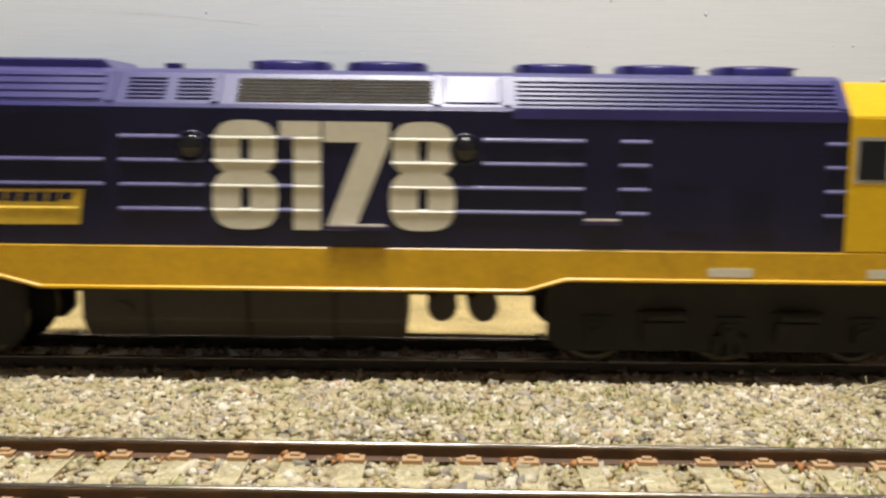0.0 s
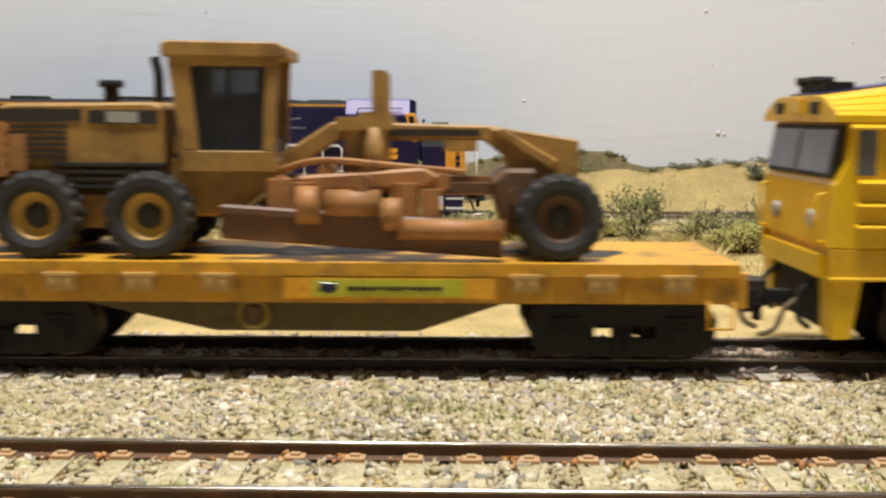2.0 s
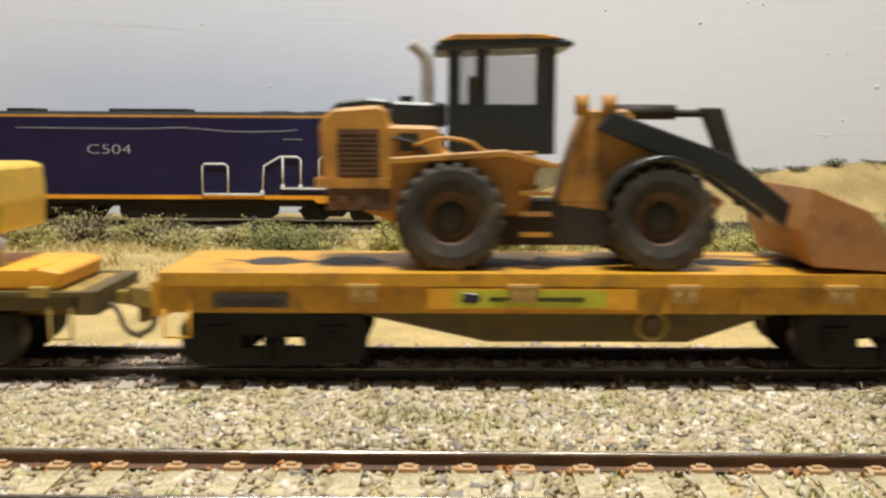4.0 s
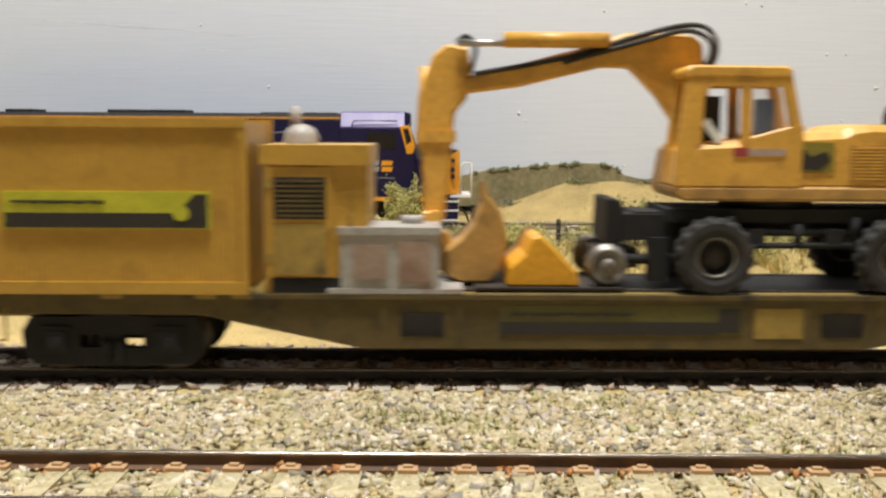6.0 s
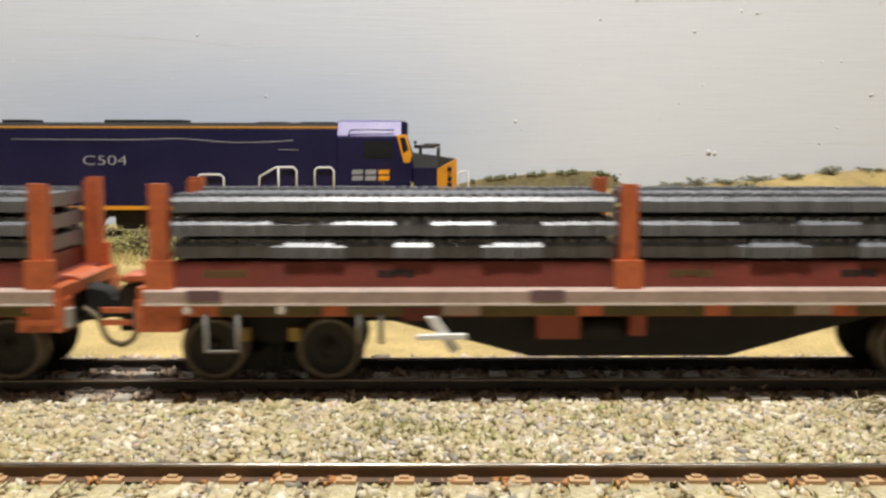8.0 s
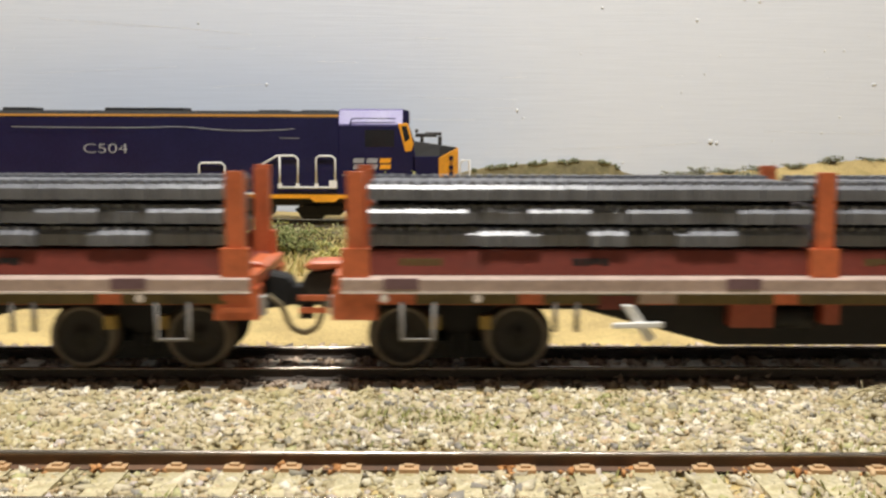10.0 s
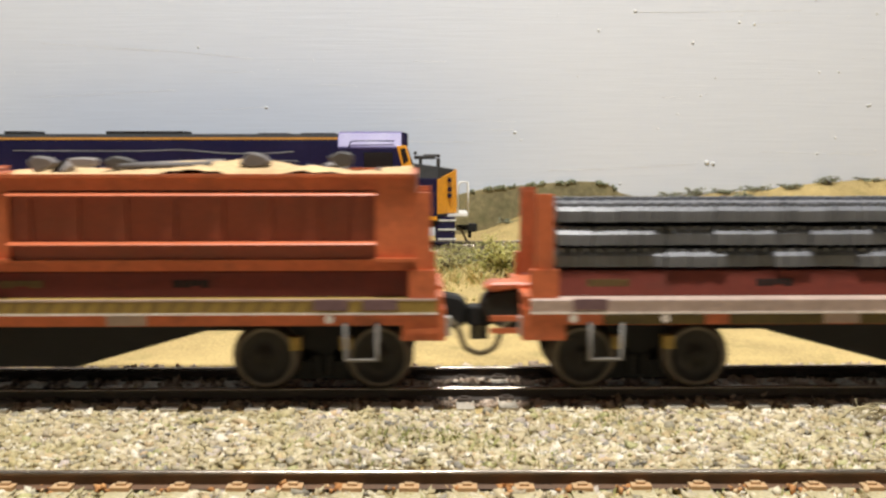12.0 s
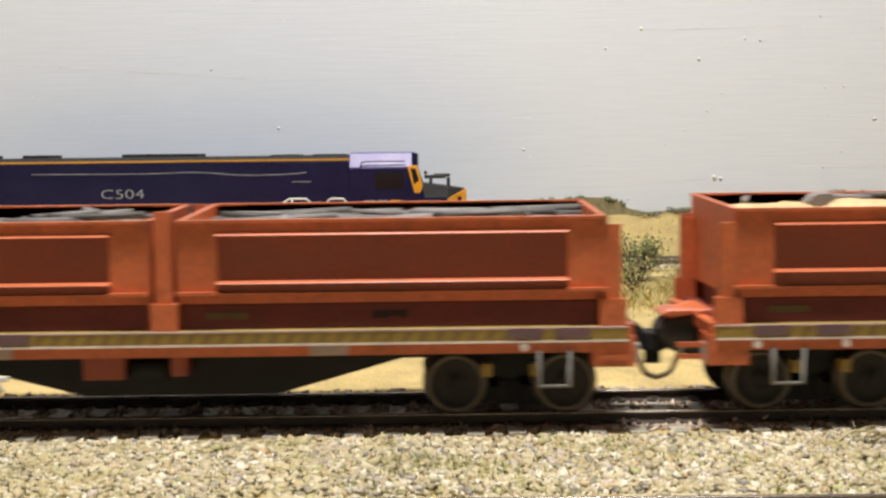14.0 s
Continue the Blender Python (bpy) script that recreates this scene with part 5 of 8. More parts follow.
def loader():
    t = thing("wheel_loader", -390, 0, 17, "dusty orange-yellow wheel loader with dark cab roof", "wheel loader")
    W = 13.0
    for x in (-399.0, -364.3):
        for s in (-1, 1):
            tyre_wheel(t, "wheel", x, s * (W - 3.2), 25.6, 8.8, 6.2, RIM_RUST, 20, 0.5, tyre_mat=TYRE_DUSTY)
    part("rear_body", prism(B(), [(-420.2, 30.4), (-417, 28), (-409, 24.6), (-386, 26), (-384, 35.5), (-400, 36.6), (-401, 40.6), (-409, 40.8), (-409.6, 43.4), (-411, 44.0), (-418.6, 43.4), (-420.2, 42), (-420.8, 40)], -8, 8, "y", 0.6), LOADER, t)
    bm = prism(B(), [(-409.6, 40.4), (-399.6, 40.4), (-399.6, 44.4), (-409, 44.7)], -6.6, 6.6, "y", 0.5)
    prism(bm, [(-419.6, 42.8), (-409.2, 43.6), (-409.2, 44.9), (-413, 45.2), (-417.6, 44.6)], -6.2, 6.2, "y", 0.4)
    cyl(bm, (-406.5, -2, 45.0), "z", 1.2, 1.4, 12)
    part("hood_top", bm, CAB_BLACK, t, "black engine cover")
    bm = box(B(), -417.8, -410.8, -8.3, -7.8, 32.2, 40.0, 0.2)
    for k in range(9):
        box(bm, -417.4, -411.2, -8.5, -8.2, 32.6 + 0.82 * k, 32.95 + 0.82 * k, 0)
    part("side_grille", bm, RIM_RUST, t, "dark slatted side grille")
    part("counterweight_ledge", box(B(), -421.4, -408.6, -8.8, 8.8, 30.3, 31.9, 0.4), LOADER, t)
    bm = box(B(), -419.5, -409, -8.4, 8.4, 26.6, 30.2, 0.6)
    for x, z, r in ((-417, 28.4, 0.7), (-413.4, 28.2, 0.9), (-409.6, 27.2, 0.6)):
        cyl(bm, (x, -8.6, z), "y", r, 0.8, 10)
    part("rear_bumper", bm, RIM_RUST, t)
    bm = B()
    for s in (-1, 1):
        y0, y1 = sorted((s * 10.6, s * 7))
        prism(bm, [(-409, 35.4), (-390, 36.8), (-381.5, 34.6), (-381.5, 33.6), (-390, 35.6), (-409, 34.2)], y0, y1, "y", 0.2)
        for k in range(3):
            box(bm, -387.5, -382.5, min(s * 11, s * 9), max(s * 11, s * 9), 22.5 + 3.4 * k, 23.2 + 3.4 * k, 0.15)
    part("rear_mudguard", bm, LOADER, t)
    part("handrail", tube(B(), curve_pts([(-405, -9, 37.4), (-400.5, -9.6, 38.6), (-396, -9.8, 38), (-393, -9.8, 36.4), (-385, -9.6, 36.2)]), 0.35, 8), LOADER, t)
    bm = tube(B(), curve_pts([(-408.6, -8.2, 38.6), (-404, -8.4, 37.2), (-401.6, -8.3, 33)]), 0.35, 6)
    box(bm, -407.6, -404.4, -8.4, -7.9, 36.4, 39.4, 0.2)
    part("hose", bm, SOOT, t)
    part("chassis", box(B(), -392, -371, -5, 5, 20.5, 28, 0.5), SOOT, t)
    # cab
    OX[0] -= 1.7
    bm = B()
    for s in (-1, 1):
        for xa, xe in ((-401, -399.2), (-396, -394.8), (-385.2, -383.4)):
            box(bm, xa, xe, s * 7 - 0.6, s * 7 + 0.6, 43.5, 53.5, 0.2)
        box(bm, -401, -383.4, s * 7 - 0.7, s * 7 + 0.7, 36, 44.2, 0.3)
    box(bm, -401, -383.4, -6.6, 6.6, 36, 38, 0.2)
    cab = part("cab", bm, CAB_BLACK, t, "black cab frame")
    part("cab_roof", prism(B(), [(-403.6, 52.8), (-380.6, 53.6), (-380.8, 54.6), (-388, 55.4), (-400, 55.0), (-403.6, 53.8)], -9, 9, "y", 0.35), CAB_BLACK, cab)
    part("cab_roof_top", prism(B(), [(-403, 54.4), (-382, 54.9), (-386, 55.7), (-400, 55.6)], -9.1, 9, "y", 0.2), LOADER, cab)
    clear = mat("loader_glass", (0.25, 0.24, 0.22), 0.08, var=0.02, bump=0)
    clear.node_tree.nodes["Principled BSDF"].inputs["Alpha"].default_value = 0.16
    bm = B()
    for s in (-1, 1):
        box(bm, -399.2, -385.2, s * 7 - 0.1, s * 7 + 0.1, 44.2, 53, 0)
    box(bm, -401, -400.8, -6.4, 6.4, 44.2, 53, 0)
    part("cab_window", bm, clear, cab)
    bm = box(B(), -397, -391, -3, 3, 38, 41.5, 0.6)
    box(bm, -397.6, -395.6, -3, 3, 41, 49, 0.6)
    part("seat", bm, SOOT, cab)
    part("exhaust", tube(B(), curve_pts([(-404.6, -5, 43.6), (-404.6, -5, 50), (-405.2, -5, 52.4), (-407.2, -5, 54.2)]), 1.05, 12), SILVER, t, "silver exhaust stack")
    OX[0] += 1.7
    # front frame, arms, bucket
    bm = prism(B(), [(-381, 27), (-356, 24), (-352, 28), (-362, 34), (-369, 43.6), (-376, 43.6), (-378, 38)], -5, 5, "y", 0.5)
    for x in (-377, -372.4):
        cyl(bm, (x, -5.4, 44.2), "z", 1.2, 3.4, 10)
    part("front_frame", bm, LOADER, t)
    bm = B()
    for s in (-1, 1):
        prism(bm, [(-375, 40.2), (-372, 43.2), (-352, 36), (-338, 25), (-340.5, 22.5), (-354, 32)], s * 6 - 1, s * 6 + 1, "y", 0.35)
    part("lift_arm", bm, CAB_BLACK, t)
    bm = cyl(B(), (-366, 0, 43.2), "x", 1.3, 12, 12)
    cyl(bm, (-357, 0, 43.0), "x", 0.7, 8, 10)
    prism(bm, [(-356, 44), (-352, 44), (-346, 27), (-349, 27)], -1, 1, "y", 0.3)
    part("tilt_linkage", bm, SOOT, t)
    bm = B()
    for s in (-1, 1):
        arc = [(-364.3 + 10.6 * math.cos(a), 25.4 + 10.6 * math.sin(a)) for a in [math.pi * (0.3 + 0.075 * k) for k in range(9)]]
        arc2 = [(-364.3 + 9.8 * math.cos(a), 25.4 + 9.8 * math.sin(a)) for a in [math.pi * (0.3 + 0.075 * k) for k in range(8, -1, -1)]]
        y0, y1 = sorted((s * 13, s * 7.5))
        prism(bm, arc + arc2, y0, y1, "y", 0.1)
    part("front_mudguard", bm, CAB_BLACK, t)
    prof = [(-341, 31), (-342.5, 24), (-340, 18.2), (-324, 17.2), (-324, 17.9), (-338.5, 19.6), (-341, 24.5), (-339.8, 30.6)]
    bm = prism(B(), prof, -15, 15, "y", 0.2)
    for s in (-1, 1):
        prism(bm, [(-341, 31), (-342, 24), (-339.6, 18.4), (-324, 17.4), (-331, 27)], s * 14.6 - 0.4, s * 14.6 + 0.4, "y", 0.1)
    part("bucket", bm, RUSTY, t)
    return rides(t)


grader()
loader()


# ---- long container wagon with container, power unit, excavator and compressor ----
def container_wagon():
    t = thing("container_flat_wagon", -568.5, 0, 0, "weathered olive-yellow container flat wagon", "flat wagon")
    L, R = -678.6, -458.4
    S = 13.0
    bm = B()
    for s in (-1, 1):
        y0, y1 = sorted((s * S, s * (S - 1.4)))
        prism(bm, [(L + 2, 12.9), (L + 2, 10.0), (-640.6, 9.8), (-614.4, 4.3), (-531.6, 4.3), (-506.4, 8.9), (-500, 10.0), (R - 2, 10.4), (R - 2, 12.9)], y0, y1, "y", 0.2)
        y2, y3 = sorted((s * (S + 0.5), s * (S - 1.6)))
        box(bm, L + 1, R - 1, y2, y3, 12.6, 13.4, 0.15)
        for x in (-611, -598.5, -541.5, -529.5, -515, -630, -650):
            y4, y5 = sorted((s * (S + 0.3), s * (S - 0.4)))
            box(bm, x - 0.5, x + 0.5, y4, y5, 4.7 if -612 < x < -530 else 10, 12.7, 0.1)
    part("side_sill", bm, OLIVE, t, "weathered olive fish-bellied sill")
    bm = box(B(), L + 1, R - 1, -S + 1.2, S - 1.2, 12.0, 13.2, 0.1)
    box(bm, L + 1, R - 1, -4, 4, 8, 12.4, 0.2)
    part("deck", bm, DIRTY_YELLOW, t)
    part("deck_mat", box(B(), -600, -512, -9, 9, 13.2, 13.6, 0.1), SOOT, t, "black mat under the machine")
    bm = B()
    for x0, x1 in ((-608.2, -601.1), (-539.0, -532.0)):
        box(bm, x0, x1, -S - 0.1, -S + 1.0, 6.4, 10.3, 0.15)
    part("sill_opening", bm, GLASS_DARK, t, "dark square opening in the sill")
    bm = B()
    for x0, x1 in ((-550, -541),):
        box(bm, x0, x1, -S - 0.12, -S + 0.5, 6.2, 11.2, 0.2)
    part("sill_panel", bm, DIRTY_YELLOW, t)
    plate = part("sign_panel", box(B(), -592, -552, -S - 0.1, -S + 1, 6.8, 11.6, 0.1), FADED_LIME, t, "faded lime and black sign panel")
    part("sign_band", box(B(), -592, -556, -S - 0.16, -S + 1, 6.8, 8.9, 0.05), SOOT, plate)
    bar_text(plate, "lettering", -590, -570, 9.8, 10.4, -S - 0.1, SOOT, 18)
    part("sign_mark", box(B(), -556, -552.4, -S - 0.2, -S + 1, 7.2, 11.2, 0.2), SOOT, plate)
    bm = B()
    for x in (-676, -655, -640, -634, -478, -466):
        box(bm, x - 1.6, x + 1.6, -S - 0.8, -S + 1.5, 12.6, 14.2, 0.2)
    part("twist_lock", bm, DIRTY_YELLOW, t)
    for x, s in ((-655.4, -1), (-485, 1)):
        bogie(t, x, 18.6, 5.2, 15.0, 10.0, BLACK, WHEEL, 12.3)
    for x, s in ((L, -1), (R, 1)):
        part("headstock", box(B(), x - 1.4, x + 1.4, -S, S, 9.6, 13.4, 0.3), OLIVE, t)
        coupler(t, x, s, 10.6, DIRTY_YELLOW)
        part("step", tube(B(), [(x - s * 6, -S, 11), (x - s * 6, -S, 5.6), (x - s * 2.5, -S, 5.6), (x - s * 2.5, -S, 11)], 0.3), DIRTY_YELLOW, t)
    return rides(t)


def container():
    t = thing("shipping_container", -654.5, 0, 13.4, "ochre yellow ribbed equipment container with lime sign", "container")
    x0, x1, S, zb, zt = -676.3, -632.8, 14.0, 13.4, 41.7
    bm = box(B(), x0 + 0.6, x1 - 0.6, -S + 0.4, S - 0.4, zb + 0.4, zt - 0.5, 0)
    part("body", bm, CONTAINER, t)
    for s in (-1, 1):
        for x in (x0, x1 - 1.6):
            part("corner_post", box(B(), x, x + 1.6, s * (S - 0.6) - 0.6, s * (S - 0.6) + 0.6, zb + 1.9, zt - 1.3, 0.2), CONTAINER, t)
        part("top_rail", box(B(), x0, x1, s * (S - 0.5) - 0.6, s * (S - 0.5) + 0.6, zt - 1.4, zt, 0.4), CONTAINER, t)
        part("bottom_rail", box(B(), x0, x1, s * (S - 0.5) - 0.6, s * (S - 0.5) + 0.6, zb, zb + 2.0, 0.4), CONTAINER, t)
    bm = B()
    n = 46
    for k in range(n):
        x = x0 + 3 + (x1 - x0 - 6) * k / (n - 1)
        prism(bm, [(x - 0.22, -S + 0.45), (x - 0.12, -S + 0.3), (x + 0.12, -S + 0.3), (x + 0.22, -S + 0.45)], zb + 1.9, zt - 1.9, "z", 0)
    for k in range(30):
        for x in (x0 + 1.3, x1 - 1.3):
            cyl(bm, (x, -S + 0.0, zb + 2.5 + 0.78 * k), "y", 0.22, 0.3, 6)
    part("corrugation", bm, CONTAINER, t)
    sign = part("sign_panel", box(B(), -671.9, -638.8, -S - 0.12, -S + 0.7, 24.0, 30.0, 0.1), LIME, t, "lime and black sign panel")
    part("sign_band", prism(B(), [(-671.6, 24.2), (-639.2, 24.2), (-639.2, 29.6), (-641.2, 29.6), (-644, 26.6), (-671.6, 26.6)], -S - 0.2, -S, "y", 0), SOOT, sign)
    bar_text(sign, "lettering", -670.5, -655.5, 28.0, 28.6, -S - 0.14, SOOT, 20)
    part("sign_mark", cyl(B(), (-643.4, -S - 0.2, 26.6), "y", 1.3, 0.2, 14), LIME, sign)
    return rides(t)


def power_unit():
    t = thing("power_unit", -623.5, 0, 13.4, "ochre generator cabinet with louvred door and silver dome", "generator")
    body = part("body", box(B(), -630.4, -618.6, -12.5, 12.5, 13.4, 35.4, 0.5), CONTAINER, t)
    part("side_cover", box(B(), -619.2, -613.6, -12.3, 11.5, 14.4, 35.2, 0.6), CONTAINER, t, "bright ochre side cover")
    part("roof_cap", box(B(), -631.0, -613.2, -13.2, 13.0, 34.4, 37.6, 0.9), CONTAINER, t, "rounded ochre roof cap")
    door = part("door", box(B(), -629.6, -619.4, -12.9, -12.2, 16.2, 34.0, 0.3), CONTAINER, t)
    part("door_frame", box(B(), -629.9, -629.2, -13.2, -12.3, 15.8, 34.2, 0.15), CONTAINER, t)
    louvre = part("louvre", box(B(), -628.8, -620.3, -13.0, -12.5, 25.6, 32.4, 0.15), SOOT, door, "dark louvred vent")
    for k in range(8):
        part("slat", box(B(), -628.6, -620.5, -13.2, -12.6, 26.0 + 0.8 * k, 26.38 + 0.8 * k, 0), OLIVE, louvre)
    part("lower_panel", box(B(), -628.8, -620.3, -13.0, -12.5, 16.6, 25.0, 0.2), DIRTY_YELLOW, door, "grimy lower door panel")
    bm = B()
    for z in (18.6, 30.6):
        box(bm, -630.2, -629.0, -13.3, -12.5, z, z + 1.4, 0.15)
    cyl(bm, (-619.9, -13.2, 24.0), "y", 0.4, 0.6, 8)
    part("hinge", bm, DIRTY_YELLOW, door)
    part("base_vent", box(B(), -629.2, -617.0, -12.75, -12.3, 13.6, 16.0, 0.1), BLACK, t)
    bm = B()
    for z in (22, 26, 30):
        cyl(bm, (-616.4, -12.5, z), "y", 0.5, 0.5, 8)
    part("cover_bolt", bm, DIRTY_YELLOW, t)
    bm = lathe(B(), (-625.5, -2, 37.4), [(3.0, 0), (2.9, 1.6), (2.2, 2.9), (1.0, 3.5), (0.05, 3.6)], 24, "z")
    cyl(bm, (-626.5, -1, 41.5), "z", 0.9, 5, 12)
    part("exhaust_dome", bm, SILVER, t, "silver dome and stack")
    return rides(t)


def tool_box():
    t = thing("tool_box", -609.5, 0, 13.6, "grey metal stowage box with stained front", "box")
    part("body", box(B(), -618, -602, -13.2, -1, 13.6, 23.4, 0.3), SILVER, t)
    part("lid", box(B(), -618.4, -601.6, -13.5, -0.8, 23.2, 24.4, 0.3), SILVER, t)
    bm = B()
    box(bm, -616, -610.4, -13.5, -13, 16, 21.5, 0.2)
    box(bm, -608.6, -603.2, -13.5, -13, 15.5, 22, 0.2)
    part("front_panel", bm, STAINED, t)
    part("lamp_bracket", cyl(B(), (-606.5, -5, 25), "z", 2.0, 1.2, 14), SILVER, t)
    part("base", box(B(), -620.2, -598, -13.4, 4, 13.5, 14.3, 0.2), SILVER, t)
    return rides(t)


def excavator():
    t = thing("wheeled_excavator", -545, 0, 13.6, "yellow wheeled rail excavator with folded boom", "excavator")
    for x in (-557.1, -526.9):
        for s in (-1, 1):
            tyre_wheel(t, "wheel", x + 0.4, s * 11.3, 19.6, 6.3, 4.4, BLACK, 16, 0.5, RIM_STEEL)
    bm = box(B(), -569, -514, -5.5, 5.5, 22.5, 26.5, 0.5)
    box(bm, -564, -518, -8.5, 8.5, 25.0, 27.2, 0.4)
    prism(bm, [(-574, 21.2), (-570.8, 21.2), (-570.4, 25.6), (-571.4, 28.6), (-573.8, 28.9)], -6.5, 6.5, "y", 0.3)
    box(bm, -571.2, -562.6, -7.2, 7.2, 21.8, 26.2, 0.4)
    box(bm, -566.6, -563.4, -8.4, -5.2, 15.0, 22.4, 0.4)
    cyl(bm, (-568.6, -6.8, 18.6), "x", 0.9, 5.5, 10)
    prism(bm, [(-520, 20), (-513.5, 17), (-513, 28), (-520, 30)], -8, 8, "y", 0.4)
    box(bm, -518, -514.5, -9.5, -7, 15.5, 27, 0.6)
    cyl(bm, (-516, -10, 22), "z", 1.0, 10, 10)
    cyl(bm, (-557, 0, 19.9), "y", 1.4, 16, 10)
    cyl(bm, (-527, 0, 19.9), "y", 1.4, 16, 10)
    for x in (-549, -536):
        box(bm, x - 1.4, x + 1.4, -9.4, -6, 21, 24, 0.3)
    for x, z in ((-553.5, 24.2), (-542, 22.8), (-532.5, 24.0)):
        cyl(bm, (x, -8.8, z), "z", 0.8, 4, 8)
    cyl(bm, (-542, -9.0, 21.2), "x", 0.5, 18, 8)
    cyl(bm, (-542, -8.4, 23.4), "x", 0.7, 22, 8)
    part("chassis", bm, BLACK, t)
    for x in (-573.6, -509.6):
        for s in (-1, 1):
            bm = lathe(B(), (x, s * 8.2, 17.6), [(0.3, -1.3), (1.1, -1.3), (1.3, -0.6), (2.3, -0.5), (2.5, -1.0), (3.0, -1.0), (3.1, 0.8), (3.6, 0.9), (3.6, 1.5), (0.3, 1.5)], 20)
            part("rail_wheel", bm, RIM_STEEL, t, "steel rail guide wheel")
    bm = B()
    box(bm, -575.4, -568, -6, 6, 17, 20, 0.4)
    box(bm, -514, -507, -6, 6, 17, 20, 0.4)
    part("rail_wheel_arm", bm, SOOT, t)
    part("turntable", cyl(B(), (-545, 0, 28.6), "z", 8, 3.0, 28), BLACK, t)
    # upper body
    body = part("upper_body", prism(B(), [(-563.2, 30.2), (-519.8, 30.2), (-518.2, 32.0), (-518.0, 35.0), (-518.6, 37.6), (-520.2, 39.6), (-522.6, 40.7), (-526, 41.3), (-531, 41.4), (-534, 41.0), (-535.4, 40.2), (-543, 39.8), (-562, 38)], -9.6, 9.6, "y", 1.3), DIGGER, t)
    part("lower_rail", prism(B(), [(-561.5, 28.6), (-520, 28.6), (-518.6, 29.6), (-518.4, 31.2), (-563, 31.2), (-563, 29.6)], -9.9, 9.9, "y", 0.5), DIGGER_WORN, body, "scuffed orange-brown lower belt")
    bm = B()
    louvre = part("side_louvre", box(bm, -534.2, -522.0, -9.72, -9.3, 32.0, 38.0, 0.2), DIGGER_WORN, body, "louvred engine door with darker backing")
    for k in range(10):
        part("slat", box(B(), -533.9, -522.3, -9.95, -9.5, 32.3 + 0.56 * k, 32.6 + 0.56 * k, 0), DIGGER, louvre)
    decal = part("side_decal", box(B(), -543.2, -536.8, -9.75, -9.3, 33.4, 38.4, 0.2), LIME_DULL, body, "olive warning decal")
    part("decal_mark", prism(B(), [(-542.6, 34.0), (-539.2, 33.8), (-537.4, 35.4), (-538.2, 37.0), (-540.6, 36.0), (-542.2, 37.4)], -9.85, -9.6, "y", 0), SOOT, decal)
    part("side_stripe", box(B(), -553.6, -551.2, -10.05, -9.3, 36.0, 37.5, 0.1), RED_STRIPE, body, "red side stripe")
    part("side_stripe", box(B(), -551.2, -545.0, -10.05, -9.3, 36.1, 37.3, 0.1), STRIPE, body, "pale lettering stripe")
    part("side_decal", prism(B(), [(-523, 34.5), (-519.5, 34.5), (-519, 37.8), (-522, 37.8)], -9.8, -9.3, "y", 0.1), STRIPE, body)
    # cab on the camera side: rounded front opening, slim door post, raked rear post
    cab = part("cab", box(B(), -562.6, -542.6, -9.2, -1.8, 30.6, 33.0, 0.3), DIGGER, t)
    for y in (-9.4, -1.6):
        for nm, pts in (("front_post", [(-563.0, 36.8), (-560.0, 36.8), (-558.8, 38.4), (-558.6, 45.8), (-557.6, 47.4), (-556.0, 48.0), (-556.0, 49.4), (-561.0, 49.4), (-561.8, 48.0)]),
                        ("door_post", [(-552.4, 37.4), (-550.6, 37.4), (-550.8, 49.3), (-552.6, 49.3)]),
                        ("rear_post", [(-543.8, 38.4), (-541.8, 38.4), (-544.2, 49.3), (-546.2, 49.3)]),
                        ("door_panel", [(-563.2, 31), (-542.0, 31), (-542.0, 41.4), (-543.6, 41.2), (-550.8, 39.2), (-551.6, 37.8), (-558.8, 37.4), (-563.0, 37.2)]),
                        ("header", [(-557.0, 47.4), (-545.2, 47.4), (-545.0, 49.4), (-557.0, 49.4)])):
            part(nm, prism(B(), pts, y - 0.5, y + 0.5, "y", 0.22), DIGGER, cab)
    # thin grey film paints the whitish reflection on the side glass
    reflection_film = mat("excavator_glass", (0.5, 0.5, 0.5), 0.1, var=0.02, bump=0)
    reflection_film.node_tree.nodes["Principled BSDF"].inputs["Alpha"].default_value = 0.12
    part("cab_window", box(B(), -550.8, -543.6, -9.3, -9.15, 39, 48, 0), reflection_film, cab, "clear side glass with whitish reflection in its colour")
    bm = B()
    part("rear_wall", box(bm, -544, -542.6, -9.5, -1.5, 38, 41, 0.2), DIGGER, cab)
    part("cab_roof", prism(B(), [(-562.0, 48.9), (-544.4, 48.9), (-544.2, 50.2), (-545.2, 50.8), (-560.6, 50.9), (-562.0, 50.2)], -10.1, -1.0, "y", 0.35), DIGGER, cab)
    bm = box(B(), -551, -546, -7.5, -3.5, 36, 40, 0.5)
    box(bm, -548.6, -546.4, -7.5, -3.5, 40, 45.5, 0.5)
    part("seat", bm, BLUE_SEAT, cab, "blue driver's seat")
    bm = box(B(), -558.6, -554.4, -4.4, -2.4, 34, 46.0, 0.4)
    box(bm, -561.5, -559.4, -7, -4, 34, 39, 0.4)
    part("console", bm, SOOT, cab)
    part("document", prism(B(), [(-558.8, 41.4), (-556.2, 38.0), (-555.2, 38.8), (-557.8, 42.4)], -9.2, -9.0, "y", 0), WHITE, cab)
    part("exhaust", tube(B(), curve_pts([(-525.0, -2, 41.0), (-524.6, -2, 43.8), (-522.2, -2, 45.4)]), 0.8, 10), SOOT, t)
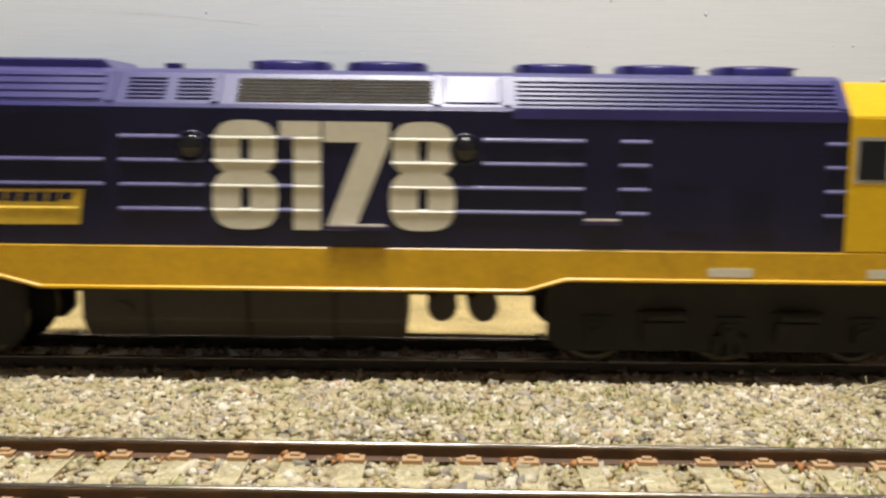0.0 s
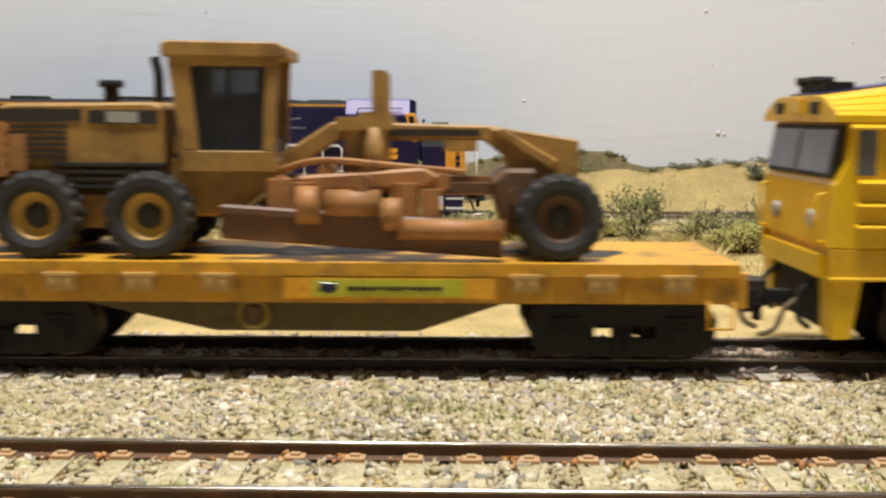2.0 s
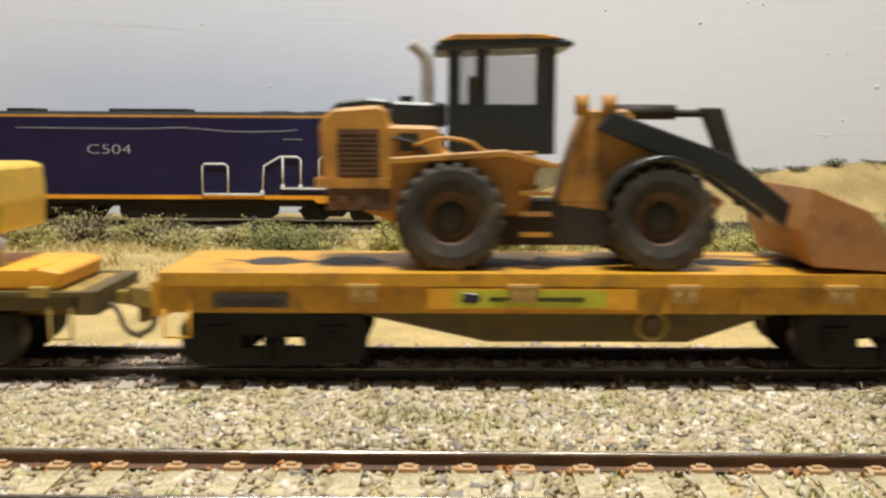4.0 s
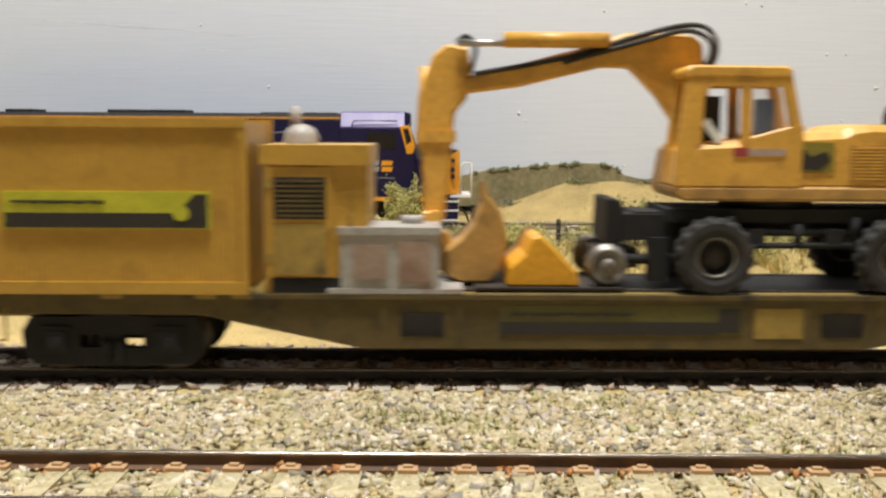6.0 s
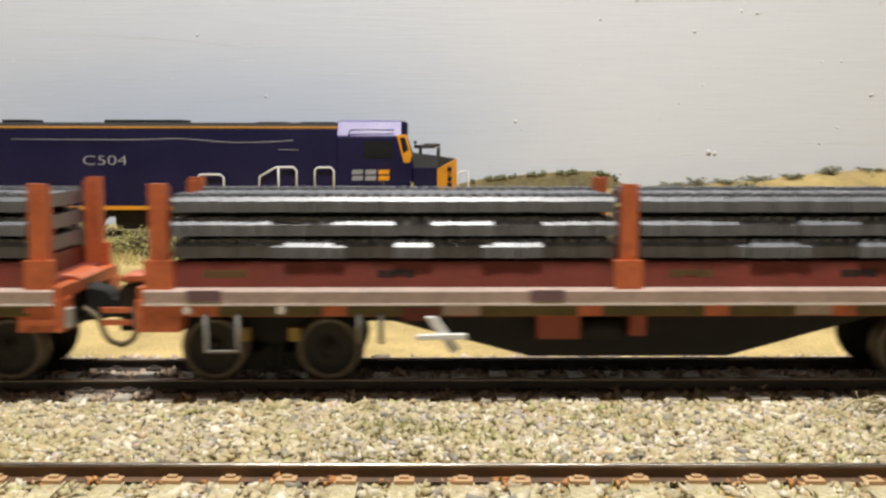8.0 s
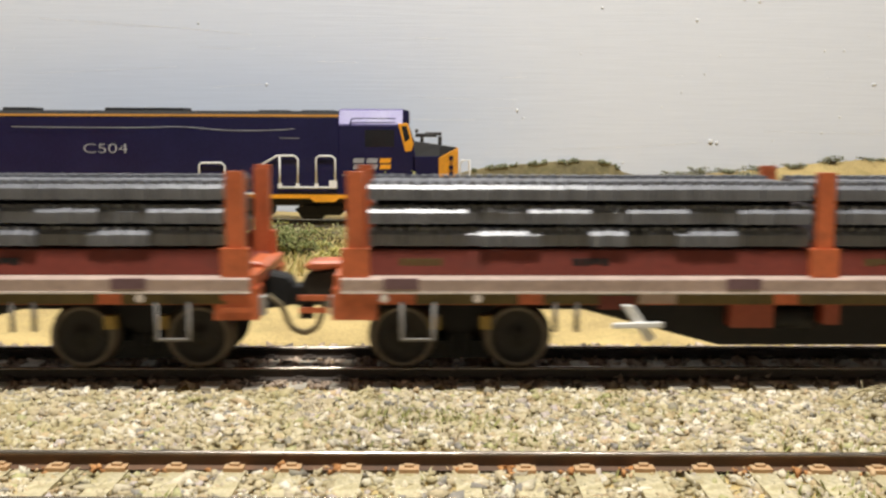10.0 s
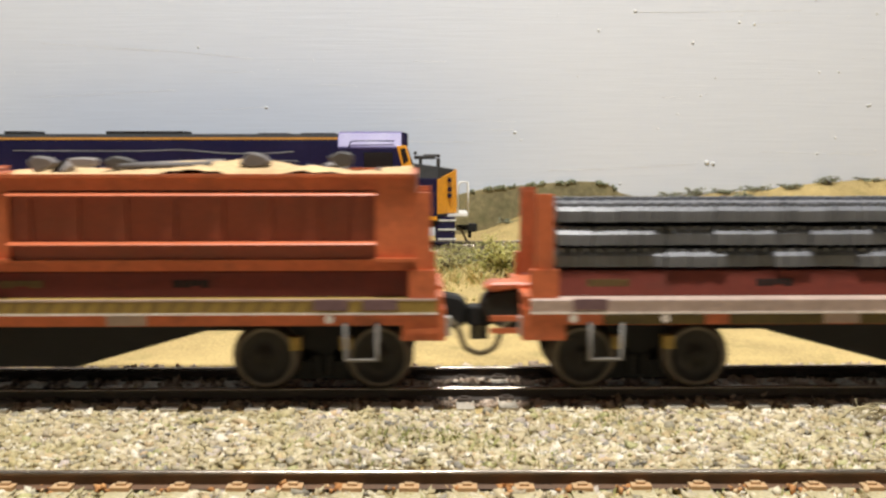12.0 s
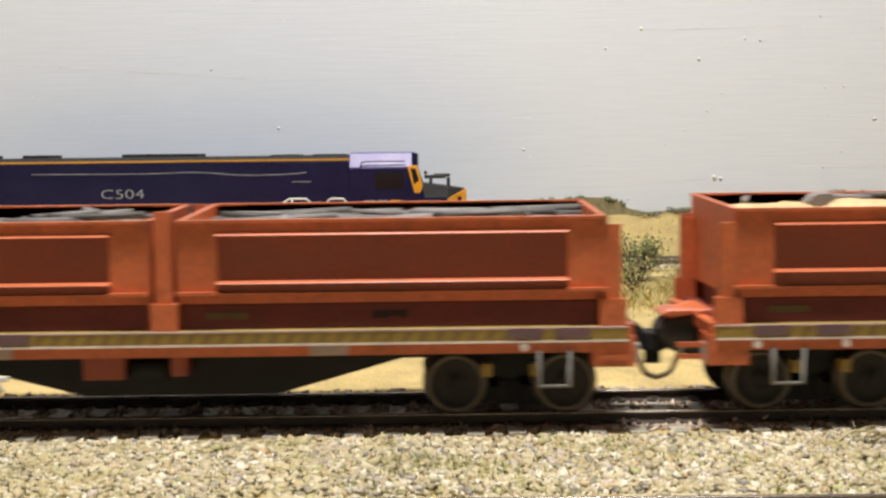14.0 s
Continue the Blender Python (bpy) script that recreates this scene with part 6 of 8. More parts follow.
    # boom, stick and bucket along the middle
    B0 = [(-558.5, 38), (-554, 40), (-556.2, 50.5), (-556.8, 55.2), (-558.6, 56.4), (-563, 56.8), (-570, 56.8), (-576, 54.6), (-588, 51.5), (-598.4, 49), (-598.6, 46.2), (-588, 47.6), (-574, 51.0), (-569, 51.0), (-564, 46)]
    boom = part("boom", prism(B(), B0, -0.5, 4.5, "y", 0.5), DIGGER, t)
    bm = cyl(B(), (-582, -1.4, 55.4), "x", 1.35, 18, 12)
    part("ram", bm, DIGGER, boom)
    bm = cyl(B(), (-594, -1.4, 54.8), "x", 0.6, 10, 10)
    part("ram_rod", bm, STEEL, boom, "bright steel ram rod")
    bm = tube(B(), curve_pts([(-557.4, -0.8, 49.5), (-555.2, -1, 51.5), (-554.6, -1, 55.0), (-556.4, -1, 57.6), (-560.5, -1, 58.0), (-568, -1, 56.2), (-580, -1, 52.6), (-596, -1, 49.6)]), 0.45)
    tube(bm, curve_pts([(-558.6, -0.8, 50), (-556.4, -1.6, 51.4), (-555.6, -1.6, 54.6), (-557.6, -1.6, 56.6), (-561, -1.6, 57.0), (-567, -1.6, 55.4), (-581, -1.6, 51.6)]), 0.45)
    tube(bm, curve_pts([(-599, -1, 55), (-597.4, -1, 56), (-595.8, -1, 54), (-596.6, -1, 49.8)]), 0.4)
    part("hydraulic_hose", bm, SOOT, boom)
    stick = part("stick", prism(B(), [(-600.6, 54.8), (-597, 54.2), (-596.4, 49), (-597.2, 45.5), (-599.2, 43), (-600.9, 24.5), (-604.6, 23.6), (-605.0, 36), (-606.0, 37.8), (-605.6, 46), (-603, 53)], -0.2, 4.0, "y", 0.5), DIGGER, t)
    bm = cyl(B(), (-604.2, 1.5, 44), "z", 1.2, 14, 12)
    box(bm, -605.6, -599, -0.6, 4.4, 38, 40, 0.4)
    cyl(bm, (-602.6, 0, 25), "y", 1.3, 5, 12)
    prism(bm, [(-604.8, 26), (-602.4, 26), (-602.8, 18.4), (-605.4, 17.4)], -0.8, 0.6, "y", 0.3)
    part("bucket_ram", bm, DIGGER, stick)
    prof = [(-600.8, 19.8), (-600.6, 15.8), (-598.2, 14.2), (-593.4, 14.2), (-591.4, 16.4), (-590.5, 20), (-590.4, 23.2), (-591.5, 26.6), (-594.2, 30.0), (-594.7, 27.6), (-596, 24.2), (-598, 21.8)]
    bucket = part("bucket", prism(B(), prof, -5.5, 7.5, "y", 0.45), DIGGER_WORN, t, "scuffed digging bucket")
    for k in range(4):
        y = -4.6 + 3.6 * k
        part("tooth", prism(B(), [(-594.9, 28.6), (-593.2, 28.4), (-594.3, 31.4)], y - 0.7, y + 0.7, "y", 0.1), DIGGER_WORN, bucket)
    part("bucket_ear", prism(B(), [(-603.6, 23.4), (-600.4, 22.6), (-597.6, 16.4), (-600.6, 14.8), (-603.8, 17.4)], -0.6, 3.8, "y", 0.4), DIGGER_WORN, bucket)
    part("dozer_blade", prism(B(), [(-590.6, 14.1), (-590.2, 17.4), (-587.6, 19.6), (-586.4, 22.4), (-585.0, 22.8), (-582.4, 20.4), (-578.8, 16.4), (-578.2, 14.1)], -9, 9, "y", 0.4), SKID, t)
    part("skid_plate", box(B(), -596, -571, -10, 10, 13.65, 14.1, 0.1), SOOT, t)
    return rides(t)


def compressor():
    t = thing("trailer_compressor", -486, 0, 17.0, "yellow towed compressor with black tyre", "compressor")
    body = part("body", prism(B(), [(-499, 22.6), (-494, 22.4), (-492.6, 25.8), (-490.8, 27.0), (-481, 27.0), (-479.4, 25.8), (-478, 22.4), (-473, 22.6), (-472.6, 27.4), (-473, 33.3), (-475, 34), (-497.6, 34), (-499.2, 33.3)], -10, 10, "y", 0.35), COMPRESSOR, t)
    part("waist_band", box(B(), -499.3, -472.6, -10.2, 10.2, 27.2, 27.9, 0.2), COMPRESSOR, body)
    part("wheel_arch", prism(B(), [(-493.4, 22.2), (-491.6, 26.2), (-490.4, 27.4), (-481.4, 27.4), (-480.2, 26.2), (-478.4, 22.2), (-479.4, 22.2), (-481.2, 26.0), (-490.6, 26.0), (-492.4, 22.2)], -10.9, -9.6, "y", 0.15), COMPRESSOR, body)
    for s in (-1, 1):
        tyre_wheel(t, "wheel", -486, s * 8.6, 21.2, 4.2, 3.2, BLACK, 12)
    bm = box(B(), -509, -499, -1.2, 1.2, 23, 24.4, 0.3)
    box(bm, -501.5, -499.6, -7, -4, 22, 31, 0.3)
    part("drawbar", bm, DIRTY_YELLOW, t)
    bm = B()
    for x in (-501, -474.5):
        cyl(bm, (x, -9.4, 20.6), "y", 1.8, 2.2, 14)
        box(bm, x - 1, x + 1, -9, -7.4, 17, 24, 0.3)
    part("jockey_wheel", bm, SILVER, t)
    return rides(t)


def skid():
    t = thing("loading_skid", -486, 0, 13.4, "orange-yellow loading skid under the compressor", "skid")
    part("skid_deck", prism(B(), [(-509.4, 15.6), (-505, 13.5), (-463.4, 13.5), (-462.8, 16.4), (-466, 17.0), (-500, 17.0), (-507, 17.2)], -11, 11, "y", 0.4), SKID, t)
    bm = B()
    for k in range(5):
        box(bm, -500 + 8 * k, -499 + 8 * k, -11.3, 11.3, 13.6, 17.1, 0.15)
    part("skid_rib", bm, SKID, t)
    return rides(t)


container_wagon()
container()
power_unit()
tool_box()
excavator()
compressor()
skid()


# ---- orange ballast-and-sleeper wagons ----
def orange_wagon(xc, kind, m=1):
    t = thing("open_wagon", xc, 0, 0, "orange bogie wagon loaded with grey concrete sleepers" if kind == "sleepers" else "orange bogie wagon with two open spoil boxes", "wagon", "orange bogie wagons")
    org()
    H, S = 79.0, 16.0
    red = kind != "sleepers"
    bm = box(B(), -H + 2, H - 2, -S + 2.2, S - 2.2, 13.5, 17.2, 0.2)
    part("deck", bm, DARK_RED, t)
    bm = B()
    for s in (-1, 1):
        y0, y1 = sorted((s * (S - 0.2), s * (S - 1.6)))
        box(bm, -H + 3, H - 3, y0, y1, 11.9, 14.0, 0.15)
    part("side_sill", bm, ORANGE, t)
    if not red:
        for k in range(7):
            x = -66 + 20.6 * k
            part("sill_panel", box(B(), x, x + 16.5, -S - 0.06, -S + 0.6, 12.0, 13.8, 0.05), OLIVE, t)
        for x in (-30, 27):
            part("white_patch", box(B(), x, x + 6, -S - 0.1, -S + 0.6, 12.1, 13.8, 0.05), STRIPE, t)
    bm = B()
    for s in (-1, 1):
        y0, y1 = sorted((s * (S + 0.3), s * (S - 1.6)))
        prism(bm, [(y0, 14.0), (y1, 14.0), (y1, 16.1), (y0, 16.5)] if s > 0 else [(y1, 14.0), (y0, 14.0), (y0, 16.1), (y1, 16.5)], -H + 1.0, H - 1.0, "x", 0.12)
    part("side_stripe", bm, HAZARD if red else STRIPE, t, "ochre chevron side stripe" if red else "pale pinkish side stripe")
    bm = B()
    box(bm, -H + 1.0, H - 1.0, -S - 0.45, -S + 0.2, 13.75, 14.1, 0.08)
    if red:
        part("stripe_top_edge", box(B(), -H + 1.0, H - 1.0, -S - 0.36, -S + 0.3, 16.0, 16.3, 0.06), STRIPE, t, "pale top edge of the stripe")
    for x in (-71.0, -56.0, 60.5):
        part("sill_lamp", cyl(B(), (x, -S - 0.2, 13.0), "y", 0.7, 0.5, 12), EDGE_WHITE, t, "small white reflector")
    part("stripe_edge", bm, EDGE_WHITE, t, "worn white stripe edge")
    if red:
        for x in (-32.0, 24.5):
            part("white_patch", box(B(), x, x + 6.4, -S - 0.1, -S + 0.6, 12.0, 13.7, 0.05), STRIPE, t, "pale pinkish sill patch")
        me = bpy.data.meshes.new("chevron")
        b2 = prism(B(), [(-0.5, 14.3), (0.5, 14.3), (1.3, 16.0), (0.3, 16.0)], -S - 0.36, -S - 0.2, "y", 0)
        b2.to_mesh(me)
        b2.free()
        me.materials.append(CHEVRON)
        for k in range(48):
            piece("chevron", me, t, -66 + 2.8 * k)
    for x in (-71.5, -61, -28, 58, 66) if red else (-71, -16, 56):
        part("side_plate", box(B(), x, x + 5.5, -S - 0.5, -S, 14.5, 16.2, 0.1), PLATE, t, "dark violet plate on the stripe")
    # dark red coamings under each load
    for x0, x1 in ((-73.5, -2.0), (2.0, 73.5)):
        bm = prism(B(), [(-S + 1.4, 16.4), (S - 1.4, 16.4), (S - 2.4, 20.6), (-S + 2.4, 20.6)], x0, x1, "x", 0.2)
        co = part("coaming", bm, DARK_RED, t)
        bar_text(co, "lettering", x0 + 5, x0 + 12, 18, 19.2, -S + 1.9, OLIVE, 6)
        bar_text(co, "lettering", x0 + 33, x0 + 39, 18, 19.2, -S + 1.9, BLACK, 4)
    # stanchions
    for x in (-75.6, 0.0, 75.6):
        for s in (-1, 1):
            w = 1.4
            z1 = 33.2 if not red else (33.5 if x else 36.4)
            bm = box(B(), x - w, x + w, s * (S - 1.6) - 0.7, s * (S - 1.6) + 0.7, 16.4, z1, 0.2)
            box(bm, x - 2.3, x + 2.3, s * (S - 1.3) - 0.9, s * (S - 1.3) + 0.9, 16.3, 20.9, 0.25)
            if x:
                box(bm, x - w, x + w, s * (S - 3.4) - 0.5, s * (S - 3.4) + 0.5, 16.4, z1 - 0.6, 0.2)
            part("stanchion", bm, ORANGE, t)
    for s in (-1, 1):
        x0, x1 = sorted((s * (H - 6.8), s * (H + 0.3)))
        pocket = part("coupler_pocket", box(B(), min(s * (H - 9), s * (H - 1)), max(s * (H - 9), s * (H - 1)), -9, 9, 8.6, 14.8, 0.4), BLACK, t)
        bm = box(B(), x0, x1, -S, -S + 5.5, 9.4, 14.6, 0.5)
        box(bm, x0, x1, S - 5.5, S, 9.4, 14.6, 0.5)
        box(bm, min(s * (H - 5), s * H), max(s * (H - 5), s * H), -S + 0.4, S - 0.4, 14.6, 16.6, 0.4)
        for z in (10.6, 12.6):
            box(bm, s * H - 5.6, s * H - 1, -S - 0.25, -S + 0.2, z, z + 0.9, 0.15)
        prism(bm, [(s * (H - 3.5), 16.5), (s * (H + 0.4), 16.5), (s * (H - 0.6), 17.4), (s * (H - 3), 17.6)], -6, 6, "y", 0.2)
        part("headstock", bm, ORANGE, t)
        coupler(t, s * H, s, 11.2)
        if s > 0:
            part("draft_gear", prism(B(), [(H - 1, 8.8), (H + 4, 9.4), (H + 4.5, 13.4), (H + 3.2, 14.6), (H - 1, 15.4)], -2.4, 2.4, "y", 0.5), BLACK, t)
        else:
            gear = part("draft_gear", prism(B(), [(-H + 1, 9.0), (-H - 3.6, 9.6), (-H - 6.4, 12.0), (-H - 6.6, 14.4), (-H - 4.6, 16.0), (-H + 1, 16.8)], -5.0, 0.5, "y", 0.7), SOOT, t, "bulky dark draft gear")
            part("gear_cap", prism(B(), [(-H + 1, 16.6), (-H - 4.4, 15.8), (-H - 6.2, 16.5), (-H - 4.8, 17.5), (-H + 1, 17.6)], -5.6, 1.0, "y", 0.35), ORANGE, gear, "orange cap")
        part("buffer_pad", box(B(), s * (H + 0.2) - 0.6, s * (H + 0.2) + 1.0, -S + 1, -S + 3.5, 10, 13, 0.4), SILVER, t)
        bm = tube(B(), [(s * 63, -S + 0.1, 12.4), (s * 63, -S + 0.1, 6.2), (s * 68.2, -S + 0.1, 6.2), (s * 68.2, -S + 0.1, 12.4)], 0.42)
        part("step", bm, STEP_GREY, t, "grey wire step")
    # belly and running gear
    bm = B()
    for s in (-1, 1):
        y0, y1 = sorted((s * 10.5, s * 9.3))
        prism(bm, [(-70, 12.4), (-70, 11.2), (-42, 11.2), (-15.5, 4.2), (18, 4.2), (43, 11.2), (70, 11.2), (70, 12.4)], y0, y1, "y", 0.2)
    box(bm, -76, 76, -3.5, 3.5, 9, 13.6, 0.2)
    box(bm, -12, 16, -9.5, 9.5, 6.4, 12.5, 0.3)
    part("underframe", bm, BLACK, t)
    a, b = sorted((-14.5 * m, -7.5 * m))
    bm = box(B(), a, b, -S + 2, -S + 6, 7.8, 12.2, 0.4)
    a, b = sorted((0.6 * m, 3.2 * m))
    box(bm, a, b, -S + 1.5, -S + 5, 8.4, 12.4, 0.3)
    part("valve_box", bm, BOX_PANEL, t)
    part("air_reservoir", cyl(B(), (-4 * m, -S + 5, 9), "x", 1.8, 7, 14), BLACK, t)
    bm = prism(B(), [(-33.0 * m, 12.0), (-31.0 * m, 12.0), (-27.2 * m, 6.6), (-28.6 * m, 5.8)], -S - 0.4, -S + 0.4, "y", 0.15)
    prism(bm, [(-34.5 * m, 8.2), (-34.2 * m, 9.1), (-26.2 * m, 9.3), (-26.2 * m, 8.3)], -S - 0.9, -S - 0.3, "y", 0.15)
    part("handbrake_lever", bm, WHITE, t, "white handbrake lever")
    a, b = sorted((-36.5 * m, -30.5 * m))
    part("red_bracket", box(B(), a, b, -S - 0.1, -S + 1.2, 11.2, 13.4, 0.2), DARK_RED, t)
    for x in (-43.5 * m, -40 * m):
        part("hanger", tube(B(), [(x, -S + 0.2, 12.4), (x, -S + 0.2, 7.5)], 0.45), STEP_GREY, t)
    for s in (-1, 1):
        bg = bogie(t, s * 58.6, 19.2, 5.4, 13.5, 11.0, BLACK, WHEEL, 7.0)
        bm = B()
        for dx in (-4.2, 4.2):
            box(bm, s * 58.6 + dx - 0.9, s * 58.6 + dx + 0.9, -12.5, -10.5, 7.2, 9.4, 0.25)
        part("brake_block", bm, DIRTY_YELLOW, bg)
    return t


CONCRETE_MESH = bpy.data.meshes.new("concrete_sleeper")
org()
bm_c = prism(B(), [(-14, 0), (14, 0), (14, 1.75), (13.4, 2.4), (-13.4, 2.4), (-14, 1.75)], -0.93, 0.93, "x", 0)
for yy in (-12.4, -8.6, 8.6, 12.4):
    box(bm_c, -0.6, 0.6, yy - 0.9, yy + 0.9, 2.35, 2.95, 0)
bm_c.to_mesh(CONCRETE_MESH)
bm_c.free()
CONCRETE_MESH.materials.append(CONCRETE)


def sleeper_stack(xc, seed):
    """Three layers of small concrete sleepers laid across the wagon; some in the lower layers stand out."""
    t = thing("sleeper_stack", xc, 0, 20.6, "stack of grey concrete railway sleepers on spacers", "sleeper stack", "concrete sleeper stacks")
    org()
    r = random.Random(seed)
    n = 36
    proud = {0: ((9, 14), (18, 21), (25, 30)), 1: ((0, 8), (13, 18), (21, 26), (30, 36)), 2: ((0, 36),)}
    for layer, z in enumerate((0.6, 4.2, 8.0)):
        for k in range(n):
            out = any(a <= k < b for a, b in proud[layer])
            y = (-0.5 if out else 0.15) * (0.4 if layer == 2 else 1) + r.uniform(-0.08, 0.08)
            piece("concrete_sleeper", CONCRETE_MESH, t, -34.8 + 69.6 * k / (n - 1), y, z + r.uniform(-0.04, 0.04), r.uniform(-0.3, 0.3))
    for layer, z in enumerate((0.0, 2.95, 6.55)):
        for y in (-7.0, 7.0):
            part("spacer", box(B(), -34.6, 34.6, y - 0.8, y + 0.8, z, z + (0.65, 1.3, 1.5)[layer], 0.1), SOOT, t)
    return t


def spoil_box(xc, ribbed, load, seed, drop=0.0):
    t = thing("spoil_box", xc, 0, 20.6, "orange open steel box filled with " + ("sandy spoil and rubble" if load == "sand" else "scrap sleepers and debris"), "open box", "orange spoil boxes")
    org()
    z1, S, h = 16.4 - drop, 15.6, 36.2
    zside = {-1: z1 - (0.2 if ribbed else 0.8), 1: z1 + (0.2 if ribbed else 0.7)}
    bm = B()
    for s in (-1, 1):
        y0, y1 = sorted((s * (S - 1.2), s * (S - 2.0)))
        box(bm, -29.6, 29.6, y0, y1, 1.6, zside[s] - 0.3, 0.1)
    part("side_panel", bm, BOX_PANEL, t, "dark rust-orange side panel")
    bm = B()
    for s in (-1, 1):
        x0, x1 = sorted((s * h, s * (h - 1.0)))
        prism(bm, [(-S + 0.9, 0.2), (S - 0.9, 0.2), (S - 0.9, zside[1] - 0.05), (-S + 0.9, zside[-1] - 0.05)], x0, x1, "x", 0.15)
    box(bm, -h + 0.5, h - 0.5, -S + 2.1, S - 2.1, 0, 2.0, 0)
    body = part("body", bm, ORANGE, t)
    for s in (-1, 1):
        for xa, xe in ((-h, -29.4), (29.4, h)):
            y0, y1 = sorted((s * (S - 0.7), s * (S - 2.0)))
            part("corner_panel", box(B(), xa, xe, y0, y1, 1.6, zside[s] - 0.5, 0.15), ORANGE, body)
    for s in (-1, 1):
        yi = s * (S - 2.0)
        rim = box(B(), -h, h, min(s * S, yi), max(s * S, yi), zside[s] - 0.55, zside[s], 0.2)
        box(rim, -h, h, min(s * (S - 0.75), yi), max(s * (S - 0.75), yi), zside[s] - 2.6, zside[s] - 0.4, 0.2)
        part("rim", rim, ORANGE, body)
        for z in (12.6 - 0.8 * drop, 4.7 - drop):
            part("ledge", prism(B(), [(yi, z), (s * (S + 0.1), z), (s * (S + 0.22), z + 0.12), (s * (S + 0.05), z + 0.32), (s * (S - 0.7), z + 0.6), (yi, z + 0.6)], -29.6, 29.6, "x", 0), ORANGE, body)
        for xa, xe in ((-h, -29.2), (29.2, h)):
            part("ledge", box(B(), xa, xe, min(s * (S + 0.3), yi), max(s * (S + 0.3), yi), 1.7, 2.3, 0.18), ORANGE, body)
        part("ledge", box(B(), -29.6, 29.6, min(s * (S - 0.5), yi), max(s * (S - 0.5), yi), 1.5, 2.0, 0.12), ORANGE, body)
        if ribbed:
            for k in range(8):
                x = -27 + 54 * k / 7
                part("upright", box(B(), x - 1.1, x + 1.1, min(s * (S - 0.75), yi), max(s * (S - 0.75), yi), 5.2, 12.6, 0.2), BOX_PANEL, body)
    r = np.random.default_rng(seed)
    nx, ny = 46, 18
    vs, top = [], ((15.4 if ribbed else 14.4) if load == "sand" else 11.8)
    for j in range(ny):
        for i in range(nx):
            x, y = -h + 1 + (2 * h - 2) * i / (nx - 1), -S + 1.8 + (2 * S - 3.6) * j / (ny - 1)
            z = top + 1.8 * noise.noise(Vector((x * 0.07 + seed, y * 0.1, 2))) + ((2.4 if ribbed else 1.0) * math.exp(-((x - 4) / 18) ** 2) * math.cos(y / 11) if load == "sand" else 0) + 0.5 * noise.noise(Vector((x * 0.4, y * 0.4, seed)))
            vs.append((x * MM, y * MM, z * MM))
    me = bpy.data.meshes.new("spoil")
    me.from_pydata(vs, [], [(j * nx + i, j * nx + i + 1, (j + 1) * nx + i + 1, (j + 1) * nx + i) for j in range(ny - 1) for i in range(nx - 1)])
    me.shade_smooth()
    me.materials.append(SAND)
    new("spoil", me).parent = t
    n = 6 if load == "sand" else 70
    pts = np.column_stack([r.uniform(-h + 4, h - 4, n), r.uniform(-S + 3, S - 3, n), np.full(n, top + 1.0)])
    st = stones("rubble", pts, 1.0, r, SCRAP)
    st.parent = t
    tagged(st, kind="stuff")
    bm = B()
    rr = random.Random(seed)
    for _ in range(2 if load == "sand" else 42):
        x, y, a, L = rr.uniform(-h + 9, h - 9), rr.uniform(-S + 6, S - 6), rr.uniform(-0.5, 0.5), rr.uniform(4, 9)
        dx, dy = L * math.cos(a), L * 0.35 * math.sin(a)
        z = top + rr.uniform(0.8, 1.9) + (0 if load == "sand" else 0.8)
        tube(bm, [(x - dx, y - dy, z), (x + dx, y + dy, z + rr.uniform(-0.7, 0.9))], rr.uniform(0.4, 0.8), 4)
    if load == "sand":
        for _ in range(5):
            x, y, z = rr.uniform(-28, 28), rr.uniform(-9, 6), top + rr.uniform(1.6, 2.6)
            prism(bm, [(x + rr.uniform(1.6, 3.4) * math.cos(a), z + rr.uniform(0.8, 1.7) * math.sin(a)) for a in [k * math.pi / 3.5 for k in range(7)]], y - 1.4, y + 1.4, "y", 0.3)
    tagged(part("debris", bm, SCRAP, t, "dark scrap pieces"), kind="stuff")
    return t


for i, xc in enumerate((-771.9, -942.2, -1112.6)):
    rides(orange_wagon(xc, "sleepers", -1 if i == 2 else 1))
    for k, dx in enumerate((-37.8, 37.8)):
        rides(sleeper_stack(xc + dx, 10 * i + k))
for i, (xc, ribbed) in enumerate(((-1283.7, True), (-1454.5, False))):
    rides(orange_wagon(xc, "boxes"))
    for k, dx in enumerate((-38.5, 38.5)):
        rides(spoil_box(xc + dx, ribbed and k == 1, "sand" if ribbed else "scrap", 40 + 10 * i + k, 0.3 if ribbed else 1.2))


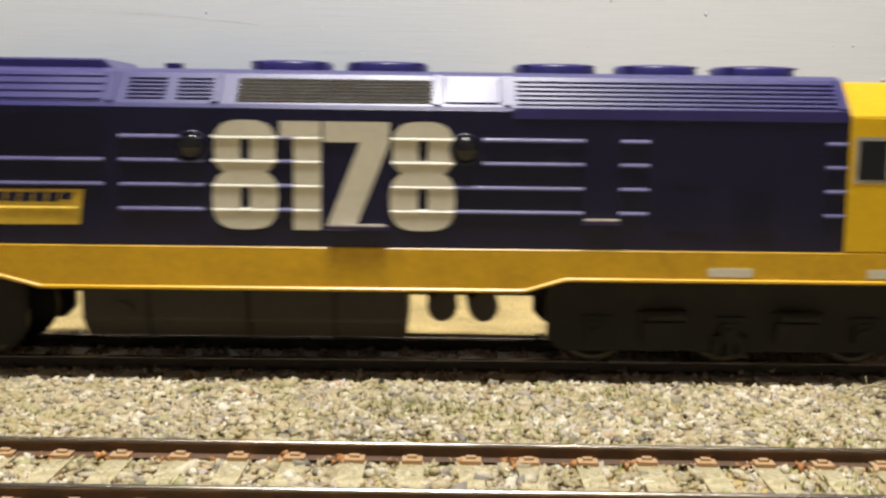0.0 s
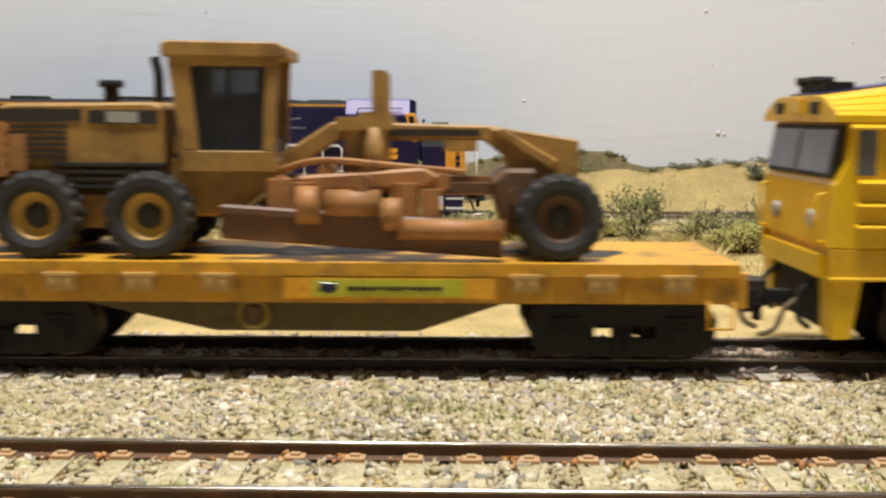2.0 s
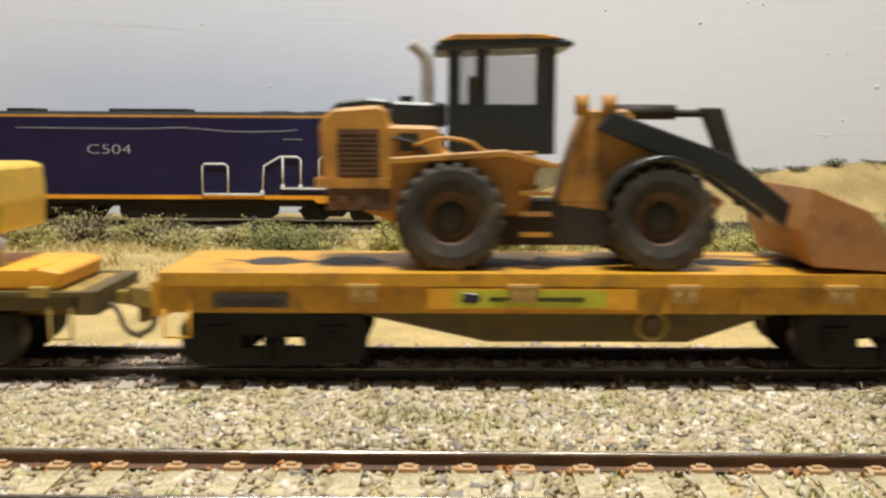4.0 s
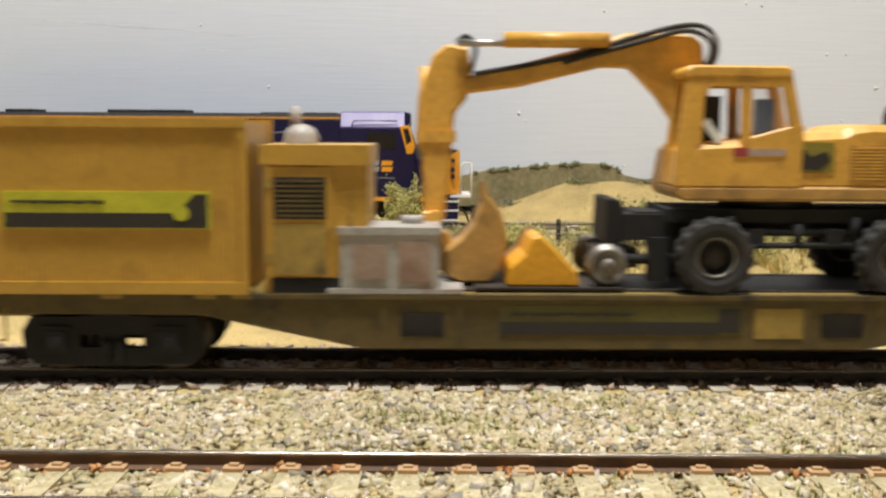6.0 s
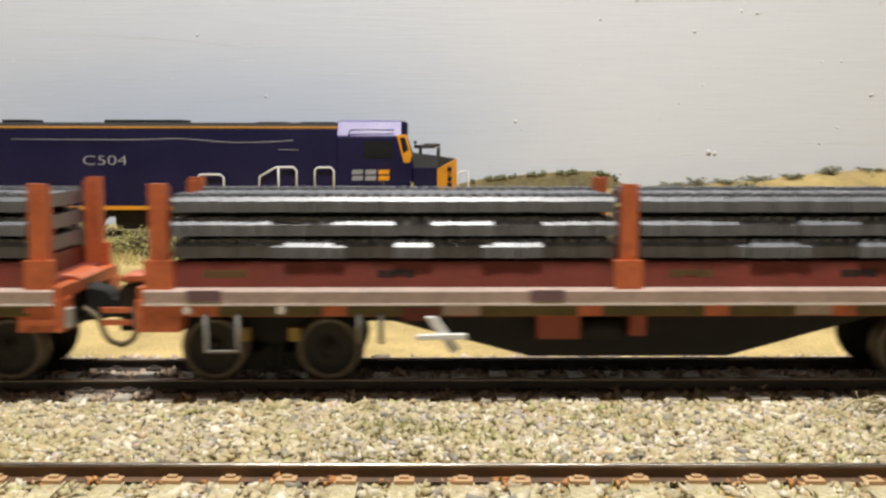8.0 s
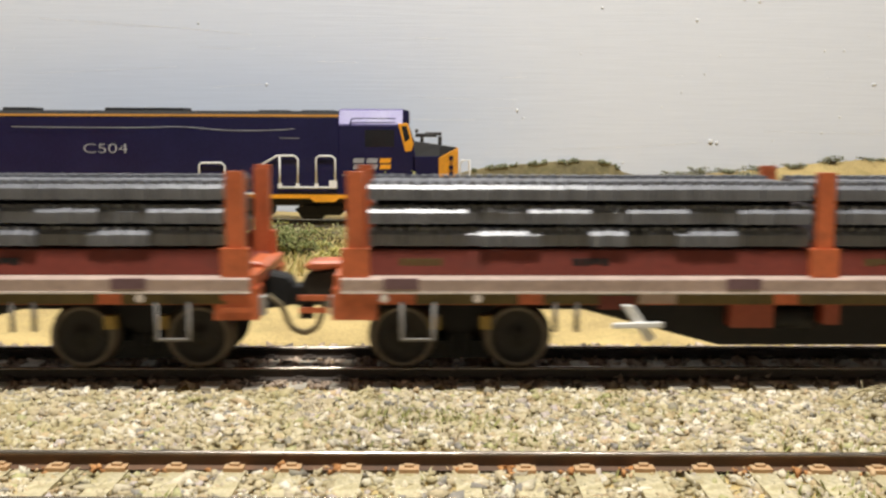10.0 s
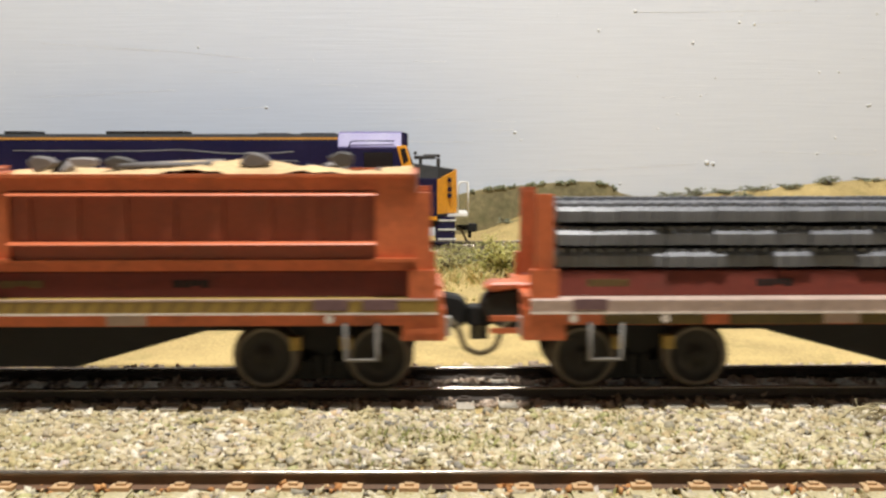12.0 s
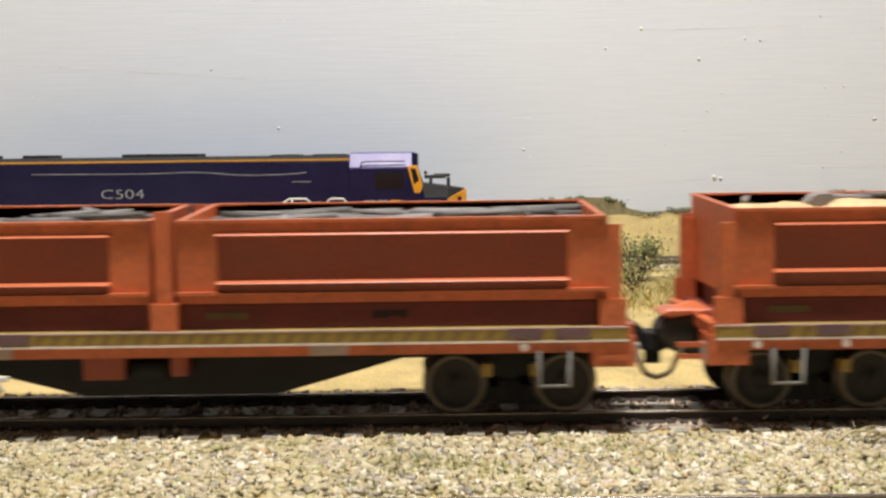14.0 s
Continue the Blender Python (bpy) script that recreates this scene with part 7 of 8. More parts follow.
# ---- the parked locomotive by the wall ----
def parked_locomotive():
    CY, S = 262.5, 17.5
    t = thing("parked_locomotive", -90, CY, 0, "deep navy diesel with orange nose parked on back track", "locomotive")
    yf = CY - S
    x0, xc0, xc1, xn = -214.0, -36.1, -8.0, 5.0
    bm = prism(B(), [(CY - S, 12.2), (CY - S, 43.6), (CY - S + 1.5, 45.0), (CY - 10, 46.0), (CY + 10, 46.0), (CY + S - 1.5, 45.0), (CY + S, 43.6), (CY + S, 12.2)], x0, xc0, "x", 0.2)
    hood = part("hood", bm, PARKED_NAVY, t)
    part("roof_line", box(B(), x0 + 1, xc0, yf - 0.15, yf + 2, 44.0, 44.9, 0.15), ROOF_LINE, hood, "thin orange roof line")
    part("roof_cap", prism(B(), [(CY - S + 0.6, 44.8), (CY - 12, 46.4), (CY + 12, 46.4), (CY + S - 0.6, 44.8)], x0, xc0, "x", 0.1), BLACK, hood)
    # cab with a sloping windscreen, tapered nose
    cab = part("cab", prism(B(), [(xc0, 12.2), (xc1 + 3, 12.2), (xc1 + 3, 29.5), (xc1 - 1.2, 41.0), (xc0, 41.0)], yf, CY + S, "y", 0.2), PARKED_NAVY, t)
    bm = prism(B(), [(CY - S - 0.1, 40.3), (CY - S + 0.2, 41.2), (CY - 13.8, 46.9), (CY - 9, 47.4), (CY + 9, 47.4), (CY + 13.8, 46.9), (CY + S - 0.2, 41.2), (CY + S + 0.1, 40.3)], xc0, xc1 - 2.0, "x", 0.2)
    part("cab_roof", bm, LILAC, t, "pale lilac-grey cab roof")
    part("roof_brow", prism(B(), [(xc1 - 2.0, 40.8), (xc1 + 0.4, 41.0), (xc1 + 0.4, 46.6), (xc1 - 2.0, 47.2)], CY - 13, CY + 13, "y", 0.2), PARKED_NAVY, t)
    bm = prism(B(), [(-12.0, 41.4), (-8.0, 41.6), (-5.6, 33.0), (-6.6, 30.2), (-9.0, 30.0)], yf - 0.25, yf + 3, "y", 0.2)
    wf = part("windscreen_frame", bm, PARKED_ORANGE, t, "yellow-orange windscreen surround")
    part("pane", prism(B(), [(-10.6, 40.3), (-8.5, 40.4), (-7.1, 35.4), (-9.2, 33.8)], yf - 0.4, yf + 1, "y", 0.1), GLASS_DARK, wf)
    part("windscreen", prism(B(), [(xc1 - 0.6, 40.6), (xc1 + 0.3, 40.6), (xc1 + 4.0, 30), (xc1 + 3.0, 30)], CY - 13, CY + 13, "y", 0.1), GLASS_DARK, t)
    part("side_window", box(B(), -25.4, -13.5, yf - 0.12, yf + 1, 32.0, 38.8, 0.3), GLASS_DARK, cab)
    part("cab_handrail", tube(B(), curve_pts([(-31.5, yf - 0.4, 40.4), (-31, yf - 0.4, 42.4), (-29, yf - 0.4, 43.4), (-13, yf - 0.2, 43.4)], 4), 0.25), PARKED_NAVY, cab)
    # nose: outline seen from above tapers to a narrow front
    plan = [(xc1 + 2, CY - S), (xn, CY - S), (12.2, CY - 9.0), (12.2, CY + 9.0), (xn, CY + S), (xc1 + 2, CY + S)]
    nose = part("nose", prism(B(), plan, 12.2, 28.2, "z", 0.2), PARKED_NAVY, t)
    tmp = bmesh.new()
    lo = [tmp.verts.new(v3(x, y, 27.9)) for x, y in plan]
    hi = [tmp.verts.new(v3(x, CY + (y - CY) * 0.82, 34.0 - 0.14 * (x + 6))) for x, y in plan]
    tmp.faces.new(lo)
    tmp.faces.new(hi)
    for i in range(6):
        tmp.faces.new((lo[i], lo[(i + 1) % 6], hi[(i + 1) % 6], hi[i]))
    bmesh.ops.recalc_face_normals(tmp, faces=tmp.faces)
    part("nose_top", merge(B(), tmp, 0.15), BLACK, t, "matt black nose top")
    # orange corner and front panels
    for s in (-1, 1):
        tmp = bmesh.new()
        a, b = (xn - 0.4, CY + s * (S + 0.05)), (12.5, CY + s * 8.8)
        q = [tmp.verts.new(v3(*p, z)) for p, z in ((a, 13.5), (b, 13.5), (b, 31.5), (a, 27.6))]
        q2 = [tmp.verts.new(v.co + Vector((0.35 * MM, s * 0.35 * MM, 0))) for v in q]
        for f in ((q[0], q[1], q[2], q[3]), (q2[0], q2[1], q2[2], q2[3])):
            tmp.faces.new(f)
        for i in range(4):
            tmp.faces.new((q[i], q[(i + 1) % 4], q2[(i + 1) % 4], q2[i]))
        bmesh.ops.recalc_face_normals(tmp, faces=tmp.faces)
        part("nose_panel", merge(B(), tmp), PARKED_ORANGE, t, "orange nose corner panel")
    part("nose_front", box(B(), 12.1, 12.6, CY - 8.8, CY + 8.8, 13.5, 31.2, 0.15), PARKED_ORANGE, t)
    bm = B()
    for z in (20.0, 22.6, 26.5):
        box(bm, 9.0, 10.6, CY - 14.2, CY - 11.4, z, z + 1.7, 0.1)
    part("nose_number_bar", bm, NAVY, t)
    # sill, frame, lettering
    part("sill", box(B(), x0, 4.5, yf - 0.3, CY + S + 0.3, 10.9, 12.5, 0.2), PARKED_ORANGE, t, "orange frame edge")
    part("underframe", box(B(), x0, 6, CY - 13, CY + 13, 7.6, 11, 0.3), BLACK, t)
    bm = B()
    prism(bm, [(-48, 10.9), (-46, 9.4), (-38, 9.4), (-36, 10.9)], yf - 0.3, yf + 2, "y", 0.1)
    part("sill_drop", bm, PARKED_ORANGE, t)
    # raised stripe lines along the hood
    bm = tube(B(), curve_pts([(-168, yf - 0.05, 39.6), (-120, yf - 0.05, 39.4), (-100, yf - 0.05, 39.8), (-80, yf - 0.05, 38.4), (-62, yf - 0.05, 38.6), (-54, yf - 0.05, 39.2)]), 0.16)
    tube(bm, [(-60, yf - 0.05, 35.4), (-52, yf - 0.05, 35.3)], 0.14)
    tube(bm, [(-35, yf - 0.05, 20.4), (-14, yf - 0.05, 20.2)], 0.16)
    part("coach_line", bm, GREY_LETTER, t, "fine grey coach lines")
    bm = box(B(), -200, -112, yf - 0.1, yf + 0.5, 40.4, 42.8, 0.1)
    for k in range(12):
        box(bm, -199 + 7 * k, -194 + 7 * k, yf - 0.2, yf + 0.4, 37.6, 39.0, 0.1)
    part("hood_door", bm, PARKED_NAVY, hood)
    cu = bpy.data.curves.new("number_text", "FONT")
    cu.body, cu.size, cu.extrude, cu.offset = "C504", 5.5 * MM, 0.08 * MM, -0.06 * MM
    tx = bpy.data.objects.new("number_text", cu)
    scene.collection.objects.link(tx)
    dep = bpy.context.evaluated_depsgraph_get()
    me = bpy.data.meshes.new_from_object(tx.evaluated_get(dep))
    bpy.data.objects.remove(tx)
    w = max(v.co.x for v in me.vertices)
    me.transform(Matrix.Rotation(radians(90), 4, "X") @ Matrix.Diagonal((18.2 * MM / w, 1, 1, 1)))
    me.materials.clear()
    me.materials.append(GREY_LETTER)
    ob = new("running_number", me)
    ob.parent = hood
    ob.location = v3(-139.8, yf - 0.1, 29.2)
    for x, paint in ((-30.4, GREY_LETTER), (-25.0, GREY_LETTER), (-19.6, PARKED_ORANGE)):
        bm = B()
        for z in (22.9, 25.4):
            prism(bm, [(x, z), (x + 4.4, z), (x + 4.9, z + 1.9), (x + 0.5, z + 1.9)], yf - 0.15, yf + 0.2, "y", 0)
        part("company_mark", bm, paint, cab, "plain slanted company mark")
    # white handrails
    for pts in ([(-92.6, 12.8), (-92.6, 24.4), (-91.6, 25.3), (-83.6, 25.3), (-82.3, 24.2), (-82.3, 12.8)],
                [(-68.4, 12.8), (-67.6, 24.5), (-61, 28.3), (-54, 28.3), (-52.6, 27), (-52.8, 15.6)], [(-60, 15.6), (-60, 28.2)],
                [(-45.2, 15.6), (-45.2, 27.2), (-44, 28.2), (-38.8, 28.2), (-37.5, 27), (-37.5, 15.8)], [(-60.6, 15.4), (-37, 15.4)], [(-92.6, 12.9), (-68, 12.9)]):
        part("handrail", tube(B(), [(x, yf - 1.2, z) for x, z in pts], 0.42), WHITE, t, "white handrail")
    bm = B()
    for x in (-68.4, -60, -52.8, -45.2):
        box(bm, x - 0.8, x + 0.8, yf - 1.6, yf, 13.0 if x < -65 else 15.2, 14.6 if x < -65 else 17.0, 0.2)
    box(bm, -40, -36.8, yf - 1.6, yf, 15.2, 18.2, 0.2)
    part("handrail_foot", bm, WHITE, t)
    for pts in ([(13.2, 13.4), (13.4, 25.0), (14.4, 26.4), (17.4, 26.4), (17.6, 13)], [(4.4, 24), (4.4, 10)]):
        part("handrail", tube(B(), [(x, CY - 12, z) for x, z in pts], 0.45), WHITE, t)
    part("end_platform", box(B(), 5.5, 17.5, CY - 13, CY + 13, 12.2, 13.2, 0.2), WHITE, t)
    bm = B()
    for s in (-1, 1):
        box(bm, 4.0, 12.0, CY + s * 13 - 2.5, CY + s * 13 + 2.5, 0.9, 12.2, 0.3)
    st = part("step_box", bm, PARKED_NAVY, t)
    bm = B()
    for z in (2.6, 6.6, 10.4):
        box(bm, 5, 12.4, CY - 16, CY - 10, z, z + 0.6, 0.1)
    part("step_tread", bm, WHITE, st, "white step edge")
    OX[1] = 0.0
    coupler(t, 13.0, 1, 6.6)
    OX[1] = CY
    # horns on the nose, roof boxes
    bm = cyl(B(), (-0.5, CY - 4, 36.6), "x", 0.8, 9, 10)
    cyl(bm, (2.5, CY - 2, 37.2), "x", 0.7, 7, 10)
    box(bm, -3, -1.6, CY - 5, CY - 1, 33, 37, 0.2)
    box(bm, 4.5, 6.0, CY - 4, CY - 1, 32.5, 36.2, 0.2)
    cyl(bm, (-4.5, CY - 4, 38.4), "y", 0.8, 1, 8)
    part("horn", bm, SOOT, t)
    for xa, xe in ((-175, -164), (-133, -117), (-116, -101), (-205, -190), (-70, -58), (-52, -38.5)):
        part("roof_box", box(B(), xa, xe, CY - 8, CY + 8, 46.0, 47.6 if xa < -80 else 46.8, 0.2), BLACK, t)
    # trucks and tank
    for xc in (-28, -165):
        bm = B()
        for s in (-1, 1):
            y0, y1 = sorted((CY + s * 13, CY + s * 11))
            prism(bm, [(xc - 27, 6), (xc - 24, 3.5), (xc - 8, 3.5), (xc - 6, 5.5), (xc + 6, 5.5), (xc + 8, 3.5), (xc + 24, 3.5), (xc + 27, 6), (xc + 22, 8.6), (xc - 22, 8.6)], y0, y1, "y", 0.3)
            for k in (-1, 0, 1):
                cyl(bm, (xc + 20 * k, CY + s * 13.2, 5.6), "y", 2.2, 1.4, 14)
        tr = part("truck_frame", bm, BLACK, t)
        for k in (-1, 0, 1):
            b3 = B()
            for s in (-1, 1):
                cyl(b3, (xc + 20 * k, CY + s * 8.6, 5.7), "y", 5.7, 2.4, 24)
            part("wheel", b3, WHEEL, tr)
    part("fuel_tank", prism(B(), [(CY - 14, 10), (CY - 14, 5), (CY - 11, 2.5), (CY + 11, 2.5), (CY + 14, 5), (CY + 14, 10)], -128, -66, "x", 0.4), BLACK, t)
    return t


parked_locomotive()


# ---- fence, grass and bushes ----
def fence():
    t = thing("wire_fence", 0, 186, -2, "old wire fence on dark wooden posts", "fence")
    r = random.Random(4)
    xs = [-170, -116, -62, -8, 46, 100.5, 155, 209, 262]
    tops = []
    for x in xs:
        a, h = r.uniform(-0.5, 0.5), r.uniform(8.5, 9.6)
        bm = prism(B(), [(x - 0.85, 185.2), (x + 0.8, 185.1), (x + 0.9, 186.8), (x - 0.7, 186.9)], -3.5, h, "z", 0.2)
        part("post", bm, POST, t)
        tops.append((x, h))
    for k, z in enumerate((8.0, 5.8, 3.6, 1.4)):
        pts = []
        for (xa, _), (xb, _) in zip(tops, tops[1:]):
            for u in (0, 0.25, 0.5, 0.75):
                pts.append((xa + (xb - xa) * u, 185.0, z - 1.1 * u * (1 - u) * 2 + r.uniform(-0.12, 0.12)))
        part("wire", tube(B(), pts, 0.11, 4), WIRE, t)
    return t


fence()

# straw: thin blades, denser in tufts
grng = np.random.default_rng(11)


def blades(name, xy, hmin, hmax, material, label, width=0.16):
    n = len(xy)
    zb = np.array([ground_height(x, y) for x, y in xy]) - 0.3
    h = grng.uniform(hmin, hmax, n)
    a, lean = grng.uniform(0, 2 * np.pi, n), grng.uniform(0.3, 1.5, n)
    dx, dy = np.cos(a) * lean * h * 0.6, np.sin(a) * lean * h * 0.6
    px, py = -np.sin(a) * width, np.cos(a) * width
    V = np.zeros((n, 4, 3))
    V[:, 0] = np.column_stack([xy[:, 0] - px, xy[:, 1] - py, zb])
    V[:, 1] = np.column_stack([xy[:, 0] + px, xy[:, 1] + py, zb])
    V[:, 2] = np.column_stack([xy[:, 0] + dx * 0.4 + px * 0.7, xy[:, 1] + dy * 0.4 + py * 0.7, zb + h * 0.62])
    V[:, 3] = np.column_stack([xy[:, 0] + dx, xy[:, 1] + dy, zb + h])
    ob = soup(name, V, np.array([[0, 1, 2], [0, 2, 3]]), material)
    return tagged(ob, label, "grass", kind="stuff")


def field(n, x0, x1, y0, y1, rough=0.045, cut=-0.05):
    xy = np.column_stack([grng.uniform(x0, x1, n), grng.uniform(y0, y1, n)])
    k = np.array([noise.noise(Vector((x * rough, y * rough, 9))) > cut for x, y in xy])
    return xy[k]


blades("dry_grass", field(40000, -220, 250, 62, 236, 0.045, -0.15), 0.5, 1.7, STRAW, "short dry straw-coloured static grass over the field")
blades("dry_grass", field(20000, -220, 250, 125, 225, 0.05, 0.1), 1.5, 4.6, STRAW, "taller tufts of yellow dry grass along the fence", 0.14)
blades("hill_grass", field(2600, 20, 260, 286, 324, 0.05, 0.0), 0.6, 1.6, STRAW, "sparse dry grass on the hills")
blades("straw_tuft", field(9000, -60, 150, 108, 160, 0.06, 0.12), 2.0, 5.5, STRAW, "tall yellow straw tufts in the field behind the track", 0.15)
TUFT_GREEN = stones_material("green_tuft", [(0, (0.36, 0.36, 0.13)), (0.5, (0.48, 0.46, 0.20)), (0.8, (0.30, 0.32, 0.11))])
tuft_xy = np.concatenate([np.column_stack([grng.normal(cx, s, k), grng.normal(cy, s * 0.8, k)]) for cx, cy, s, k in
                          ((-4, -31, 4.0, 260), (6, -33, 3.6, 160), (28, -24, 3.0, 150), (-12, -40, 5, 90), (16, -44, 5, 90), (52, -46, 6, 110), (90, -50, 5, 90), (64, -36, 1.5, 40), (38, -31, 2.5, 40), (48, -66, 4, 60), (-30, -66, 3, 30), (75, -60, 5, 50))])
blades("green_tufts", tuft_xy, 1.2, 2.2, TUFT_GREEN, "small green weeds growing through the ballast", 0.2)


def bush(x, y, w, h, seed, leaves, twigs, leaf_mat, label, leaf=0.8, gap=0.2):
    z0 = ground_height(x, y) - 0.4
    t = thing("bush", x, y, z0, label, "bush", "trackside bushes")
    org(x, y, z0)
    r = random.Random(seed)
    bm = B()
    tips = []
    for _ in range(twigs):
        a, e = r.uniform(0, 2 * math.pi), r.uniform(0.25, 1.0)
        L = r.uniform(0.55, 1.0)
        tip = (x + w * 0.5 * L * math.cos(a) * (1.15 - e * 0.6), y + w * 0.4 * L * math.sin(a) * (1.15 - e * 0.6), z0 + h * L * e)
        mid = (x + (tip[0] - x) * 0.45 + r.uniform(-1, 1) * w * 0.05, y + (tip[1] - y) * 0.45, z0 + (tip[2] - z0) * 0.6)
        tube(bm, [(x + r.uniform(-1, 1) * w * 0.06, y + r.uniform(-0.5, 0.5), z0), mid, tip], 0.17, 4)
        for _k in range(2):
            s = tuple(m + r.uniform(-1, 1) * w * 0.13 for m in mid[:2]) + (mid[2] + r.uniform(0.05, 0.3) * h,)
            tube(bm, [mid, s], 0.1, 3)
            tips.append(s)
        tips.extend([tip, tip, mid])
    part("branch", bm, TWIG, t)
    g = np.random.default_rng(seed)
    c = np.array([tips[i] for i in g.integers(0, len(tips), leaves)])
    c = c + g.normal(0, 1, (leaves, 3)) * np.array([w, w * 0.8, h]) * 0.055
    c[:, 2] = np.maximum(c[:, 2], z0 + 0.4)
    V = ICO_V[None] * (1 + 0.35 * g.standard_normal((leaves, 12, 1))) * g.uniform(0.35, 1.0, (leaves, 1, 3)) * leaf
    V = V + c[:, None, :] - np.array([x, y, z0])
    lv = soup("leaves", V, ICO_F, leaf_mat)
    lv.parent = t
    return t


LEAF_PALE = stones_material("pale_olive_leaves", [(0, (0.45, 0.42, 0.17)), (0.35, (0.56, 0.52, 0.24)), (0.65, (0.33, 0.33, 0.12)), (0.88, (0.62, 0.56, 0.30))])
LEAF_GOLD = stones_material("yellow_green_leaves", [(0, (0.50, 0.46, 0.14)), (0.35, (0.62, 0.57, 0.22)), (0.65, (0.38, 0.37, 0.10)), (0.88, (0.66, 0.60, 0.30))])
LEAF_HAZE = stones_material("hazy_grey_leaves", [(0, (0.24, 0.26, 0.17)), (0.4, (0.32, 0.33, 0.22)), (0.75, (0.17, 0.20, 0.13))])
LEAF_GREEN = stones_material("olive_green_leaves", [(0, (0.22, 0.25, 0.09)), (0.35, (0.31, 0.33, 0.13)), (0.7, (0.14, 0.17, 0.06)), (0.9, (0.42, 0.42, 0.20))])
bush(-9, 192, 19, 24, 1, 4200, 46, LEAF_GOLD, "pale yellow-green shrub beside the parked locomotive", 0.45)
bush(-10, 140, 22, 14, 41, 3200, 40, LEAF_GOLD, "yellow-green shrub in straw grass beside the track", 0.42)
bush(-26, 120, 18, 9, 42, 1500, 30, LEAF_GOLD, "low yellow-green shrub in straw grass", 0.4)
for k, (xs_, ys_, w_, h_) in enumerate(((14, 200, 26, 9), (36, 196, 24, 8), (62, 184, 26, 9), (104, 192, 28, 10), (110, 172, 24, 8), (134, 180, 26, 9), (160, 184, 30, 9), (192, 190, 30, 10), (-60, 200, 26, 9), (-86, 176, 28, 9), (-108, 196, 28, 10), (-136, 176, 28, 11), (-172, 196, 30, 12))):
    bush(xs_, ys_, w_, h_, 50 + k, 1100, 34, LEAF_GOLD if k % 3 else LEAF_PALE, "low yellowish scrub along the fence", 0.38)
bush(-46, 150, 32, 13, 2, 2200, 40, LEAF_GREEN, "dense low olive-green shrub in dry grass", 0.48)
bush(28, 150, 30, 15, 61, 2800, 44, LEAF_GOLD, "leafy yellow-green shrub in straw grass behind the track", 0.42)
bush(97, 142, 28, 12, 62, 1900, 36, LEAF_GOLD, "low yellow-green shrub in straw grass behind the track", 0.4)
bush(66, 152, 20, 17, 63, 260, 18, LEAF_PALE, "thin half-bare twiggy shrub behind the track", 0.4)
bush(-152, 190, 36, 18, 3, 1300, 40, LEAF_PALE, "pale sage shrub near the fence", 0.5)
bush(-122, 186, 36, 15, 4, 600, 64, LEAF_PALE, "twiggy half-bare shrub at the fence", 0.45)
bush(-96, 188, 34, 13, 5, 350, 60, LEAF_PALE, "low twiggy shrub at the fence", 0.45)
bush(24, 190, 20, 9, 6, 700, 24, LEAF_GREEN, "small green shrub beside the track", 0.42)
bush(52, 196, 16, 9, 7, 420, 22, LEAF_PALE, "small pale shrub by a fence post", 0.42)
bush(74, 194, 30, 19, 8, 1500, 38, LEAF_GREEN, "tangled green shrub by a fence post", 0.42)
bush(92, 178, 28, 15, 9, 900, 40, LEAF_PALE, "tangled pale shrub by a fence post", 0.4)
bush(122, 196, 30, 16, 10, 1300, 34, LEAF_GREEN, "twiggy green shrub below the hill", 0.42)
bush(146, 190, 34, 15, 11, 1100, 36, LEAF_PALE, "wide twiggy shrub below the hill", 0.42)
bush(136, 206, 22, 19, 12, 120, 14, LEAF_PALE, "tall bare thin-stemmed shrub in dry grass", 0.4)
bush(176, 196, 34, 14, 17, 900, 32, LEAF_PALE, "wide twiggy shrub below the hill", 0.42)
bush(-70, 182, 26, 9, 13, 500, 30, LEAF_PALE, "low bare twiggy scrub", 0.42)
bush(-36, 186, 24, 9, 18, 420, 28, LEAF_PALE, "low bare twiggy scrub", 0.42)
bush(8, 168, 22, 8, 14, 400, 24, LEAF_PALE, "low dry scrub in the straw grass", 0.42)
crest_g = np.random.default_rng(44)
cx = crest_g.uniform(22, 96, 520)
cx = cx[np.sin(cx * 0.9) + np.sin(cx * 0.37 + 1) + crest_g.normal(0, 0.5, 520) > 0.3]
cz = np.interp(cx, [p[0] for p in crest[:9]], [p[1] for p in crest[:9]]) + crest_g.uniform(-0.8, 0.7, len(cx))
V = ICO_V[None] * (1 + 0.4 * crest_g.standard_normal((len(cx), 12, 1))) * crest_g.uniform(0.3, 0.75, (len(cx), 1, 3))
tagged(soup("hill_scrub", V + np.column_stack([cx, np.full(len(cx), WALL_Y - 1.6), cz])[:, None, :], ICO_F, LEAF_HAZE), "dark scrub along the crest of the far hill", "scrub", kind="stuff")
bush(74, 321, 22, 4, 15, 120, 10, LEAF_GREEN, "dark tuft on top of the mound", 0.5)
for k, xh in enumerate((40, 104, 118, 130, 146, 160, 176, 196, 214)):
    bush(xh, 319, 16 + 3 * (k % 3), 2.6 + 0.7 * (k % 4), 20 + k, 170, 12, LEAF_HAZE, "low grey-green scrub along the hilltop", 0.42)
bush(152, 306, 16, 9, 31, 500, 20, LEAF_HAZE, "olive shrub on the hillside", 0.5)
bush(-196, 178, 30, 15, 32, 800, 30, LEAF_PALE, "pale scrub at the fence", 0.45)

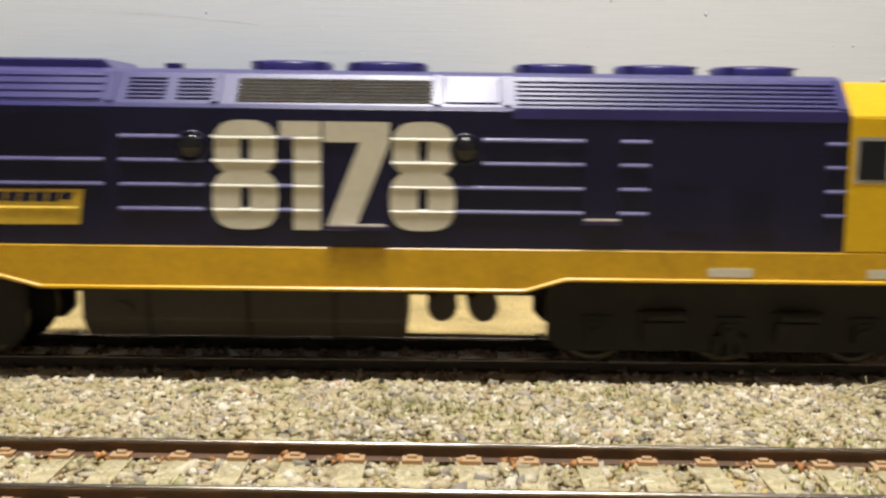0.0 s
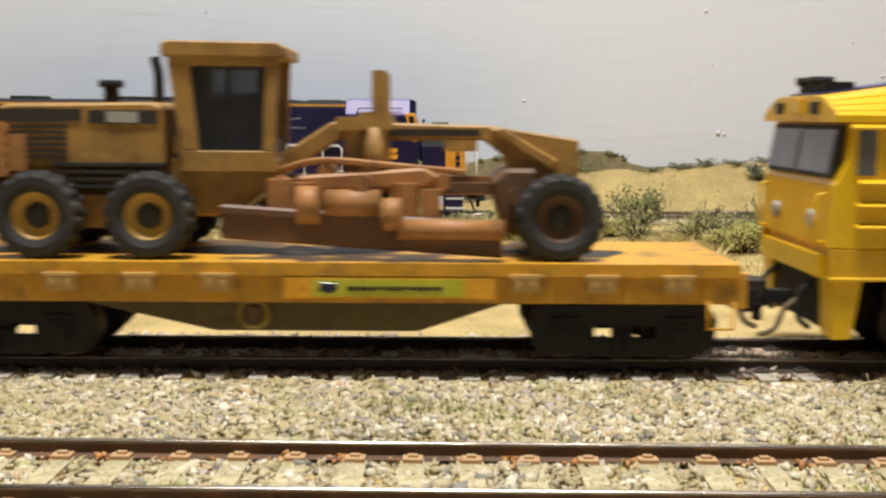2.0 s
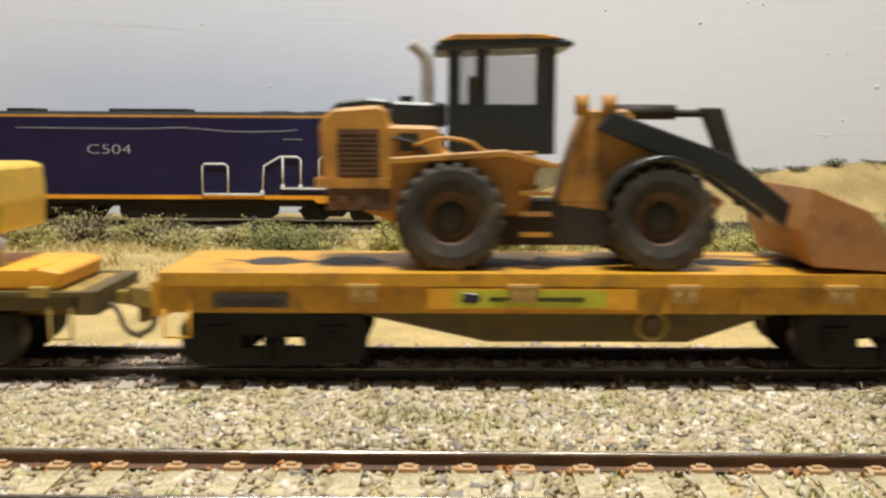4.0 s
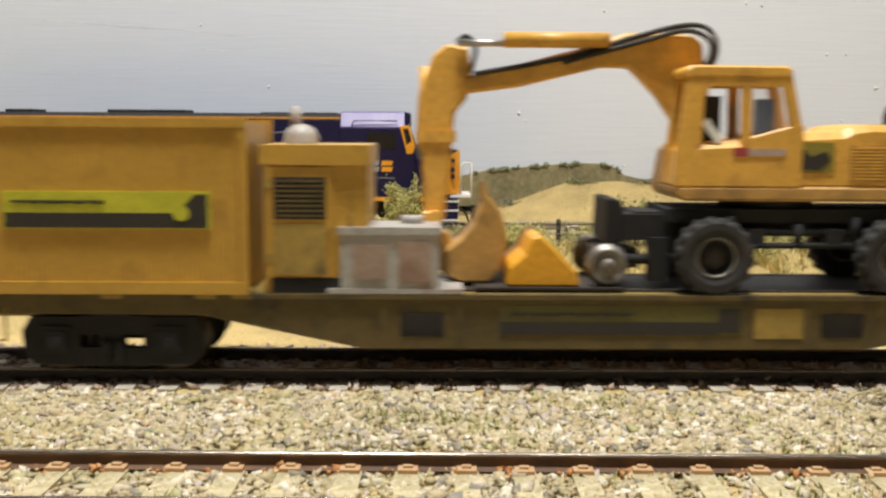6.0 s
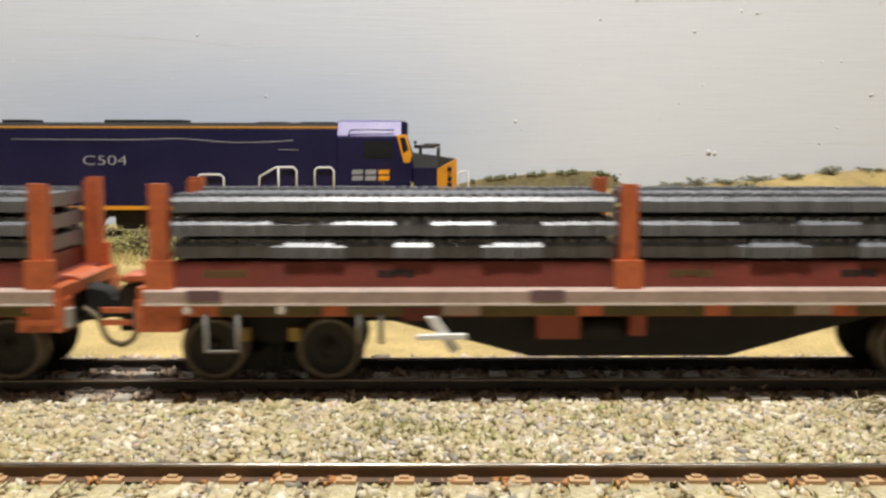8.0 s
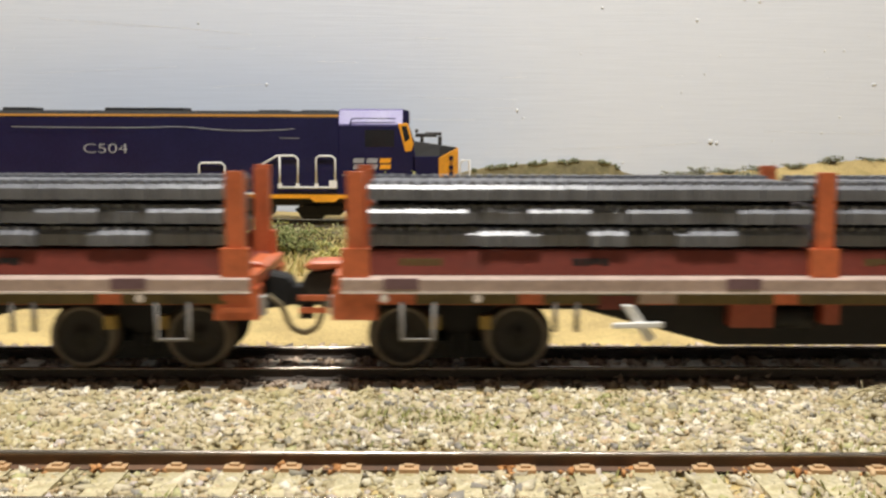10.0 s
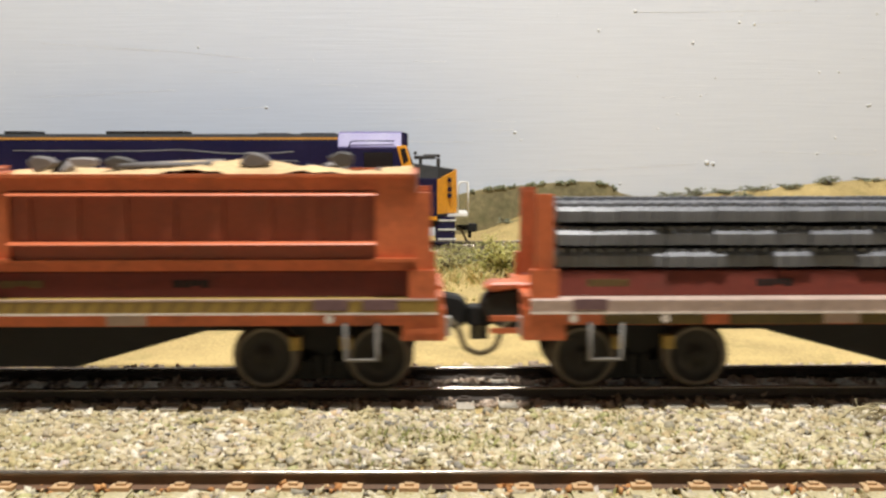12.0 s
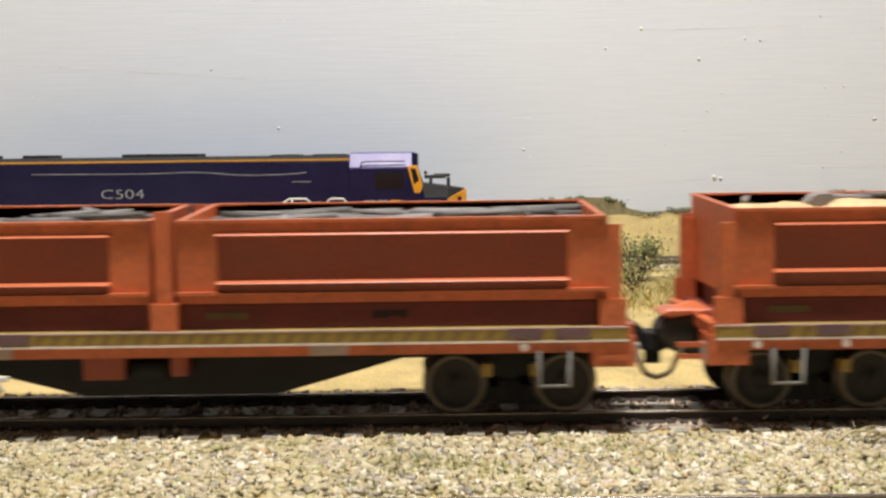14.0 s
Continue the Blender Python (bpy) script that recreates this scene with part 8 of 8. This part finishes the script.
# dead root lying on the ballast
org()
root = B()
tw = random.Random(6)
for _ in range(9):
    x, y = tw.uniform(64, 72), tw.uniform(-25, -21)
    L, h = tw.uniform(6, 14), tw.uniform(0.8, 2.4)
    tube(root, curve_pts([(x, y, -2.3), (x + L * 0.25, y + tw.uniform(-0.6, 0.6), -1.8 + h), (x + L * 0.6, y + tw.uniform(-1, 1), -2.0 + h * tw.uniform(0.5, 1.0)), (x + L, y + tw.uniform(-1.5, 1), -2.3)]), tw.uniform(0.08, 0.17), 5)
for _ in range(10):
    x, y = tw.uniform(64, 80), tw.uniform(-25, -21)
    tube(root, [(x, y, -2.2), (x + tw.uniform(-2.5, 2.5), y + tw.uniform(-1, 1), tw.uniform(-0.9, 0.9))], 0.07, 4)
tagged(part("twig_tangle", root, mat("pale_dry_root", (0.45, 0.38, 0.22), 0.8)), "pale dry tangled twigs lying on the ballast", "twigs")

def split(ob, under=""):
    """Give every loose piece of a part an object of its own."""
    bm = bmesh.new()
    bm.from_mesh(ob.data)
    seen, islands = set(), []
    for v in bm.verts:
        if v in seen:
            continue
        stack, isle = [v], []
        seen.add(v)
        while stack:
            q = stack.pop()
            isle.append(q)
            for e in q.link_edges:
                o = e.other_vert(q)
                if o not in seen:
                    seen.add(o)
                    stack.append(o)
        islands.append(isle)
    if len(islands) > 1:
        base = ob.name.split(".")[0]
        for k, isle in enumerate(islands):
            at = {v: i for i, v in enumerate(isle)}
            me = bpy.data.meshes.new(base)
            me.from_pydata([v.co[:] for v in isle], [], [[at[v] for v in f.verts] for f in bm.faces if f.verts[0] in at])
            for m in ob.data.materials:
                me.materials.append(m)
            if k == 0:
                ob.data = me
            else:
                o = new(under or base, me)
                o.parent = ob if under else ob.parent
                if not under:
                    o.matrix_basis = ob.matrix_basis.copy()
    bm.free()


SPLIT = {"roof_rib", "roof_hatch", "roof_panel", "roof_vent", "radiator_grille", "grille_bar", "roof_louvre", "roof_lug", "cab_rib", "twist_lock", "sill_opening", "rain_gutter", "roof_bead", "rail_wheel_arm", "lift_arm", "rear_mudguard", "front_mudguard", "step_box", "cab_window", "sill_bead", "pilot"}
SPLIT_UNDER = {"blade_carrier": "carrier_link", "ripper": "ripper_arm", "radiator": "radiator_tube", "tandem_frame": "tandem_beam", "handrail_foot": "foot_block"}
for ob in list(bpy.data.objects):
    if ob.type == "MESH" and ob.name.split(".")[0] in SPLIT:
        split(ob)
    elif ob.type == "MESH" and ob.name.split(".")[0] in SPLIT_UNDER:
        split(ob, SPLIT_UNDER[ob.name.split(".")[0]])

# ---- all that moves ----
SPEED = 0.1006


def motions():
    times = [0.5 * k for k in range(29)]
    for ob, at in RIDERS:
        walk(ob, [(t, pose(0, 0, 0).Translation((at.x + SPEED * t, at.y, at.z))) for t in times])
    steps = [2 * k / 30 for k in range(211)]
    for ob, at, r in AXLES:
        walk(ob, [(t, Matrix.Translation(at) @ Matrix.Rotation(SPEED * t / (r * MM), 4, "Y")) for t in steps])


motions()
